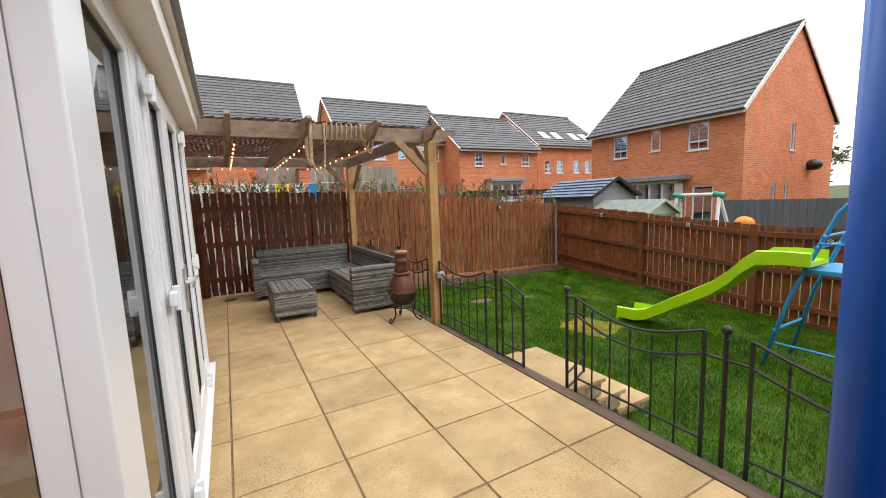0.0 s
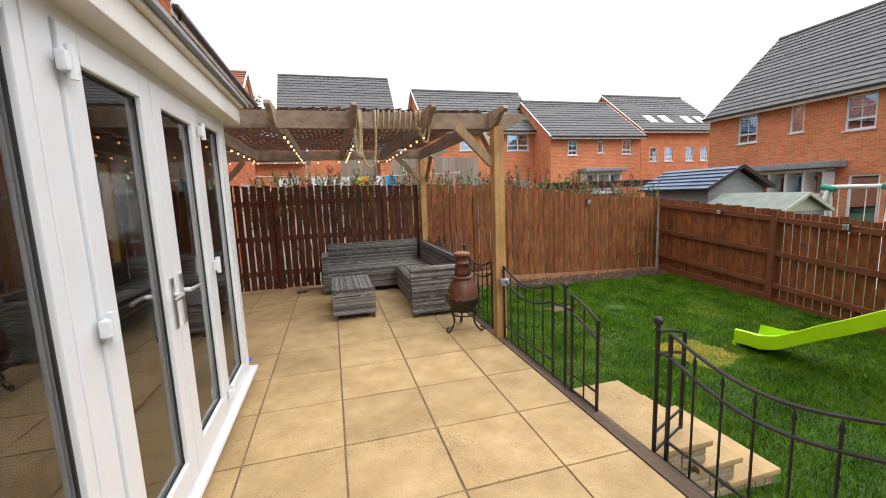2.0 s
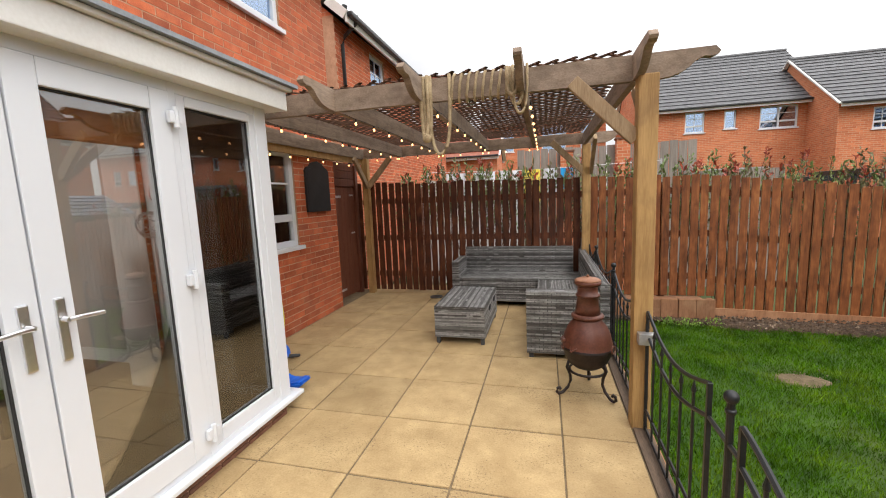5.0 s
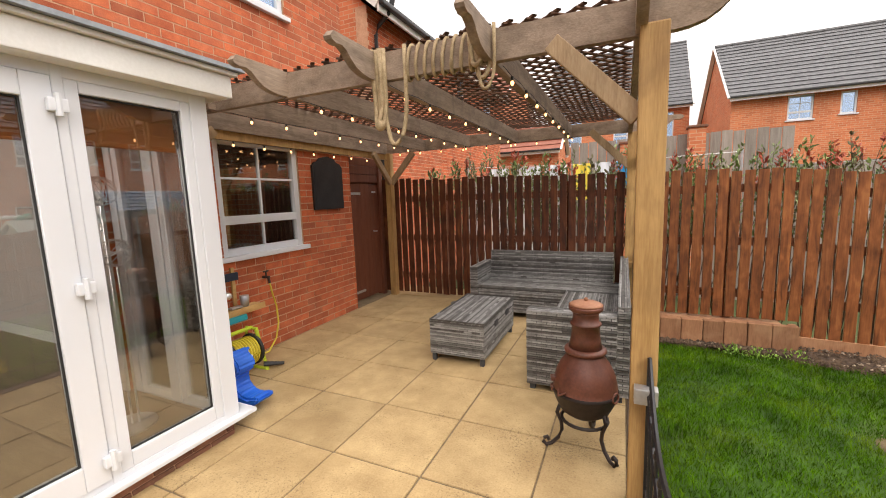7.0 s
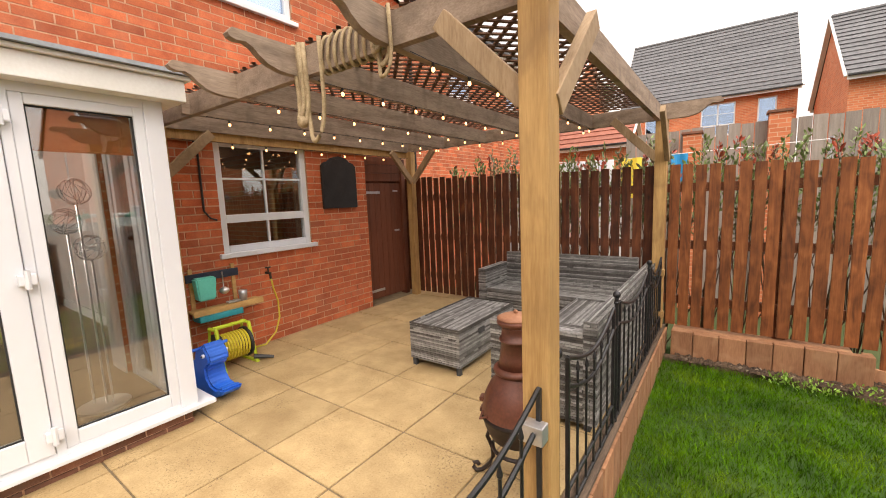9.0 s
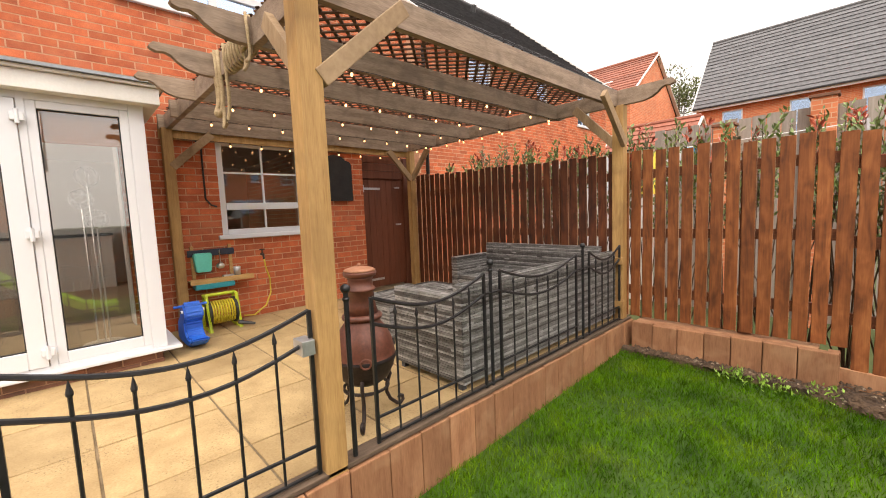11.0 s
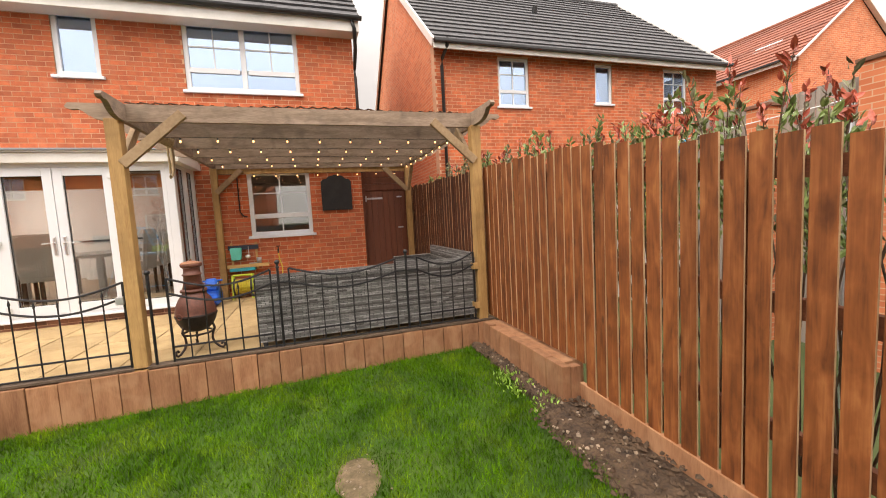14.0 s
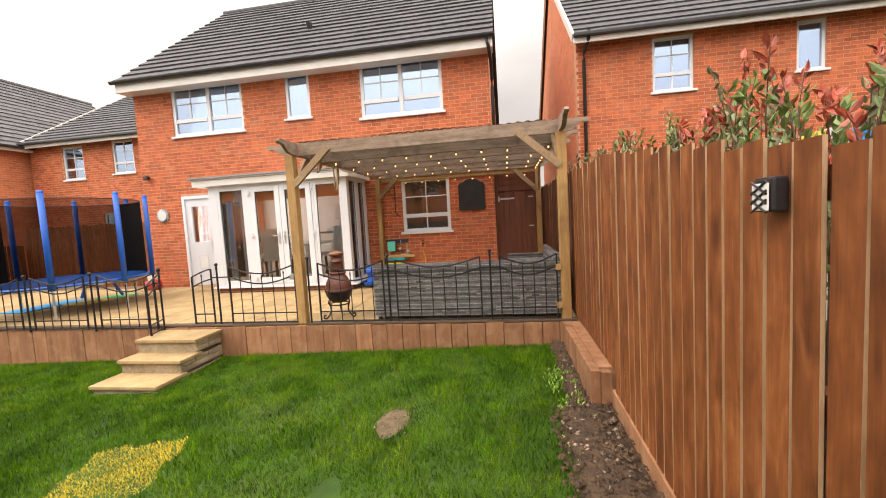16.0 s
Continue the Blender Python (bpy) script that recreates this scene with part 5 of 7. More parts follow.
def light_string(pts, count, label="string of warm bulbs hung under the pergola"):
    a, b = Vector(pts[0]), Vector(pts[1])
    root = thing("string_lights", a, label, "lights", "pergola string lights")
    wire = []
    rng_ = random.Random(int(a.x * 100))
    for i in range(count * 2 + 1):
        p = a.lerp(b, i / (count * 2))
        p.z -= 0.006 * abs(math.sin(math.pi * i / 2.0)) + rng_.uniform(0, 0.005)
        wire.append(p)
    part("wire", add_tube(bmesh.new(), wire, 0.0022, 5), M["rubber"], root)
    for i in range(count):
        p = wire[2 * i + 1]
        h = part("socket", add_rod(bmesh.new(), (p.x, p.y, p.z - 0.022), (p.x, p.y, p.z), 0.008, n=6), M["rubber"], root)
        ob = new("bulb", BULB)
        ob.parent = h
        ob.matrix_parent_inverse = world_of(h).inverted()
        ob.location = p


for x in (0.11, 0.77, 1.45, 2.12, 2.80):
    light_string([(x, PY0 + 0.15, 2.175 if x > 0.3 else 2.09), (x, PY1 - 0.08, 2.175 if x > 0.3 else 2.09)], 9)
light_string([(0.16, PY1 - 0.055, 2.19), (2.85, PY1 - 0.055, 2.19)], 8)

# ropes looped over the front beam
rope = thing("rope", (2.3, PY0 - 0.1, 2.1), "pale hemp rope wound round the pergola beam with loops hanging", "rope")


def loop(x0, x1, drop, r=0.011, y=PY0 + 0.045, top=2.34):
    n = 16
    pts = []
    for i in range(n + 1):
        a = math.pi * i / n
        pts.append((x0 + (x1 - x0) * (1 - math.cos(a)) / 2, y + 0.012 * math.sin(3 * a), top - drop * math.sin(a) ** 0.55))
    return add_tube(bmesh.new(), pts, r, 7)


for i in range(8):
    x = 2.30 + i * 0.052
    bm = bmesh.new()
    ring = [(x + 0.012 * math.sin(a), PY0 + 0.082 + 0.045 * math.cos(a), 2.25 + 0.090 * math.sin(a)) for a in [k * math.pi / 10 for k in range(21)]]
    part("coil", add_tube(bm, ring, 0.010, 7), M["rope"], rope, smooth=True)
part("hank", loop(2.10, 2.145, 0.42, 0.014), M["rope"], rope, smooth=True)
part("hank", loop(2.08, 2.13, 0.40, 0.013, PY0 + 0.03), M["rope"], rope, smooth=True)
part("swag", loop(2.13, 2.28, 0.52, 0.012), M["rope"], rope, smooth=True)
part("tail_loop", loop(2.68, 2.76, 0.24, 0.012), M["rope"], rope, smooth=True)
part("tail_loop", loop(2.66, 2.73, 0.18, 0.012, PY0 + 0.03), M["rope"], rope, smooth=True)
part("tail_loop", loop(2.70, 2.79, 0.30, 0.009, PY0 + 0.02), M["rope"], rope, smooth=True)
part("knot", add_ball(bmesh.new(), (2.115, PY0 + 0.03, 1.93), 0.032, 10, 7), M["rope"], rope, smooth=True)

# ---------------- side gate ----------------
gate = thing("side_gate", (-0.15, 6.7, 0), "dark brown boarded side gate with steel hinges, shut", "gate", kind="structure")
GX = -0.16
for k in range(7):
    y = 6.40 + k * 0.112
    part("board", span(GX, GX + 0.022, y, y + 0.109, 0.04, 1.735, 0.004), M["gate_wood"], gate)
part("gate_post", span(GX - 0.06, GX + 0.06, 6.333, 6.392, -0.02, 2.1, 0.005), M["gate_wood"], gate)
part("gate_post", span(GX - 0.06, GX + 0.06, 7.19, 7.27, -0.02, 2.1, 0.005), M["gate_wood"], gate)
for z in (1.76, 1.88, 2.0):
    part("over_panel", span(GX - 0.01, GX + 0.03, 6.394, 7.188, z, z + 0.115, 0.004), M["gate_wood"], gate)
part("back_board", span(GX - 0.022, GX - 0.004, 6.393, 7.189, 0.03, 2.12), M["gate_wood"], gate)
for z in (1.60, 0.16):
    bm = box((GX + 0.027, 6.55, z), (0.006, 0.36, 0.035), 0.001)
    add_box(bm, (GX + 0.03, 6.40, z), (0.012, 0.05, 0.11), 0.002)
    part("hinge", bm, M["galv"], gate, "galvanised strap hinge")
for z in (1.62, 1.02):
    part("bolt", box((GX + 0.03, 7.06, z), (0.016, 0.10, 0.025), 0.003), M["galv"], gate)

# ---------------- chalkboard ----------------
bb = thing("chalkboard", (0.02, 5.86, 1.4), "black arched chalkboard hung on the brick wall", "chalkboard")
out = [(5.59, 1.41), (6.13, 1.41), (6.13, 1.93), (6.09, 1.97), (6.03, 1.985), (5.98, 2.03), (5.86, 2.055), (5.74, 2.03), (5.69, 1.985), (5.63, 1.97), (5.59, 1.93)]
part("board", prism(out, "x", 0.008, 0.035), M["slate"], bb)
inner = [(5.86 + (u - 5.86) * 0.90, 1.72 + (v - 1.72) * 0.90) for u, v in out]
part("slate_face", prism(inner, "x", 0.036, 0.040), M["slate"], bb)

# ---------------- neighbouring houses ----------------
FACES = {"S": lambda x0, x1, y0, y1: (Plane((0, y0, 0), (1, 0, 0), (0, -1, 0)), x0, x1), "N": lambda x0, x1, y0, y1: (Plane((0, y1, 0), (1, 0, 0), (0, 1, 0)), x0, x1),
         "W": lambda x0, x1, y0, y1: (Plane((x0, 0, 0), (0, 1, 0), (-1, 0, 0)), y0, y1), "E": lambda x0, x1, y0, y1: (Plane((x1, 0, 0), (0, 1, 0), (1, 0, 0)), y0, y1)}


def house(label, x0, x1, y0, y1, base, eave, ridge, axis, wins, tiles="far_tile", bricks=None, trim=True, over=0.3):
    """A gabled brick house; axis: the way its ridge runs; wins: (face, u0, u1, z0, z1, bars)."""
    root = thing("house", ((x0 + x1) / 2, (y0 + y1) / 2, base), label, "house", "neighbouring houses")
    for f in "SNWE":
        pl_, a, b = FACES[f](x0, x1, y0, y1)
        if f in "WE":
            a, b = a + 0.25, b - 0.25
        if f in "SN" and bricks == "E":
            b -= 0.245
        ops = [w[1:5] for w in wins if w[0] == f]
        if f == bricks:
            brick_wall("wall", pl_, a - 0.25 if f in "WE" else a, b + 0.25 if f in "WE" else b, base, eave + 0.05, ops, 0.24, None, parent=root)
        else:
            put_mesh("wall", wall_mesh(a, b, base, eave + 0.05, ops, -0.25, 0.0, pl_.basis()), M["far_brick"], root)
        for w in wins:
            if w[0] != f:
                continue
            u0, u1, z0, z1 = w[1:5]
            wide = u1 - u0 > 0.9
            bars_ = [((u0 + u1) / 2 - 0.012, (u0 + u1) / 2 + 0.012, z0 + 0.05, z1 - 0.05)] if w[5] and not wide else []
            if w[5]:
                bars_ += [(u0 + 0.05, u1 - 0.05, z0 + (z1 - z0) * 0.66, z0 + (z1 - z0) * 0.66 + 0.02)]
            window(pl_, u0, u1, z0, z1, mullions=((u0 + u1) / 2,) if wide else (), transoms=(z0 + (z1 - z0) * 0.32,) if w[5] else (), bars=bars_, glass="glass_sky", parent=root, frame_w=0.06, inset=0.03)
        if (axis == "x" and f in "WE") or (axis == "y" and f in "SN"):
            gable("gable_wall", pl_, a - (0.25 if f in "WE" else 0), b + (0.25 if f in "WE" else (0.245 if bricks == "E" else 0)), eave + 0.05, ridge - 0.05, root, thick=0.24)
    if axis == "x":
        ym = (y0 + y1) / 2
        for ye in (y0 - over, y1 + over):
            tiled_slope("roof_slope", (x0 - 0.1, ye, eave), (x1 + 0.1, ye, eave), (x0 - 0.1, ym, ridge), (x1 + 0.1, ym, ridge), root, M[tiles])
        rg = ((x0 - 0.1, ym, ridge + 0.02), (x1 + 0.1, ym, ridge + 0.02))
        ends = [((x, y0 - over, eave - 0.02), (x, ym, ridge - 0.02), (x, y1 + over, eave - 0.02)) for x in (x0 - 0.1, x1 + 0.1)]
        fas = [((x0 - 0.1, y0 - over, eave - 0.05), (x1 + 0.1, y0 - over, eave - 0.05)), ((x0 - 0.1, y1 + over, eave - 0.05), (x1 + 0.1, y1 + over, eave - 0.05))]
    else:
        xm = (x0 + x1) / 2
        for xe in (x0 - over, x1 + over):
            tiled_slope("roof_slope", (xe, y0 - 0.1, eave), (xe, y1 + 0.1, eave), (xm, y0 - 0.1, ridge), (xm, y1 + 0.1, ridge), root, M[tiles])
        rg = ((xm, y0 - 0.1, ridge + 0.02), (xm, y1 + 0.1, ridge + 0.02))
        ends = [((x0 - over, y, eave - 0.02), (xm, y, ridge - 0.02), (x1 + over, y, eave - 0.02)) for y in (y0 - 0.1, y1 + 0.1)]
        fas = [((x0 - over, y0 - 0.1, eave - 0.05), (x0 - over, y1 + 0.1, eave - 0.05)), ((x1 + over, y0 - 0.1, eave - 0.05), (x1 + over, y1 + 0.1, eave - 0.05))]
    part("ridge", add_rod(bmesh.new(), rg[0], rg[1], 0.09, n=8), M[tiles], root)
    for p, q, r in ends:
        for a, b in ((p, q), (r, q)):
            bm = box((Vector(a) + Vector(b)) / 2, (0.05, 0.16, (Vector(b) - Vector(a)).length), 0.0, along(a, b) if axis == "y" else along(a, b) @ Matrix.Rotation(radians(90), 4, "Z"))
            part("verge_board", bm, M["fascia"], root)
    for a, b in fas:
        d = (Vector(b) - Vector(a)).length
        c = (Vector(a) + Vector(b)) / 2
        part("fascia_board", box(c, (d, 0.04, 0.18) if axis == "x" else (0.04, d, 0.18)), M["fascia"], root)
        part("gutter", box(c + Vector((0, (-0.07 if c.y < (y0 + y1) / 2 else 0.07) if axis == "x" else 0, 0.05)) + Vector(((0 if axis == "x" else (-0.07 if c.x < (x0 + x1) / 2 else 0.07)), 0, 0)), (d, 0.10, 0.08) if axis == "x" else (0.10, d, 0.08), 0.02), M["gutter"], root)
    return root


# the next house along the row
nh = house("red brick detached house with a dark tiled roof next door", -8.6, -0.8, 8.16, 16.4, -0.5, 4.82, 8.4, "y",
           [("E", 9.67, 10.46, 3.62, 4.72, True), ("E", 12.32, 12.84, 3.76, 4.72, False), ("E", 14.5, 15.3, 3.62, 4.72, True), ("E", 13.6, 15.2, 0.9, 2.1, True)], "roof_tile", bricks="E")
bm = bmesh.new()
add_tube(bm, [(-0.44, 8.36, 4.9), (-0.47, 8.36, 4.75), (-0.66, 8.30, 4.55), (-0.72, 8.30, 4.4), (-0.72, 8.30, 0.0)], 0.036, 10)
part("downpipe", bm, M["gutter"], nh, smooth=True)
bm = add_rod(bmesh.new(), (-2.3, 11.6, 6.55), (-2.25, 11.6, 6.72), 0.07, n=10)
part("roof_vent", bm, M["gutter"], nh)

# set-back house past the far side
lh = house("red brick house set back beside the trampoline corner", -11.5, -3.3, -9.6, -2.6, -0.5, 4.55, 7.4, "y",
           [("E", -6.30, -5.48, 3.38, 4.46, True), ("E", -8.28, -7.45, 3.30, 4.40, True), ("E", -6.9, -5.6, 0.9, 2.1, True)], "roof_tile", bricks="E")
house("red brick house with a grey roof at the corner", -9.0, -1.8, -17.5, -9.75, -0.5, 4.45, 7.9, "x", [("E", -12.6, -11.4, 3.2, 4.3, True)])

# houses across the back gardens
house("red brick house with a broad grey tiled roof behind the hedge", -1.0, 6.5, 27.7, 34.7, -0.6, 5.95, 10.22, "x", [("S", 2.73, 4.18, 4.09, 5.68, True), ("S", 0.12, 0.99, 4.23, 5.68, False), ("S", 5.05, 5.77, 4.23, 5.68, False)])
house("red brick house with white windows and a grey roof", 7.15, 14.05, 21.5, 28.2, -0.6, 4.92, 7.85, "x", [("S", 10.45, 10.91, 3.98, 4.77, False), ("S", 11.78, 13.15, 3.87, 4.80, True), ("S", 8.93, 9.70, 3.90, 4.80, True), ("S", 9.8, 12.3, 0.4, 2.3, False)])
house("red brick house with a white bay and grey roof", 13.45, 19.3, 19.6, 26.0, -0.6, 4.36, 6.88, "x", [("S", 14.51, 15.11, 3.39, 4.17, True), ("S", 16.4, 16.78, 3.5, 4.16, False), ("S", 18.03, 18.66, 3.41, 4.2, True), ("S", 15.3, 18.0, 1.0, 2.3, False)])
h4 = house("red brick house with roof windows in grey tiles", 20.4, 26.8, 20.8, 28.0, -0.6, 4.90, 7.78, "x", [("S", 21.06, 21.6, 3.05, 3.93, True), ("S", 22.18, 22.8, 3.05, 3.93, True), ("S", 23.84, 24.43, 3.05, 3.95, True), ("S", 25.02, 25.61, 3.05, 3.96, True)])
for x in (21.75, 22.92, 24.66, 25.76):
    sl = math.atan2(7.78 - 4.9, 3.9)
    bm = box((x, 21.60, 5.77), (0.62, 0.95, 0.06), 0.01, Matrix.Rotation(sl, 4, "X"))
    part("roof_window", bm, M["white_gloss"], h4)
tall = house("tall red brick house with a steep grey tiled roof", 18.9, 27.0, 7.68, 14.88, -0.9, 4.44, 8.2, "y",
             [("W", 12.73, 13.54, 3.18, 4.32, True), ("W", 11.04, 11.52, 3.33, 4.33, False), ("W", 8.97, 9.8, 3.15, 4.28, True), ("W", 10.4, 11.9, 0.2, 1.75, False), ("W", 8.72, 9.56, -0.3, 1.67, False), ("S", 22.7, 23.1, 3.0, 4.2, False), ("S", 21.3, 21.6, 0.9, 1.6, False), ("S", 22.4, 22.7, 0.9, 1.6, False)])
bm = add_ball(bmesh.new(), (24.6, 7.52, 2.4), 0.33, 14, 9, 0.75)
part("satellite_dish", bm, M["gutter"], tall)
for z in (0.25, 1.1, 1.95):
    part("bay_frame", box((18.6, 11.15, z - 0.08), (0.5, 2.5, 0.10), 0.01), M["upvc"], tall)
for y in (9.95, 10.55, 11.15, 11.75, 12.35):
    part("bay_frame", box((18.6, y, 1.02), (0.5, 0.10, 1.7), 0.01), M["upvc"], tall)
part("bay_roof", box((18.45, 11.1, 2.06), (0.9, 3.0, 0.22), 0.03), M["lead"], tall)
h3b = thing("bay_window", (16.6, 19.2, 1.0), "white bay window under a grey canopy across the gardens", "bay", "distant bay windows")
part("bay_frame", box((16.42, 19.3, 1.3), (2.35, 0.5, 0.12)), M["upvc"], h3b)
part("bay_frame", box((16.42, 19.3, 2.36), (2.35, 0.5, 0.14)), M["upvc"], h3b)
for x in (15.3, 16.05, 16.8, 17.54):
    part("bay_frame", box((x, 19.3, 1.84), (0.10, 0.5, 1.0)), M["upvc"], h3b)
part("canopy", box((16.42, 19.2, 2.54), (2.65, 0.8, 0.2), 0.03), M["lead"], h3b)
# red-roofed house beyond
rr = house("brick house with a red tiled roof and a roof window", -10.5, -2.3, 22.3, 28.7, -0.5, 6.1, 8.7, "x", [("E", 23.4, 24.1, 3.8, 4.8, False)], "red_tile")
part("roof_window", box((-4.2, 23.4, 7.08), (1.0, 1.1, 0.12), 0.01, Matrix.Rotation(math.atan2(2.6, 3.2), 4, "X")), M["white_gloss"], rr)
house("low outbuilding with a red tiled roof", -2.2, 0.8, 19.7, 21.9, -0.5, 3.3, 4.4, "x", [], "red_tile", None, False)

house("red brick house facing the garden from beyond the climbing frame", 21.0, 29.0, -5.2, 2.6, -0.9, 4.5, 8.0, "y", [("W", -4.0, -2.8, 3.2, 4.3, True), ("W", 0.4, 1.6, 3.2, 4.3, True), ("W", -3.6, -1.6, 0.4, 2.1, True)])
house("red brick house with a grey roof further along the row", 21.5, 29.0, -15.5, -7.5, -0.9, 4.5, 8.0, "y", [("W", -14.0, -12.8, 3.2, 4.3, True), ("W", -10.2, -9.0, 3.2, 4.3, True)])

# ---------------- sheds, fences and swing in the next garden ----------------
shed = thing("shed", (12.2, 9.3, -0.6), "grey timber shed under blue-grey shingles", "shed", "garden sheds")
part("wall", span(11.25, 13.15, 8.2, 10.35, -0.95, 1.40), M["shed_wall"], shed)
for xe in (11.05, 13.35):
    tiled_slope("roof_slope", (xe, 8.05, 1.40), (xe, 10.48, 1.40), (12.2, 8.05, 1.98), (12.2, 10.48, 1.98), shed, M["tarp_blue"], 0.2, tile=0.40)
part("gable", prism([(11.25, 1.40), (13.15, 1.40), (12.2, 1.90)], "y", 8.2, 8.4), M["shed_wall"], shed)
for xe in (11.05, 13.35):
    a, b = Vector((xe, 8.03, 1.40)), Vector((12.2, 8.03, 1.98))
    part("verge_board", box((a + b) / 2, (0.10, 0.03, (b - a).length), 0.004, Matrix.Rotation(math.atan2(b.x - a.x, b.z - a.z), 4, "Y")), M["gutter"], shed, "black verge board")
for k in range(8):
    part("cladding_board", span(11.25, 13.15, 8.185, 8.2, 0.0 + 0.17 * k, 0.155 + 0.17 * k, 0.004), M["shed_wall"], shed)
shed2 = thing("shed", (11.5, 7.0, -0.6), "low grey-green shed with a felt roof", "shed", "garden sheds")
part("wall", span(10.86, 12.14, 6.15, 7.95, -0.95, 0.90), M["shed_wall"], shed2)
part("roof", prism([(10.74, 0.87), (11.5, 1.25), (12.26, 0.87), (12.26, 0.91), (11.5, 1.30), (10.74, 0.91)], "y", 6.05, 8.0), M["shed_roof"], shed2)
part("gable", prism([(10.86, 0.90), (12.14, 0.90), (11.5, 1.24)], "y", 6.14, 6.3), M["swing_sage"], shed2, "pale green gable")
for xe in (10.74, 12.26):
    a, b = Vector((xe, 6.04, 0.885)), Vector((11.5, 6.04, 1.27))
    part("verge_board", box((a + b) / 2, (0.07, 0.025, (b - a).length), 0.004, Matrix.Rotation(math.atan2(b.x - a.x, b.z - a.z), 4, "Y")), M["swing_sage"], shed2)
grey_fence = thing("fence_grey", (16.0, 4.0, -0.7), "dark grey painted fence across the next garden", "fence", kind="structure")
for k in range(60):
    y = 7.6 - k * 0.2
    part("fence_board", span(17.0, 17.03, y - 0.19, y, -0.9, 1.09 + 0.006 * (k % 3)), M["grey_render"], grey_fence)
swing = thing("swing_set", (14.2, 5.6, -0.7), "white and green garden swing frame", "swing")
for y in (6.0, 7.2):
    for s in (-1, 1):
        part("leg", add_rod(bmesh.new(), (14.0 + s * 0.75, y + (0.25 if y > 6.5 else -0.25), -0.9), (14.0, y, 1.32), 0.05, n=10), M["swing_white"], swing)
    part("corner", add_rod(bmesh.new(), (14.0, y - 0.15, 1.29), (14.0, y + 0.15, 1.36), 0.085, n=10), M["swing_green"], swing)
part("top_bar", add_rod(bmesh.new(), (14.0, 5.9, 1.35), (14.0, 7.3, 1.35), 0.05, n=10), M["swing_white"], swing)
for y in (6.2, 6.45, 6.75, 6.98):
    part("rope", add_rod(bmesh.new(), (14.0, y, 1.33), (14.0, y, -0.2), 0.012, n=6), M["swing_white"], swing)
ob_ = thing("toy_ride", (13.0, 4.6, 0.6), "orange plastic garden toy behind the fence", "toy")
part("body", add_ball(bmesh.new(), (12.0, 4.43, 0.68), 0.2, 14, 9, 0.8), M["orange_plastic"], ob_, smooth=True)
part("stand", add_rod(bmesh.new(), (12.0, 4.43, -0.9), (12.0, 4.43, 0.66), 0.06), M["orange_plastic"], ob_)
perg2 = thing("far_pergola", (11.5, 13.0, 0), "dark beam frame beyond the hedge", "pergola")
for y in (12.6, 13.8):
    part("beam", box((12.0, y, 1.62), (5.0, 0.12, 0.14), 0.01), M["gutter"], perg2)
for x in (9.8, 11.2, 12.6, 14.2):
    part("beam", box((x, 13.2, 1.74), (0.1, 1.9, 0.12), 0.01), M["gutter"], perg2)
for x in (9.8, 14.2):
    part("post", span(x - 0.06, x + 0.06, 12.54, 12.66, -0.95, 1.55), M["gutter"], perg2)
wf = thing("fence_weathered", (6.5, 12.0, 0), "silvery weathered boundary fence beyond the hedge, white boards added at its left end", "fence", kind="structure")
for k in range(44):
    x = -0.6 + k * 0.2
    # boards up to 13 are an added white backing that brightens the near fence's gaps
    part("fence_board", span(x, x + 0.185, 12.0, 12.02, -0.9, 2.64 + 0.012 * (k % 3) if 13 < k < 35 else 1.9), M["weathered" if k > 13 else "swing_white"], wf)

for x0_, x1_, zt_ in ((3.28, 3.58, 2.52), (4.58, 4.88, 2.74)):
    pier = thing("brick_pier", ((x0_ + x1_) / 2, 11.85, -0.9), "red brick pier between the weathered fence panels", "pier", "brick piers")
    part("shaft", span(x0_, x1_, 11.72, 11.99, -0.95, zt_), M["far_brick"], pier)
    part("coping", span(x0_ - 0.03, x1_ + 0.03, 11.69, 12.0, zt_ + 0.001, zt_ + 0.05, 0.008), M["plinth"], pier)
# washing and yellow clothes on a line
line_ = thing("washing_line", (2.5, 10.2, 1.5), "washing hung on a line in the next garden", "laundry")
part("cord", add_tube(bmesh.new(), [(0.2, 10.4, 2.12), (2.5, 10.35, 2.05), (5.2, 10.3, 2.1)], 0.006, 5), M["white_gloss"], line_)
for x in (0.2, 5.2):
    part("line_post", add_rod(bmesh.new(), (x, 10.35, -0.95), (x, 10.35, 2.14), 0.03), M["galv"], line_)
for x, w, mt, z in ((1.55, 0.5, "fabric_white", 1.5), (2.1, 0.42, "fabric_white", 1.45), (2.62, 0.34, "play_mat_y", 1.35), (3.0, 0.3, "fabric_white", 1.5), (3.35, 0.25, "play_mat", 1.6), (0.9, 0.45, "fabric_white", 1.5)):
    bm = bmesh.new()
    bmesh.ops.create_grid(bm, x_segments=8, y_segments=6, size=0.5, matrix=Matrix.Translation((x, 10.33, (2.06 + z) / 2)) @ Matrix.Rotation(radians(90), 4, "X") @ Matrix.Diagonal((w, 2.06 - z, 1, 1)))
    for v in bm.verts:
        v.co.y += 0.03 * math.sin(v.co.x * 25)
    bmesh.ops.solidify(bm, geom=bm.faces[:], thickness=0.006)
    part("garment", bm, M[mt], line_)

# ---------------- rattan corner sofa ----------------


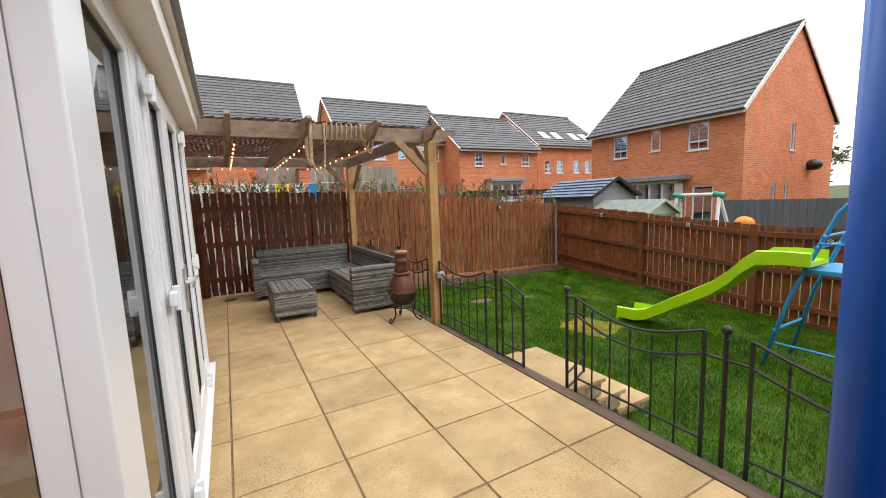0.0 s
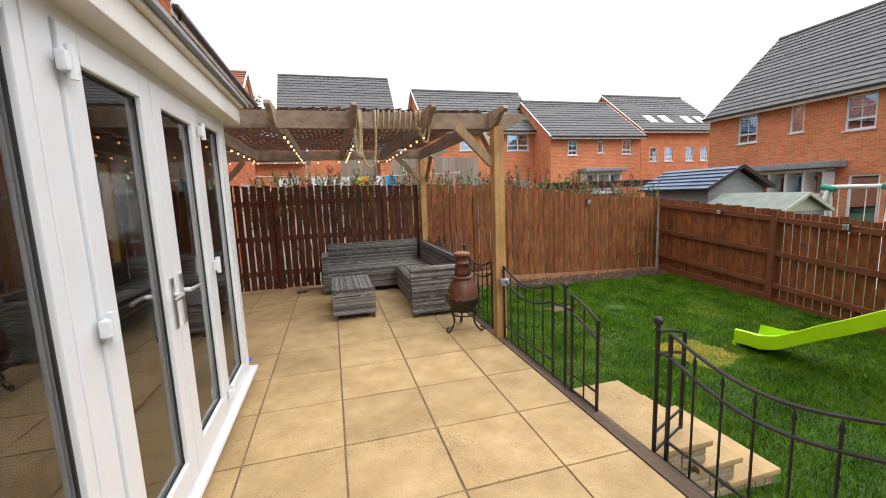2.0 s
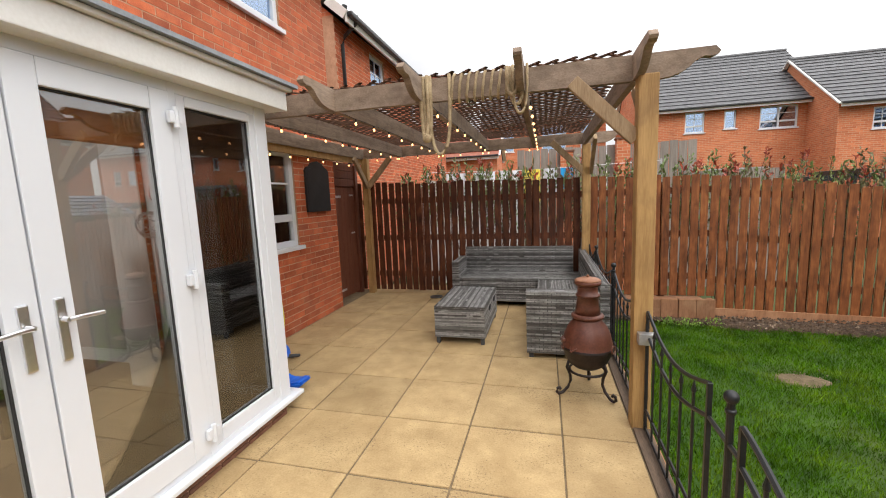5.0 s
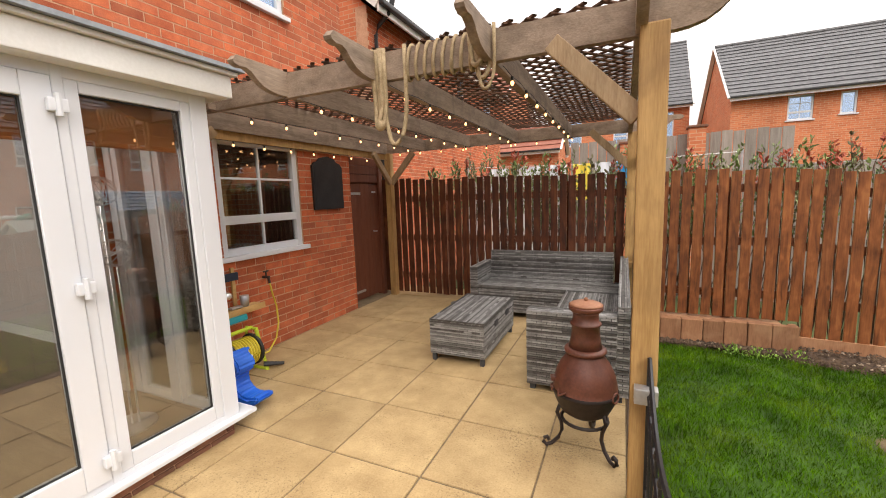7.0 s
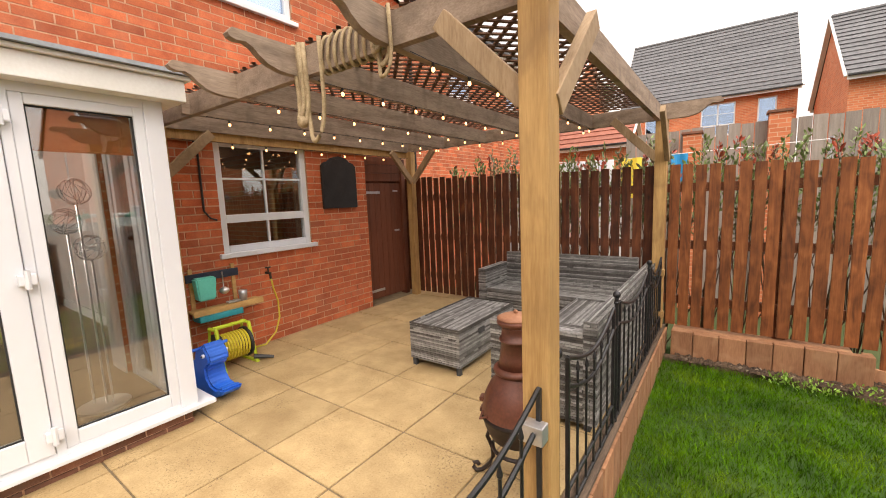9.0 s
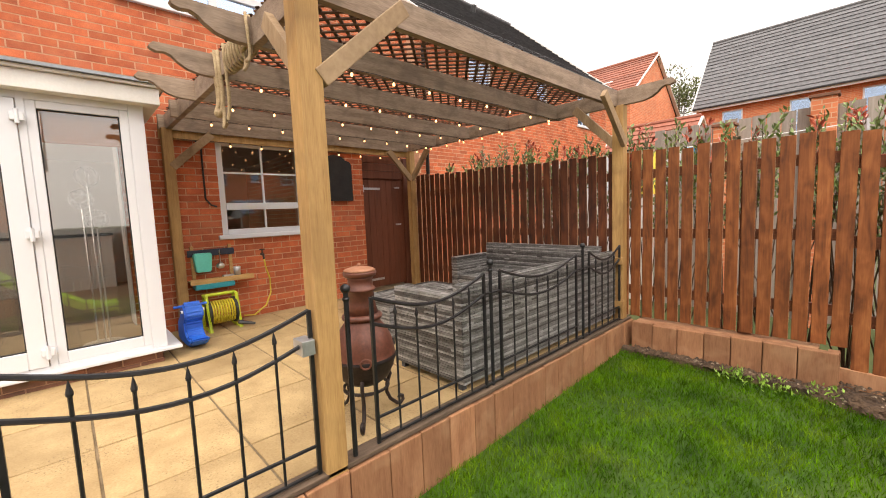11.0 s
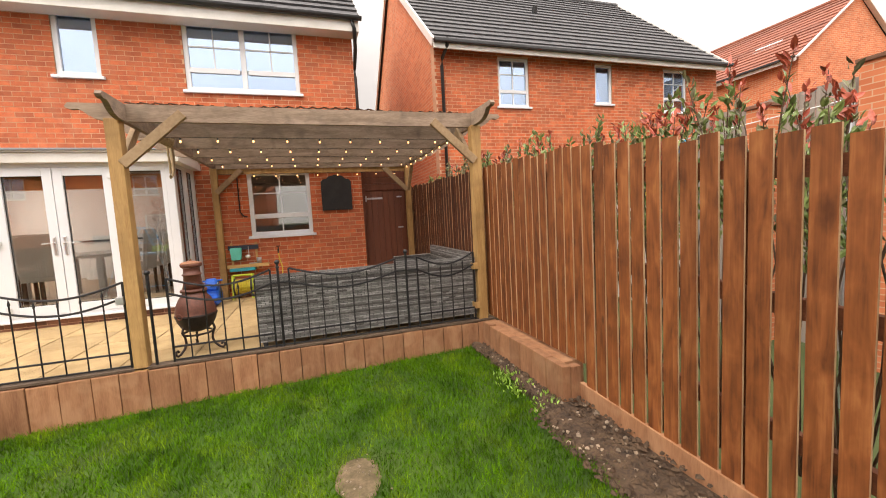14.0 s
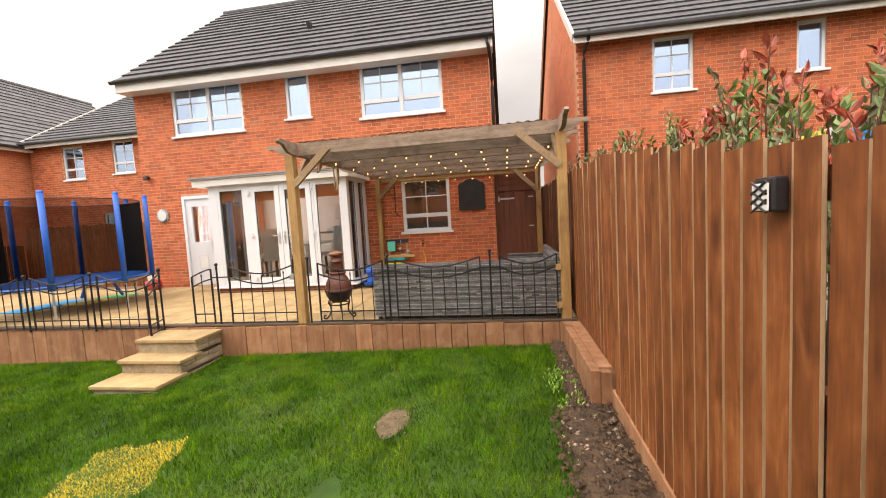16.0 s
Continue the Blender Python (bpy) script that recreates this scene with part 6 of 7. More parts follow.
def weave(name, x0, x1, y0, y1, z0, z1, parent, strand=0.017, seed=1, faces_="xyXYt"):
    """A wicker block: a dark core wrapped in flat horizontal strands, split into lengths."""
    core = part(name, span(x0 + 0.008, x1 - 0.008, y0 + 0.008, y1 - 0.008, z0, z1 - 0.008), M["rattan_core"], parent)
    rng_ = random.Random(seed)
    tones = ("rattan_light", "rattan_light", "rattan", "rattan", "rattan_dark")
    cells = {t: [] for t in tones}

    def band_tones(count):
        out = []
        while len(out) < count:
            t = rng_.choice([q for q in tones if not out or q != out[-1]])
            out += [t] * rng_.choice((1, 1, 2))
        return out

    n = max(2, int((z1 - z0) / strand))
    h = (z1 - z0) / n
    for i, tone in enumerate(band_tones(n)):
        z = z0 + (i + 0.5) * h
        for ax, lo, hi, fixed, sgn in (("x", x0, x1, y0, -1), ("x", x0, x1, y1, 1), ("y", y0, y1, x0, -1), ("y", y0, y1, x1, 1)):
            a = lo
            while a < hi - 0.001:
                b = min(hi, a + (0.075 if a > lo else (0.04 if i % 2 else 0.075)))
                d = rng_.uniform(0.003, 0.008)
                f = fixed - sgn * 0.006 + sgn * d * 0.5
                cells[tone if rng_.random() < 0.94 else rng_.choice(tones)].append((((a + b) / 2, f, z), (b - a - 0.005, 0.010, h * 0.74)) if ax == "x" else ((f, (a + b) / 2, z), (0.010, b - a - 0.005, h * 0.74)))
                a = b
    along_x = x1 - x0 > y1 - y0
    lo, hi, c0, c1 = (x0, x1, y0, y1) if along_x else (y0, y1, x0, x1)
    m = max(2, int((c1 - c0) / strand))
    w = (c1 - c0) / m
    for i, tone in enumerate(band_tones(m)):
        c = c0 + (i + 0.5) * w
        a = lo
        while a < hi - 0.001:
            b = min(hi, a + (0.075 if a > lo else (0.04 if i % 2 else 0.075)))
            z = z1 - 0.006 + rng_.uniform(0, 0.003)
            cells[tone if rng_.random() < 0.92 else rng_.choice(tones)].append((((a + b) / 2, c, z), (b - a - 0.002, w * 0.8, 0.010)) if along_x else ((c, (a + b) / 2, z), (w * 0.8, b - a - 0.002, 0.010)))
            a = b
    for t, boxes_ in cells.items():
        if boxes_:
            ob = put_mesh("weave", many_boxes("weave", boxes_), M[t], core)
            ob["kind"] = "stuff"
    return core


sofa = thing("corner_sofa", (2.7, 6.3, 0), "grey woven rattan corner sofa without cushions", "sofa")
SZ, ST = 0.38, 0.70
weave("seat", 1.72, 3.36, 6.56, 7.10, 0.07, SZ, sofa, seed=1)
weave("seat", 2.80, 3.36, 4.94, 6.55, 0.07, SZ, sofa, seed=2)
weave("backrest", 1.72, 3.28, 7.11, 7.17, 0.07, ST + 0.06, sofa, seed=3)
weave("backrest", 3.36, 3.44, 4.82, 7.17, 0.05, ST, sofa, seed=4)
weave("arm", 1.62, 1.715, 6.54, 7.17, 0.07, 0.62, sofa, seed=5)
weave("arm", 2.72, 3.355, 4.82, 4.935, 0.05, 0.64, sofa, seed=6)
for x, y in ((1.66, 6.58), (1.66, 7.12), (2.76, 4.86), (3.38, 4.86), (2.84, 6.5), (3.38, 7.1)):
    part("foot", span(x - 0.02, x + 0.02, y - 0.02, y + 0.02, 0.0, 0.07), M["rattan_core"], sofa)
table = thing("coffee_table", (2.05, 5.6, 0), "low grey rattan coffee table with footstools tucked under", "table")
weave("table_body", 1.76, 2.29, 5.07, 6.08, 0.07, 0.385, table, seed=7)
for x in (1.79, 2.26):
    for y in (5.10, 6.05):
        part("foot", span(x - 0.018, x + 0.018, y - 0.018, y + 0.018, 0.0, 0.07), M["rattan_core"], table)
for y in (5.42, 5.80):
    bm = bmesh.new()
    add_box(bm, (2.298, y, 0.31), (0.012, 0.10, 0.05), 0.004)
    part("hand_slot", bm, M["rattan_core"], table)

# ---------------- chiminea ----------------
CX, CY = 3.195, 4.23
chim = thing("chiminea", (CX, CY, 0), "rust-brown cast chiminea on a scrolled tripod stand", "chiminea")
body = [(r * 0.84, z) for r, z in [(0.05, 0.20), (0.11, 0.215), (0.165, 0.25), (0.20, 0.31), (0.215, 0.355), (0.222, 0.362), (0.222, 0.374), (0.215, 0.382), (0.212, 0.41), (0.195, 0.475), (0.165, 0.53), (0.125, 0.575), (0.118, 0.60)]]
part("bowl", lathe(body[:8], (CX, CY, 0), 40), M["soot"], chim, "sooty lower bowl", smooth=True)
part("belly", lathe(body[6:], (CX, CY, 0), 40), M["clay"], chim, smooth=True)
part("collar", lathe([(0.098, 0.592), (0.115, 0.598), (0.118, 0.611), (0.112, 0.622), (0.094, 0.628)], (CX, CY, 0), 32), M["clay"], chim, smooth=True)
part("chimney", lathe([(0.094, 0.626), (0.082, 0.68), (0.075, 0.755), (0.083, 0.760), (0.087, 0.768), (0.083, 0.776), (0.074, 0.780), (0.071, 0.825), (0.078, 0.840)], (CX, CY, 0), 32), M["clay"], chim, smooth=True)
part("rim", lathe([(0.078, 0.838), (0.092, 0.848), (0.096, 0.862), (0.094, 0.872), (0.084, 0.874)], (CX, CY, 0), 32), M["clay"], chim, smooth=True)
part("lid", lathe([(0.090, 0.873), (0.094, 0.880), (0.075, 0.890), (0.045, 0.898), (0.018, 0.902)], (CX, CY, 0), 32), M["clay_light"], chim, "terracotta-coloured domed lid", smooth=True)
part("knob", add_ball(bmesh.new(), (CX, CY, 0.909), 0.012, 10, 7), M["clay_light"], chim, smooth=True)
ring = [(CX + 0.13 * math.cos(k * math.pi / 10), CY + 0.13 * math.sin(k * math.pi / 10), 0.185) for k in range(21)]
part("stand_ring", add_tube(bmesh.new(), ring, 0.010, 6), M["soot"], chim)
for a in (200, 320, 80):
    a = radians(a)
    dx, dy = math.cos(a), math.sin(a)
    prof = [(0.17, 0.27), (0.19, 0.22), (0.16, 0.16), (0.155, 0.11), (0.18, 0.06), (0.23, 0.02), (0.265, 0.012), (0.285, 0.03), (0.28, 0.055), (0.26, 0.062), (0.248, 0.046)]
    part("leg", add_tube(bmesh.new(), [(CX + r * 0.84 * dx, CY + r * 0.84 * dy, z) for r, z in prof], 0.0115, 7), M["soot"], chim, smooth=True)
for a in (150, 330):
    a = radians(a)
    c = Vector((CX + 0.195 * math.cos(a), CY + 0.195 * math.sin(a), 0.385))
    t_ = Vector((-math.sin(a), math.cos(a), 0))
    part("handle_ring", add_tube(bmesh.new(), [c + t_ * 0.028 * math.cos(k * math.pi / 6) + Vector((0, 0, 0.028 * math.sin(k * math.pi / 6))) for k in range(13)], 0.0055, 6), M["clay"], chim)
da = radians(232)
dv, dt_ = Vector((math.cos(da), math.sin(da), 0)), Vector((-math.sin(da), math.cos(da), 0))
cdoor = Vector((CX, CY, 0.40)) + dv * 0.178
part("fire_door_latch", add_tube(bmesh.new(), [cdoor + dt_ * -0.03 + Vector((0, 0, 0.0)), cdoor + dv * 0.03 + Vector((0, 0, -0.02)), cdoor + dt_ * 0.03 + Vector((0, 0, 0.0))], 0.006, 6), M["clay"], chim)
da2 = radians(195)
hv, ht = Vector((math.cos(da2), math.sin(da2), 0)), Vector((-math.sin(da2), math.cos(da2), 0))
for z in (0.37, 0.43):
    part("door_hinge", box(Vector((CX, CY, z)) + hv * 0.180, (0.03, 0.05, 0.022), 0.004, Matrix.Rotation(da2, 4, "Z")), M["clay"], chim)

# ---------------- potting shelf, tap, hose reel, blue toy ----------------
shelf = thing("wall_shelf", (0.08, 4.3, 0.5), "small pine potting shelf with a dark tool rail on the bricks", "shelf")
part("tool_rail", span(0.03, 0.05, 3.98, 4.46, 0.80, 0.875, 0.003), M["navy"], shelf, "navy tool rail")
for y in (4.03, 4.42):
    part("support", span(0.008, 0.03, y - 0.018, y + 0.018, 0.44, 0.92, 0.003), M["shelf_wood"], shelf)
part("shelf_board", span(0.031, 0.17, 3.96, 4.62, 0.525, 0.543, 0.003), M["shelf_wood"], shelf)
part("front_lip", span(0.171, 0.188, 3.96, 4.62, 0.50, 0.556, 0.003), M["shelf_wood"], shelf)
pot = thing("hanging_pot", (0.11, 4.11, 0.62), "mint green plastic pot hanging from the tool rail", "pot")
bm = prism([(4.02, 0.84), (4.20, 0.84), (4.185, 0.63), (4.035, 0.63)], "x", 0.055, 0.155)
bmesh.ops.bevel(bm, geom=bm.edges[:], offset=0.012, segments=2, affect="EDGES")
part("bowl", bm, M["mint"], pot)
part("tray", span(0.05, 0.20, 4.0, 4.40, 0.44, 0.498, 0.01), M["teal"], tagged(thing("plastic_tray", (0.12, 4.2, 0.45), "teal plastic tray under the shelf", "tray")))
lad = thing("ladle", (0.07, 4.30, 0.70), "steel ladle and scoop hanging from the tool rail", "ladle")
part("bowl", add_ball(bmesh.new(), (0.09, 4.29, 0.68), 0.045, 14, 9, 0.8), M["chrome"], lad, smooth=True)
part("handle", add_rod(bmesh.new(), (0.06, 4.30, 0.70), (0.055, 4.30, 0.86), 0.006), M["chrome"], lad)
cup = thing("metal_cup", (0.10, 4.47, 0.545), "dull metal cup standing on the shelf", "cup")
part("cup_body", lathe([(0.035, 0.0), (0.038, 0.06), (0.042, 0.105), (0.036, 0.107)], (0.10, 4.46, 0.544), 20), M["galv"], cup, smooth=True)
tray2 = thing("trowel", (0.10, 4.36, 0.545), "garden hand trowel lying on the shelf", "trowel")
part("blade", box((0.10, 4.36, 0.557), (0.06, 0.12, 0.02), 0.008), M["galv"], tray2)
tap = thing("garden_tap", (0.03, 4.78, 0.75), "brass garden tap on the bricks with a yellow hose", "tap")
bm = add_rod(bmesh.new(), (0.006, 4.78, 0.76), (0.09, 4.78, 0.76), 0.014)
add_rod(bm, (0.08, 4.78, 0.76), (0.09, 4.78, 0.70), 0.013)
add_rod(bm, (0.05, 4.75, 0.82), (0.05, 4.81, 0.82), 0.008)
add_rod(bm, (0.05, 4.78, 0.77), (0.05, 4.78, 0.82), 0.008)
part("spout", bm, M["soot"], tap)
part("hose", add_tube(bmesh.new(), [(0.09, 4.78, 0.71), (0.10, 4.79, 0.60), (0.10, 4.83, 0.45), (0.12, 4.82, 0.28), (0.16, 4.74, 0.14), (0.22, 4.58, 0.06), (0.25, 4.45, 0.08)], 0.009, 7), M["yellow_hose"], tap, smooth=True)
reel = thing("hose_reel", (0.28, 4.22, 0), "lime green hose reel wound with yellow hose on the patio", "reel")
for y in (4.06, 4.36):
    part("side_frame", add_tube(bmesh.new(), [(0.14, y, 0.01), (0.18, y, 0.22), (0.22, y, 0.38), (0.34, y, 0.38), (0.38, y, 0.22), (0.44, y, 0.01), (0.14, y, 0.01)], 0.018, 7), M["lime_reel"], reel)
    part("disc", add_rod(bmesh.new(), (0.29, y - 0.012 + (0.02 if y < 4.2 else -0.02), 0.19), (0.29, y + 0.012 + (0.02 if y < 4.2 else -0.02), 0.19), 0.145, n=24), M["gutter"], reel)
part("grip", add_rod(bmesh.new(), (0.28, 4.06, 0.385), (0.28, 4.36, 0.385), 0.018), M["lime_reel"], reel)
for k in range(9):
    y = 4.10 + k * 0.027
    part("hose_turn", add_tube(bmesh.new(), [(0.29 + 0.12 * math.cos(a * math.pi / 8), y, 0.19 + 0.12 * math.sin(a * math.pi / 8)) for a in range(17)], 0.011, 6), M["yellow_hose"], reel)
part("nozzle", add_rod(bmesh.new(), (0.42, 4.34, 0.06), (0.52, 4.48, 0.03), 0.025, 0.015), M["gutter"], reel)
toy = thing("ride_on_toy", (0.68, 3.88, 0), "bright blue plastic rocking toy beside the bay", "toy")
side_ = [(0.44, 0.05), (0.52, 0.015), (0.86, 0.015), (0.98, 0.065), (1.03, 0.115), (0.99, 0.125), (0.90, 0.10), (0.82, 0.115), (0.775, 0.16), (0.765, 0.225), (0.80, 0.255), (0.845, 0.285), (0.85, 0.33), (0.82, 0.375), (0.785, 0.40), (0.77, 0.445), (0.745, 0.405), (0.68, 0.40), (0.63, 0.36), (0.60, 0.28), (0.53, 0.25), (0.47, 0.20), (0.45, 0.12)]
bm = prism(side_, "y", 3.76, 3.92)
bmesh.ops.bevel(bm, geom=bm.edges[:], offset=0.016, segments=2, affect="EDGES")
part("body", bm, M["blue_plastic"], toy)
for y in (3.752, 3.928):
    part("eye", add_ball(bmesh.new(), (0.785, y, 0.345), 0.016, 10, 7), M["white_gloss"], toy)
    part("pupil", add_ball(bmesh.new(), (0.789, y + (0.010 if y > 3.8 else -0.010), 0.345), 0.009, 8, 6), M["gutter"], toy)
part("handlebar", add_rod(bmesh.new(), (0.70, 3.70, 0.385), (0.70, 3.98, 0.385), 0.013), M["blue_plastic"], toy)
drain = thing("drain_cover", (1.25, 7.0, 0), "small dark drain cover set in the slabs", "drain")
part("grate", add_rod(bmesh.new(), (1.25, 6.98, -0.01), (1.25, 6.98, 0.008), 0.10, n=20), M["gutter"], drain)
cable = thing("wall_cable", (0.02, 4.25, 1.6), "dark cable and pipe running down beside the kitchen window", "cable")
part("conduit", add_tube(bmesh.new(), [(0.015, 4.22, 2.2), (0.015, 4.22, 1.45), (0.018, 4.27, 1.38), (0.015, 4.33, 1.36)], 0.010, 6), M["gutter"], cable)

# ---------------- trampoline corner ----------------
TX, TY, TR = 2.25, -1.375, 1.23
tramp = thing("trampoline", (TX, TY, 0), "blue padded trampoline with a dark safety net", "trampoline")
for k in range(8):
    a = radians(42.7 + 45 * k)
    px, py = TX + TR * math.cos(a), TY + TR * math.sin(a)
    part("pole_sleeve", add_rod(bmesh.new(), (px, py, 0.48), (px, py, 2.02), 0.042, n=14), M["blue_foam"], tramp, smooth=True)
    part("pole_cap", add_ball(bmesh.new(), (px, py, 2.02), 0.044, 12, 7), M["blue_foam"], tramp, smooth=True)
    part("leg", add_rod(bmesh.new(), (px, py, 0.0), (px, py, 0.50), 0.019, n=10), M["galv"], tramp)
n = 48
circ = [(TX + 1.15 * math.cos(k * 2 * math.pi / n), TY + 1.15 * math.sin(k * 2 * math.pi / n)) for k in range(n + 1)]
part("frame", add_tube(bmesh.new(), [(x, y, 0.50) for x, y in circ], 0.02, 7), M["galv"], tramp)
part("jumping_mat", lathe([(0.01, 0.505), (0.92, 0.505), (0.92, 0.512), (0.01, 0.512)], (TX, TY, 0), 40), M["rubber"], tramp)
part("edge_pad", lathe([(0.90, 0.52), (1.19, 0.52), (1.20, 0.535), (1.19, 0.552), (0.90, 0.548)], (TX, TY, 0), 48), M["blue_foam"], tramp)
bm = bmesh.new()
for k in range(n):
    (xa, ya), (xb, yb) = circ[k], circ[k + 1]
    q = [bm.verts.new(p) for p in ((xa, ya, 0.55), (xb, yb, 0.55), (xb, yb, 1.94), (xa, ya, 1.94))]
    bm.faces.new(q)
bmesh.ops.remove_doubles(bm, verts=bm.verts, dist=0.001)
part("safety_net", bm, M["net"], tramp, "dark see-through safety net")
part("net_cord", add_tube(bmesh.new(), [(x, y, 1.945) for x, y in circ], 0.008, 5), M["gutter"], tramp)
slide_small = thing("plastic_ladder", (1.6, -2.2, 0), "blue plastic ladder leaning by the trampoline", "ladder")
part("rail", add_tube(bmesh.new(), [(0.95, -1.75, 0.02), (1.0, -1.9, 0.3), (1.05, -1.95, 0.5)], 0.03, 7), M["blue_foam"], slide_small)
part("rail", add_tube(bmesh.new(), [(1.2, -2.5, 0.02), (1.2, -2.35, 0.3), (1.2, -2.2, 0.5)], 0.03, 7), M["blue_foam"], slide_small)
for i, (mt, x, y) in enumerate((("play_mat", 3.25, 0.85), ("play_mat", 2.65, 0.85), ("play_mat_y", 2.65, 1.45), ("play_mat_g", 2.05, 1.45))):
    mt_ob = thing("play_mat", (x, y, 0), "coloured foam play mat tile on the slabs", "mat", "foam play mats")
    part("tile", box((x - 1.0, y - 3.2, 0.009), (0.58, 0.58, 0.014), 0.004), M[mt], mt_ob)
ext = thing("red_toy_car", (0.3, -1.55, 0), "small red plastic toy by the house corner", "toy")
part("body", box((0.30, -1.62, 0.11), (0.24, 0.30, 0.22), 0.06), M["red_plastic"], ext, smooth=True)
part("cab", box((0.30, -1.62, 0.28), (0.16, 0.16, 0.14), 0.04), M["white_gloss"], ext)

# ---------------- climbing frame and slide ----------------
frame_ob = thing("climbing_frame", (7.0, 1.2, -0.5), "blue painted steel climbing frame with rungs", "climbing frame")
LG = lawn_z(6.9, 1.5)
for x0, x1 in ((6.62, 6.72), (7.35, 7.25)):
    part("leg", add_tube(bmesh.new(), [(x0, 1.76, LG), (x0 + (x1 - x0) * 0.5, 1.55, 0.30), (x1, 1.22, 1.22), (x1, 1.16, 1.30), (x1, 1.06, 1.30)], 0.022, 9), M["blue_frame"], frame_ob, smooth=True)
    part("leg", add_tube(bmesh.new(), [(x0, 0.15, LG - 0.05), (x1, 0.72, 1.0), (x1, 0.95, 1.30), (x1, 1.06, 1.30)], 0.022, 9), M["blue_frame"], frame_ob, smooth=True)
for y, z in ((1.66, -0.10), (1.35, 0.86), (1.30, 0.98), (0.40, 0.05)):
    part("rung", add_rod(bmesh.new(), (6.60, y, z), (7.36, y, z), 0.016, n=8), M["blue_frame"], frame_ob)
for z, k in ((-0.26, 0.06), (0.9, 0.75)):
    part("side_rail", add_rod(bmesh.new(), (6.66, 1.70 - k * 0.5, z), (6.66, 0.30 + k * 0.4, z), 0.015, n=8), M["blue_frame"], frame_ob)
part("platform", box((6.98, 1.14, 0.60), (0.66, 0.56, 0.05), 0.008), M["blue_frame"], frame_ob, "worn blue platform")
slide = thing("slide", (6.7, 2.5, -0.45), "lime green plastic garden slide on the lawn", "slide")
prof = [(1.36, 0.70), (1.60, 0.70), (1.85, 0.665), (1.98, 0.56), (2.12, 0.40), (2.30, 0.24), (2.55, 0.08), (2.80, -0.07), (3.0, -0.20), (3.18, -0.31), (3.35, -0.365), (3.55, -0.375), (3.66, -0.385)]
bm = bmesh.new()
rows_ = []
for y, z in prof:
    w = 0.23
    x = 6.78
    side_h = 0.12 if y > 1.7 else 0.10
    ring_ = [(x - w, z + side_h), (x - w + 0.03, z + side_h + 0.01), (x - w + 0.05, z + 0.01), (x + w - 0.05, z + 0.01), (x + w - 0.03, z + side_h + 0.01), (x + w, z + side_h), (x + w, z - 0.04), (x - w, z - 0.04)]
    rows_.append([bm.verts.new((a, y, b)) for a, b in ring_])
for a, b in zip(rows_, rows_[1:]):
    for k in range(8):
        bm.faces.new((a[k], a[(k + 1) % 8], b[(k + 1) % 8], b[k]))
bm.faces.new(rows_[0])
bm.faces.new(rows_[-1][::-1])
bmesh.ops.recalc_face_normals(bm, faces=bm.faces)
part("chute", bm, M["lime"], slide)
part("lip", box((6.78, 3.66, lawn_z(6.78, 3.66) + 0.03), (0.46, 0.06, 0.07), 0.02), M["lime"], slide)

# ---------------- inside the dining room ----------------
dt = thing("dining_table", (-0.6, 1.7, 0.14), "white dining table with square legs", "table")
part("tabletop", span(-1.35, 0.15, 1.15, 2.25, 0.84, 0.89, 0.006), M["white_gloss"], dt)
for x in (-1.28, 0.08):
    for y in (1.22, 2.18):
        part("leg", span(x - 0.04, x + 0.04, y - 0.04, y + 0.04, 0.14, 0.84, 0.004), M["white_gloss"], dt)


def chair(x, y, rz):
    root = thing("dining_chair", (0, 0, 0), "cream high-backed dining chair", "chair", "dining chairs")
    part("seat", span(-0.22, 0.22, -0.22, 0.22, 0.44, 0.52, 0.02), M["cream"], root)
    part("backrest", box((0, -0.22, 0.80), (0.44, 0.07, 0.62), 0.03, Matrix.Rotation(radians(6), 4, "X")), M["cream"], root)
    for a in (-0.19, 0.19):
        for b in (-0.19, 0.19):
            part("leg", span(a - 0.02, a + 0.02, b - 0.02, b + 0.02, 0.0, 0.44), M["stem"], root)
    root.matrix_basis = pose(x, y, 0.14, 0, 0, rz)
    return root


ch = chair(-0.2, 2.55, 180)
copy_thing(ch, pose(-0.9, 2.55, 0.14, 0, 0, 180))
copy_thing(ch, pose(-0.2, 0.90, 0.14, 0, 0, 0))
copy_thing(ch, pose(0.45, 1.7, 0.14, 0, 0, 90))
lampf = thing("floor_lamp", (0.55, 3.20, 0.14), "floor lamp of stacked wire balls on thin chrome stems", "lamp")
for i, (dx, dy, z) in enumerate(((0.02, 0.0, 1.62), (-0.06, -0.05, 1.43), (0.04, 0.03, 1.25))):
    bm = bmesh.new()
    r = 0.085
    rng_ = random.Random(i)
    for k in range(9):
        ax = Vector((rng_.uniform(-1, 1), rng_.uniform(-1, 1), rng_.uniform(-1, 1))).normalized()
        s = ax.orthogonal().normalized()
        w = ax.cross(s)
        add_tube(bm, [Vector((0.55 + dx, 3.20 + dy, z)) + r * (s * math.cos(q * math.pi / 8) + w * math.sin(q * math.pi / 8)) for q in range(17)], 0.003, 4)
    part("wire_ball", bm, M["chrome"], lampf)
    part("stem", add_rod(bmesh.new(), (0.55 + dx, 3.20 + dy, 0.16), (0.55 + dx, 3.20 + dy, z - r), 0.007), M["chrome"], lampf)
part("base", lathe([(0.15, 0.14), (0.15, 0.155), (0.03, 0.165)], (0.55, 3.19, 0), 28), M["chrome"], lampf)
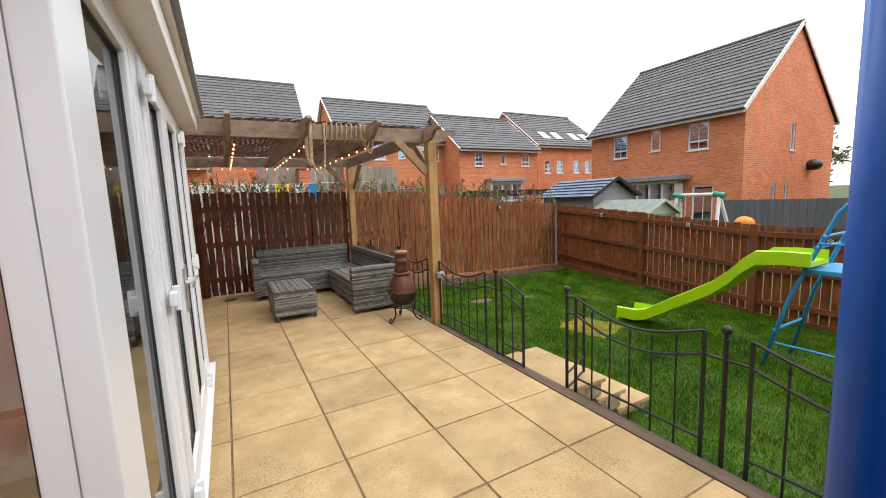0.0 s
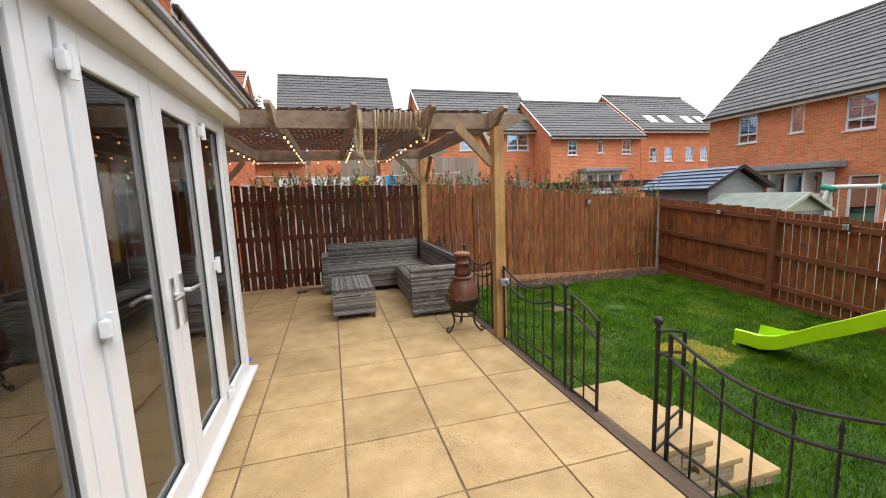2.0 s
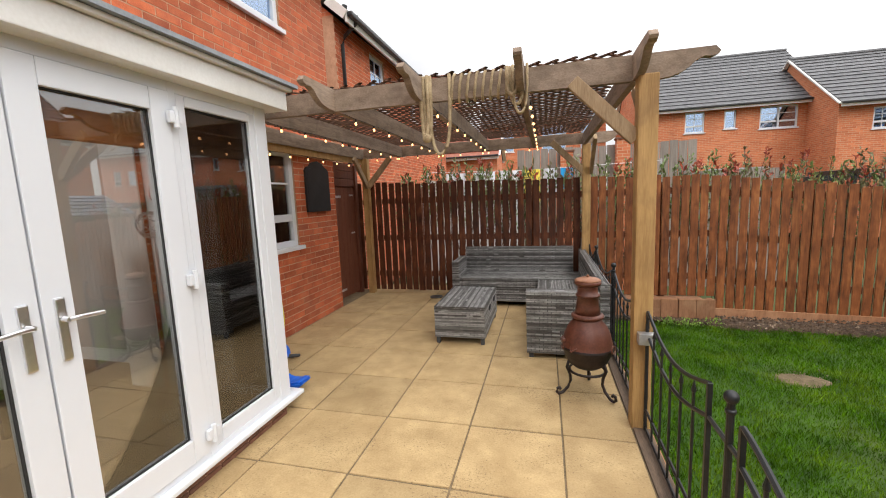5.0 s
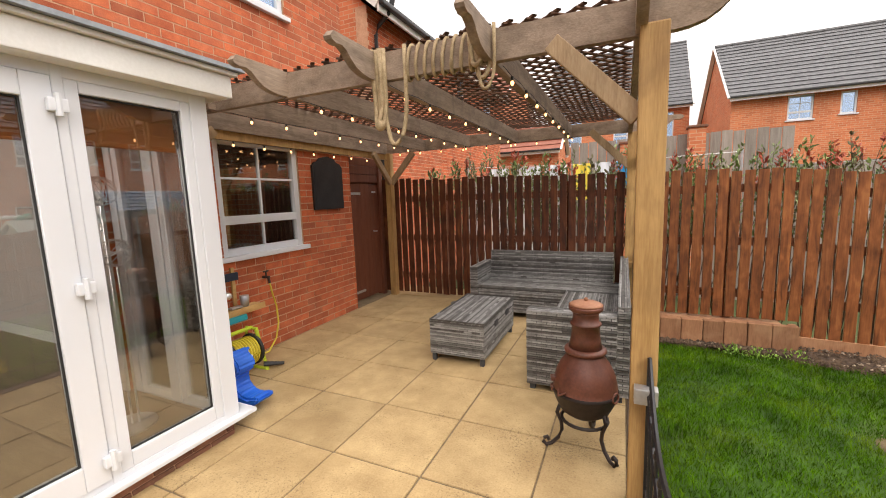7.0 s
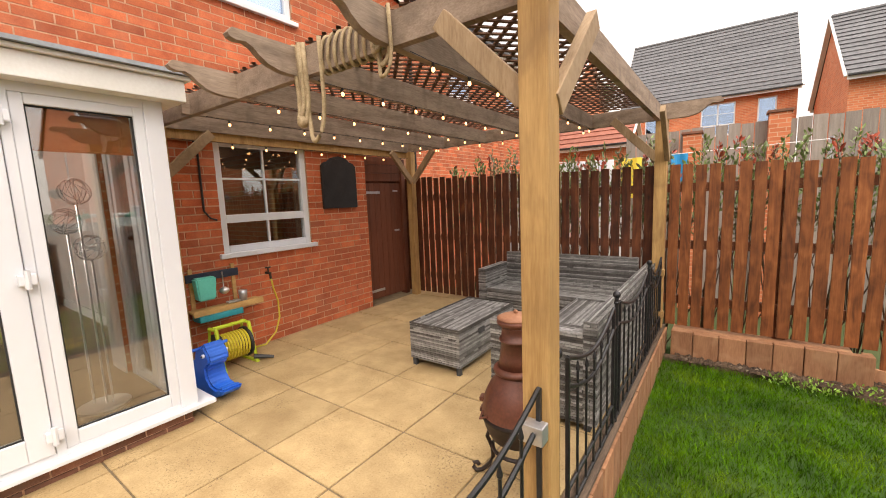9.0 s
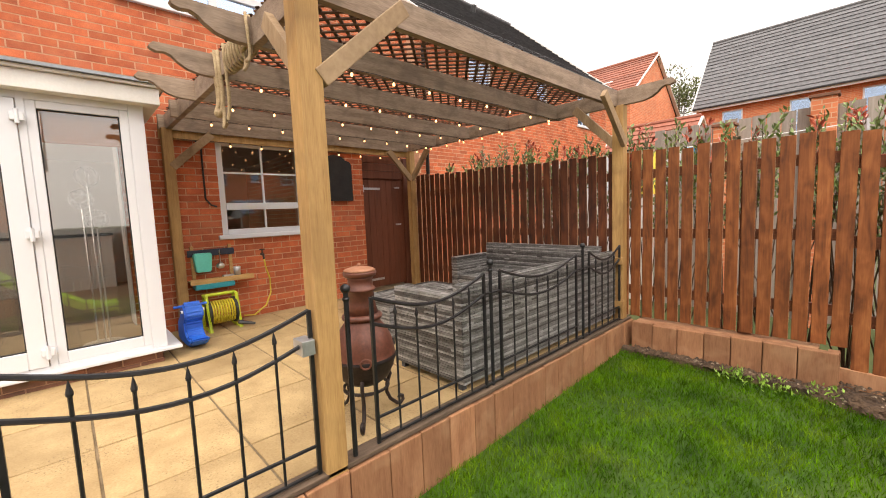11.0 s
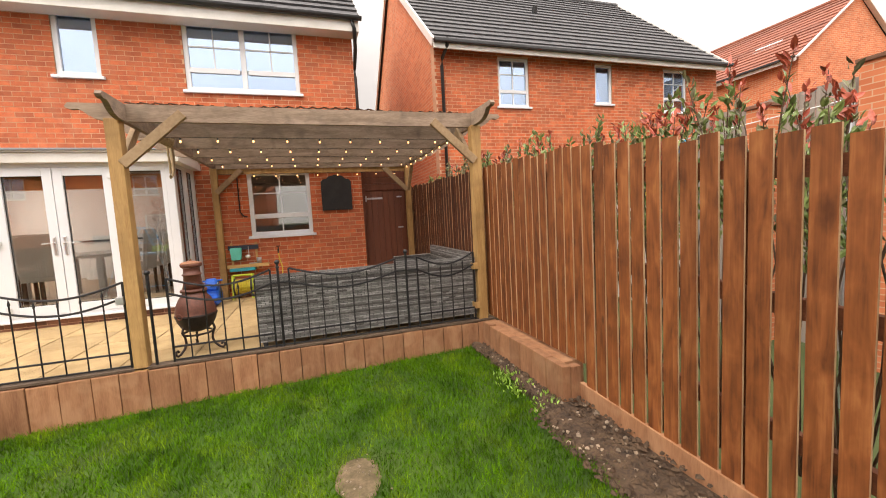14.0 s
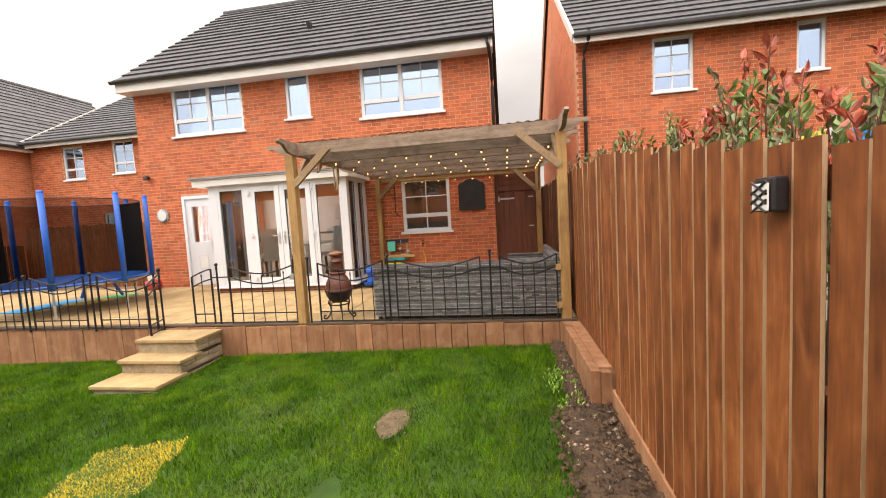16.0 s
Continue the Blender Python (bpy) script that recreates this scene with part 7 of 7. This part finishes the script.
for a, b in ((0.87, 1.40), (1.64, 2.11), (2.28, 2.77), (2.93, 3.42)):
    bl = thing("roller_blind", (BAY_X - 0.10, (a + b) / 2, 1.9), "orange-brown roller blind drawn up inside the glass", "blind", "roller blinds")
    part("fabric", span(BAY_X - 0.095, BAY_X - 0.088, a, b, 1.84, 2.10), M["orange_blind"], bl)
    part("bottom_bar", add_rod(bmesh.new(), (BAY_X - 0.092, a, 1.835), (BAY_X - 0.092, b, 1.835), 0.009), M["orange_blind"], bl)
vac = thing("vacuum_cleaner", (-0.20, 3.75, 1.0), "purple-grey stick vacuum hung on the inner wall", "vacuum")
part("body", box((-0.20, 3.75, 1.62), (0.12, 0.16, 0.28), 0.03), M["vacuum"], vac)
part("tube", add_rod(bmesh.new(), (-0.20, 3.77, 0.62), (-0.20, 3.77, 1.50), 0.022), M["vacuum"], vac)
part("head", box((-0.20, 3.73, 0.56), (0.24, 0.14, 0.12), 0.03), M["rubber"], vac)
cab = thing("kitchen_cabinet", (-3.9, 2.0, 0.14), "dark wall units along the back of the room", "cabinet")
part("body", span(-4.19, -3.65, 0.3, 3.6, 0.14, 1.02, 0.004), M["plaster"], cab)
part("worktop", span(-4.19, -3.60, 0.28, 3.62, 1.025, 1.06, 0.004), M["rubber"], cab)

# ---------------- hedge, soil, grass ----------------


def leaf_cloud(rng_, stems, per, size, spread):
    """Leaves round stem points: verts and faces of small folded blades."""
    v, f = [], []
    for p, d in stems:
        for k in range(per):
            q = Vector(p) + Vector((rng_.gauss(0, spread), rng_.gauss(0, spread), rng_.uniform(-spread * 1.5, spread)))
            out = (Vector((rng_.uniform(-1, 1), rng_.uniform(-1, 1), rng_.uniform(-0.1, 0.9))) + Vector(d) * 0.6).normalized()
            sd = out.cross(Vector((rng_.uniform(-1, 1), rng_.uniform(-1, 1), rng_.uniform(-1, 1)))).normalized()
            nn = out.cross(sd)
            l = size * rng_.uniform(0.6, 1.25)
            w = l * 0.21
            b = len(v)
            bend = nn * -0.10 * l
            v += [q, q + out * l * 0.28 + sd * w * 0.85 + nn * w * 0.3, q + out * l * 0.62 + sd * w * 0.9 + nn * w * 0.3 + bend * 0.4, q + out * l + bend, q + out * l * 0.62 - sd * w * 0.9 + nn * w * 0.3 + bend * 0.4, q + out * l * 0.28 - sd * w * 0.85 + nn * w * 0.3, q + out * l * 0.45 + bend * 0.15]
            f += [(b, b + 1, b + 6), (b + 1, b + 2, b + 6), (b + 2, b + 3, b + 6), (b + 3, b + 4, b + 6), (b + 4, b + 5, b + 6), (b + 5, b, b + 6)]
    return v, f


def shrub(x, y, base, top, seed, width=0.3, red=0.4, n_stems=9, leaf=0.085, label="photinia shrub with green leaves and red young tips above the fence"):
    """Slender shoots with leaves set singly along them, the last ones red."""
    rng_ = random.Random(seed)
    root = thing("shrub", (x, y, base), label, "shrub", "hedge shrubs")
    bm = bmesh.new()
    greens, reds = [], []
    for k in range(n_stems):
        tx, ty = x + rng_.gauss(0, width), y + rng_.gauss(0, width * 0.5)
        tz = top + (rng_.uniform(-0.05, 0.16) if k % 4 == 0 else rng_.uniform(-0.34, 0.02))
        pts = [Vector((x + (tx - x) * q + rng_.gauss(0, 0.015), y + (ty - y) * q + rng_.gauss(0, 0.015), base + (tz - base) * q)) for q in (0, 0.4, 0.7, 0.88, 1.0)]
        add_tube(bm, pts, 0.008, 5, 0.3)
        up = (pts[-1] - pts[-2]).normalized()
        height = tz - base
        tip = rng_.random() < red
        d = 0.0
        while d < 0.75:
            p = pts[-1].lerp(pts[0], d / height)
            (reds if tip and d < rng_.uniform(0.05, 0.16) else greens).append((p, up))
            d += rng_.uniform(0.022, 0.045)
    part("stem", bm, M["stem"], root)
    v, f = leaf_cloud(rng_, greens, 2, leaf, 0.014)
    ob = put_mesh("foliage", mesh_from("foliage", v, f), M["leaf" if seed % 3 else "olive_leaf"], root)
    ob["kind"] = "stuff"
    if reds:
        v, f = leaf_cloud(rng_, reds, 3, leaf, 0.010)
        ob = put_mesh("young_leaves", mesh_from("young_leaves", v, f), M["red_leaf"], root, "red young leaves")
        ob["kind"] = "stuff"
    return root


rng = random.Random(31)
x = 0.7
k = 0
while x < 9.0:
    near = x > 5.0
    lift = 0.20 if x < 4.0 else 0.16 + 0.03 * (x - 4.0)
    shrub(x, FENCE_Y + rng.uniform(0.35, 0.85), -0.5, fence_top(x) + lift + rng.uniform(-0.10, 0.12), 100 + k, 0.28, 0.6 if near else 0.25, 13, 0.063 if near else 0.066)
    x += rng.uniform(0.26, 0.40)
    k += 1


def far_tree(x, y, h, r, seed):
    rng_ = random.Random(seed)
    root = thing("tree", (x, y, -0.9), "distant garden tree with thinning autumn leaves", "tree", "distant trees")
    bm = add_tube(bmesh.new(), [(x, y, -0.95), (x + 0.1, y, h * 0.4), (x, y, h * 0.8)], 0.16, 7, 0.35)
    pts = []
    for k in range(70):
        d = Vector((rng_.gauss(0, 1), rng_.gauss(0, 1), rng_.gauss(0, 0.8))).normalized() * r * rng_.uniform(0.25, 1.0)
        pts.append((Vector((x, y, h * 0.78)) + d, d.normalized()))
        if k % 5 == 0:
            add_tube(bm, [(x, y, h * 0.5), Vector((x, y, h * 0.6)) + d * 0.5, Vector((x, y, h * 0.78)) + d], 0.05, 5, 0.3)
    part("trunk", bm, M["stem"], root)
    v, f = leaf_cloud(rng_, pts, 24, 0.32, r * 0.16)
    ob = put_mesh("crown", mesh_from("crown", v, f), M["far_leaf"], root)
    ob["kind"] = "stuff"


for i, (x, y, h, r) in enumerate(((-7.4, 47, 14.5, 2.4), (15.2, 39, 10.6, 1.3), (17.0, 40, 10.7, 1.4), (20.0, 38, 9.6, 1.3), (38, 12.5, 4.4, 1.8))):
    far_tree(x, y, h, r, 50 + i)

# soil strip, bare patches and pebbles
bm = bmesh.new()
rows_ = []
rng = random.Random(6)
for i in range(40):
    x = 3.56 + i * (RIGHT_X - 0.05 - 3.56) / 39
    inner_ = 7.0 + 0.10 * noise.noise((x * 2.0, 1, 0)) if x < 5.0 else 6.92 - 0.10 * min(1, (x - 5.0) * 2) + 0.12 * noise.noise((x * 2.3, 4, 0))
    outer_ = 7.14 if x < 5.12 else FENCE_Y - 0.02
    rows_.append([bm.verts.new((x, inner_ + (outer_ - inner_) * k / 5, lawn_z(x, inner_) + (0.022 + 0.03 * math.sin(math.pi * k / 5) + 0.012 * rng.random() if 0 < k else -0.01))) for k in range(6)])
for a, b in zip(rows_, rows_[1:]):
    for k in range(5):
        bm.faces.new((a[k], b[k], b[k + 1], a[k + 1]))
tagged(part("soil_border", bm, M["soil"]), "bare soil border along the fence with pebbles", "soil", kind="structure")
PATCHES = ((5.30, 5.55, 0.24, 0.13), (6.15, 5.35, 0.20, 0.10))
for px, py, ra, rb in PATCHES[:1]:
    bm = bmesh.new()
    cv = bm.verts.new((px, py, lawn_z(px, py) + 0.022))
    ringv = []
    for k in range(26):
        a = k * 2 * math.pi / 26
        rr_ = 1 + 0.25 * noise.noise((math.cos(a) * 1.5, math.sin(a) * 1.5, px))
        x, y = px + ra * rr_ * math.cos(a), py + rb * rr_ * math.sin(a)
        ringv.append(bm.verts.new((x, y, lawn_z(x, y) + 0.008)))
    for k in range(26):
        bm.faces.new((cv, ringv[k], ringv[(k + 1) % 26]))
    tagged(part("bare_patch", bm, M["dry_soil"]), "bare muddy patch in the lawn", "soil", kind="structure")
v, f = [], []
rng = random.Random(12)
for k in range(170):
    x = rng.uniform(3.7, 8.6) if k % 3 else rng.uniform(5.1, 6.3)
    y = rng.uniform(7.0, 7.12) if x < 5.05 else rng.uniform(6.84, 7.27)
    if rng.random() < 0.15:
        x, y = rng.gauss(5.30, 0.12), rng.gauss(5.55, 0.06)
        s = rng.uniform(0.004, 0.012)
    else:
        s = rng.uniform(0.006, 0.020) * (1.7 if k % 11 == 0 else 1.0)
    z = lawn_z(x, y) + 0.052
    b = len(v)
    jit = [rng.uniform(0.6, 1.2) for _ in range(6)]
    v += [(x + s * jit[0], y, z), (x, y + s * jit[1], z), (x - s * jit[2], y, z), (x, y - s * jit[3], z), (x, y, z + s * 0.7 * jit[4]), (x, y, z - s)]
    f += [(b, b + 1, b + 4), (b + 1, b + 2, b + 4), (b + 2, b + 3, b + 4), (b + 3, b, b + 4), (b + 1, b, b + 5), (b + 2, b + 1, b + 5), (b + 3, b + 2, b + 5), (b, b + 3, b + 5)]
cv_, cf_ = [], []
rng2 = random.Random(17)
for k in range(2200):
    x = rng2.uniform(3.65, 8.7)
    y = rng2.uniform(6.98, 7.13) if x < 5.05 else rng2.uniform(6.80, 7.29)
    s = rng2.uniform(0.006, 0.026)
    z = lawn_z(x, y) + 0.05
    b = len(cv_)
    j = [rng2.uniform(0.5, 1.3) for _ in range(5)]
    cv_ += [(x + s * j[0], y, z), (x, y + s * j[1], z), (x - s * j[2], y, z), (x, y - s * j[3], z), (x, y, z + s * 0.8 * j[4]), (x, y, z - s)]
    cf_ += [(b, b + 1, b + 4), (b + 1, b + 2, b + 4), (b + 2, b + 3, b + 4), (b + 3, b, b + 4)]
tagged(put_mesh("soil_clods", mesh_from("soil_clods", cv_, cf_), M["soil"]), "crumbly clods of dark soil along the fence", "soil", kind="stuff")
tagged(put_mesh("pebbles", mesh_from("pebbles", v, f), M["stone"]), "scattered pebbles and crumbs on the soil", "pebbles", kind="stuff")
v, f = leaf_cloud(random.Random(14), [(Vector((x, y, lawn_z(x, y) + 0.05)), (0, 0, 1)) for x, y in [(random.Random(i).uniform(4.35, 5.15), random.Random(i + 50).uniform(6.86, 7.06)) for i in range(16)]], 14, 0.038, 0.028)
tagged(put_mesh("weeds", mesh_from("weeds", v, f), M["lime_leaf"]), "low broad-leaved weeds at the lawn edge", "weeds", kind="stuff")


def blades(name, count, region, mat_, height, seed, label, keep=None):
    rs = np.random.RandomState(seed)
    x = rs.uniform(region[0], region[1], count)
    y = rs.uniform(region[2], region[3], count)
    if keep is not None:
        ok = keep(x, y)
        x, y = x[ok], y[ok]
    n_ = len(x)
    a_ = -0.40 + 0.033 * (y - 3.9)
    b_ = -0.46 + 0.05 * (y - 5.0)
    z = a_ + (b_ - a_) * (x - 3.6) / 5.25 - 0.004
    ang = rs.uniform(0, 2 * np.pi, n_)
    clump = 0.75 + 0.5 * np.sin(x * 5.1 + 1.3 * np.sin(y * 3.7)) * np.sin(y * 4.3 + x)
    h = height * rs.uniform(0.55, 1.2, n_) * (0.62 + 0.5 * clump)
    w = rs.uniform(0.0016, 0.0030, n_)
    lx, ly = rs.normal(0, 0.5, n_) * h, rs.normal(0, 0.5, n_) * h
    dx, dy = np.cos(ang) * w, np.sin(ang) * w
    V = np.empty((n_, 5, 3))
    V[:, 0] = np.stack([x - dx, y - dy, z], 1)
    V[:, 1] = np.stack([x + dx, y + dy, z], 1)
    V[:, 2] = np.stack([x + dx * 0.8 + lx * 0.4, y + dy * 0.8 + ly * 0.4, z + h * 0.6], 1)
    V[:, 3] = np.stack([x - dx * 0.8 + lx * 0.4, y - dy * 0.8 + ly * 0.4, z + h * 0.6], 1)
    V[:, 4] = np.stack([x + lx, y + ly, z + h], 1)
    base = np.arange(n_) * 5
    me = bpy.data.meshes.new(name)
    me.vertices.add(n_ * 5)
    me.vertices.foreach_set("co", V.reshape(-1))
    loops = np.stack([base, base + 1, base + 2, base + 3, base + 3, base + 2, base + 4], 1).reshape(-1)
    me.loops.add(n_ * 7)
    me.loops.foreach_set("vertex_index", loops.astype(np.int32))
    me.polygons.add(n_ * 2)
    start = np.stack([np.arange(n_) * 7, np.arange(n_) * 7 + 4], 1).reshape(-1)
    me.polygons.foreach_set("loop_start", start.astype(np.int32))
    me.update(calc_edges=True)
    return tagged(put_mesh(name, me, mat_), label, "grass", kind="stuff")


def not_bare(x, y):
    ok = np.ones(len(x), bool)
    for px, py, ra, rb in PATCHES:
        ok &= ((x - px) / ra) ** 2 + ((y - py) / rb) ** 2 > np.random.RandomState(1).uniform(0.55, 1.25, len(x))
    ok &= ~((x > 3.6) & (x < 4.66) & (y > SY0) & (y < SY1))
    ok &= (y < np.random.RandomState(2).exponential(0.045, len(x)) + 7.02 - 0.08 * np.clip((x - 5.0) * 2, 0, 1) + 0.05 * np.sin(x * 9) + 0.06 * np.sin(x * 3.1)) | ((x < 5.0) & (y < 7.08))
    ok &= ~yellow(x, y)
    return ok


def yellow(x, y):
    u, w = x - 5.92, y - 3.62
    return (np.abs(u * 0.9 + w * 0.25) < 0.33 + 0.02 * np.sin(y * 23)) & (np.abs(w * 0.9 - u * 0.25) < 0.33 + 0.02 * np.sin(x * 19))


blades("grass", 280000, (3.555, 8.80, -0.8, 7.1), M["grass"], 0.046, 1, "mown green grass of the lawn", not_bare)
blades("far_grass", 120000, (3.555, 8.80, -6.0, -0.8), M["grass"], 0.05, 2, "mown green grass at the far end of the lawn")
blades("yellow_grass", 9000, (5.3, 6.4, 3.1, 4.15), M["dry_grass"], 0.03, 3, "square of yellowed dead grass left on the lawn", yellow)

# ---------------- pieces of floors, walls and fences ----------------
for fn in PIECES:
    fn()
SLAB = bpy.data.meshes.new("slab")
bm = span(-0.2915, 0.2915, -0.2925, 0.2925, -0.05, 0.0, 0.005)
bm.to_mesh(SLAB)
bm.free()
SLAB.materials.append(M["slab"])
rng = random.Random(8)
for i in range(6):
    for j in range(-15, 8):
        x, y = 0.3125 + 0.595 * i, 3.33 + 0.597 * j
        if x < 0.9 and BAY0 < y < BAY1 - 0.2 and x + 0.3 < BAY_X:
            continue
        ob = new("slab", SLAB)
        ob.parent = patio
        sx = 1.0
        if i == 5:
            sx, x = 0.735, 2.99 + 0.2975 * 0.735
        if j == 7:
            if y - 0.3 > FENCE_Y:
                continue
        ob.matrix_basis = pose(x, y, rng.uniform(-0.002, 0.002), rng.uniform(-0.2, 0.2), rng.uniform(-0.2, 0.2), 0) @ Matrix.Diagonal((sx, 1, 1, 1))
BRICK = bpy.data.meshes.new("brick")
bm = span(-BRICK_W / 2, BRICK_W / 2, -0.005, 0.005, -BRICK_H / 2, BRICK_H / 2, 0.0018)
bm.to_mesh(BRICK)
bm.free()
BRICK.materials.append(M["brick"])
for core, basis, places in LATE_BRICKS:
    for c in places:
        ob = new("brick", BRICK)
        ob.parent = core
        ob.matrix_basis = basis @ Matrix.Translation(c)
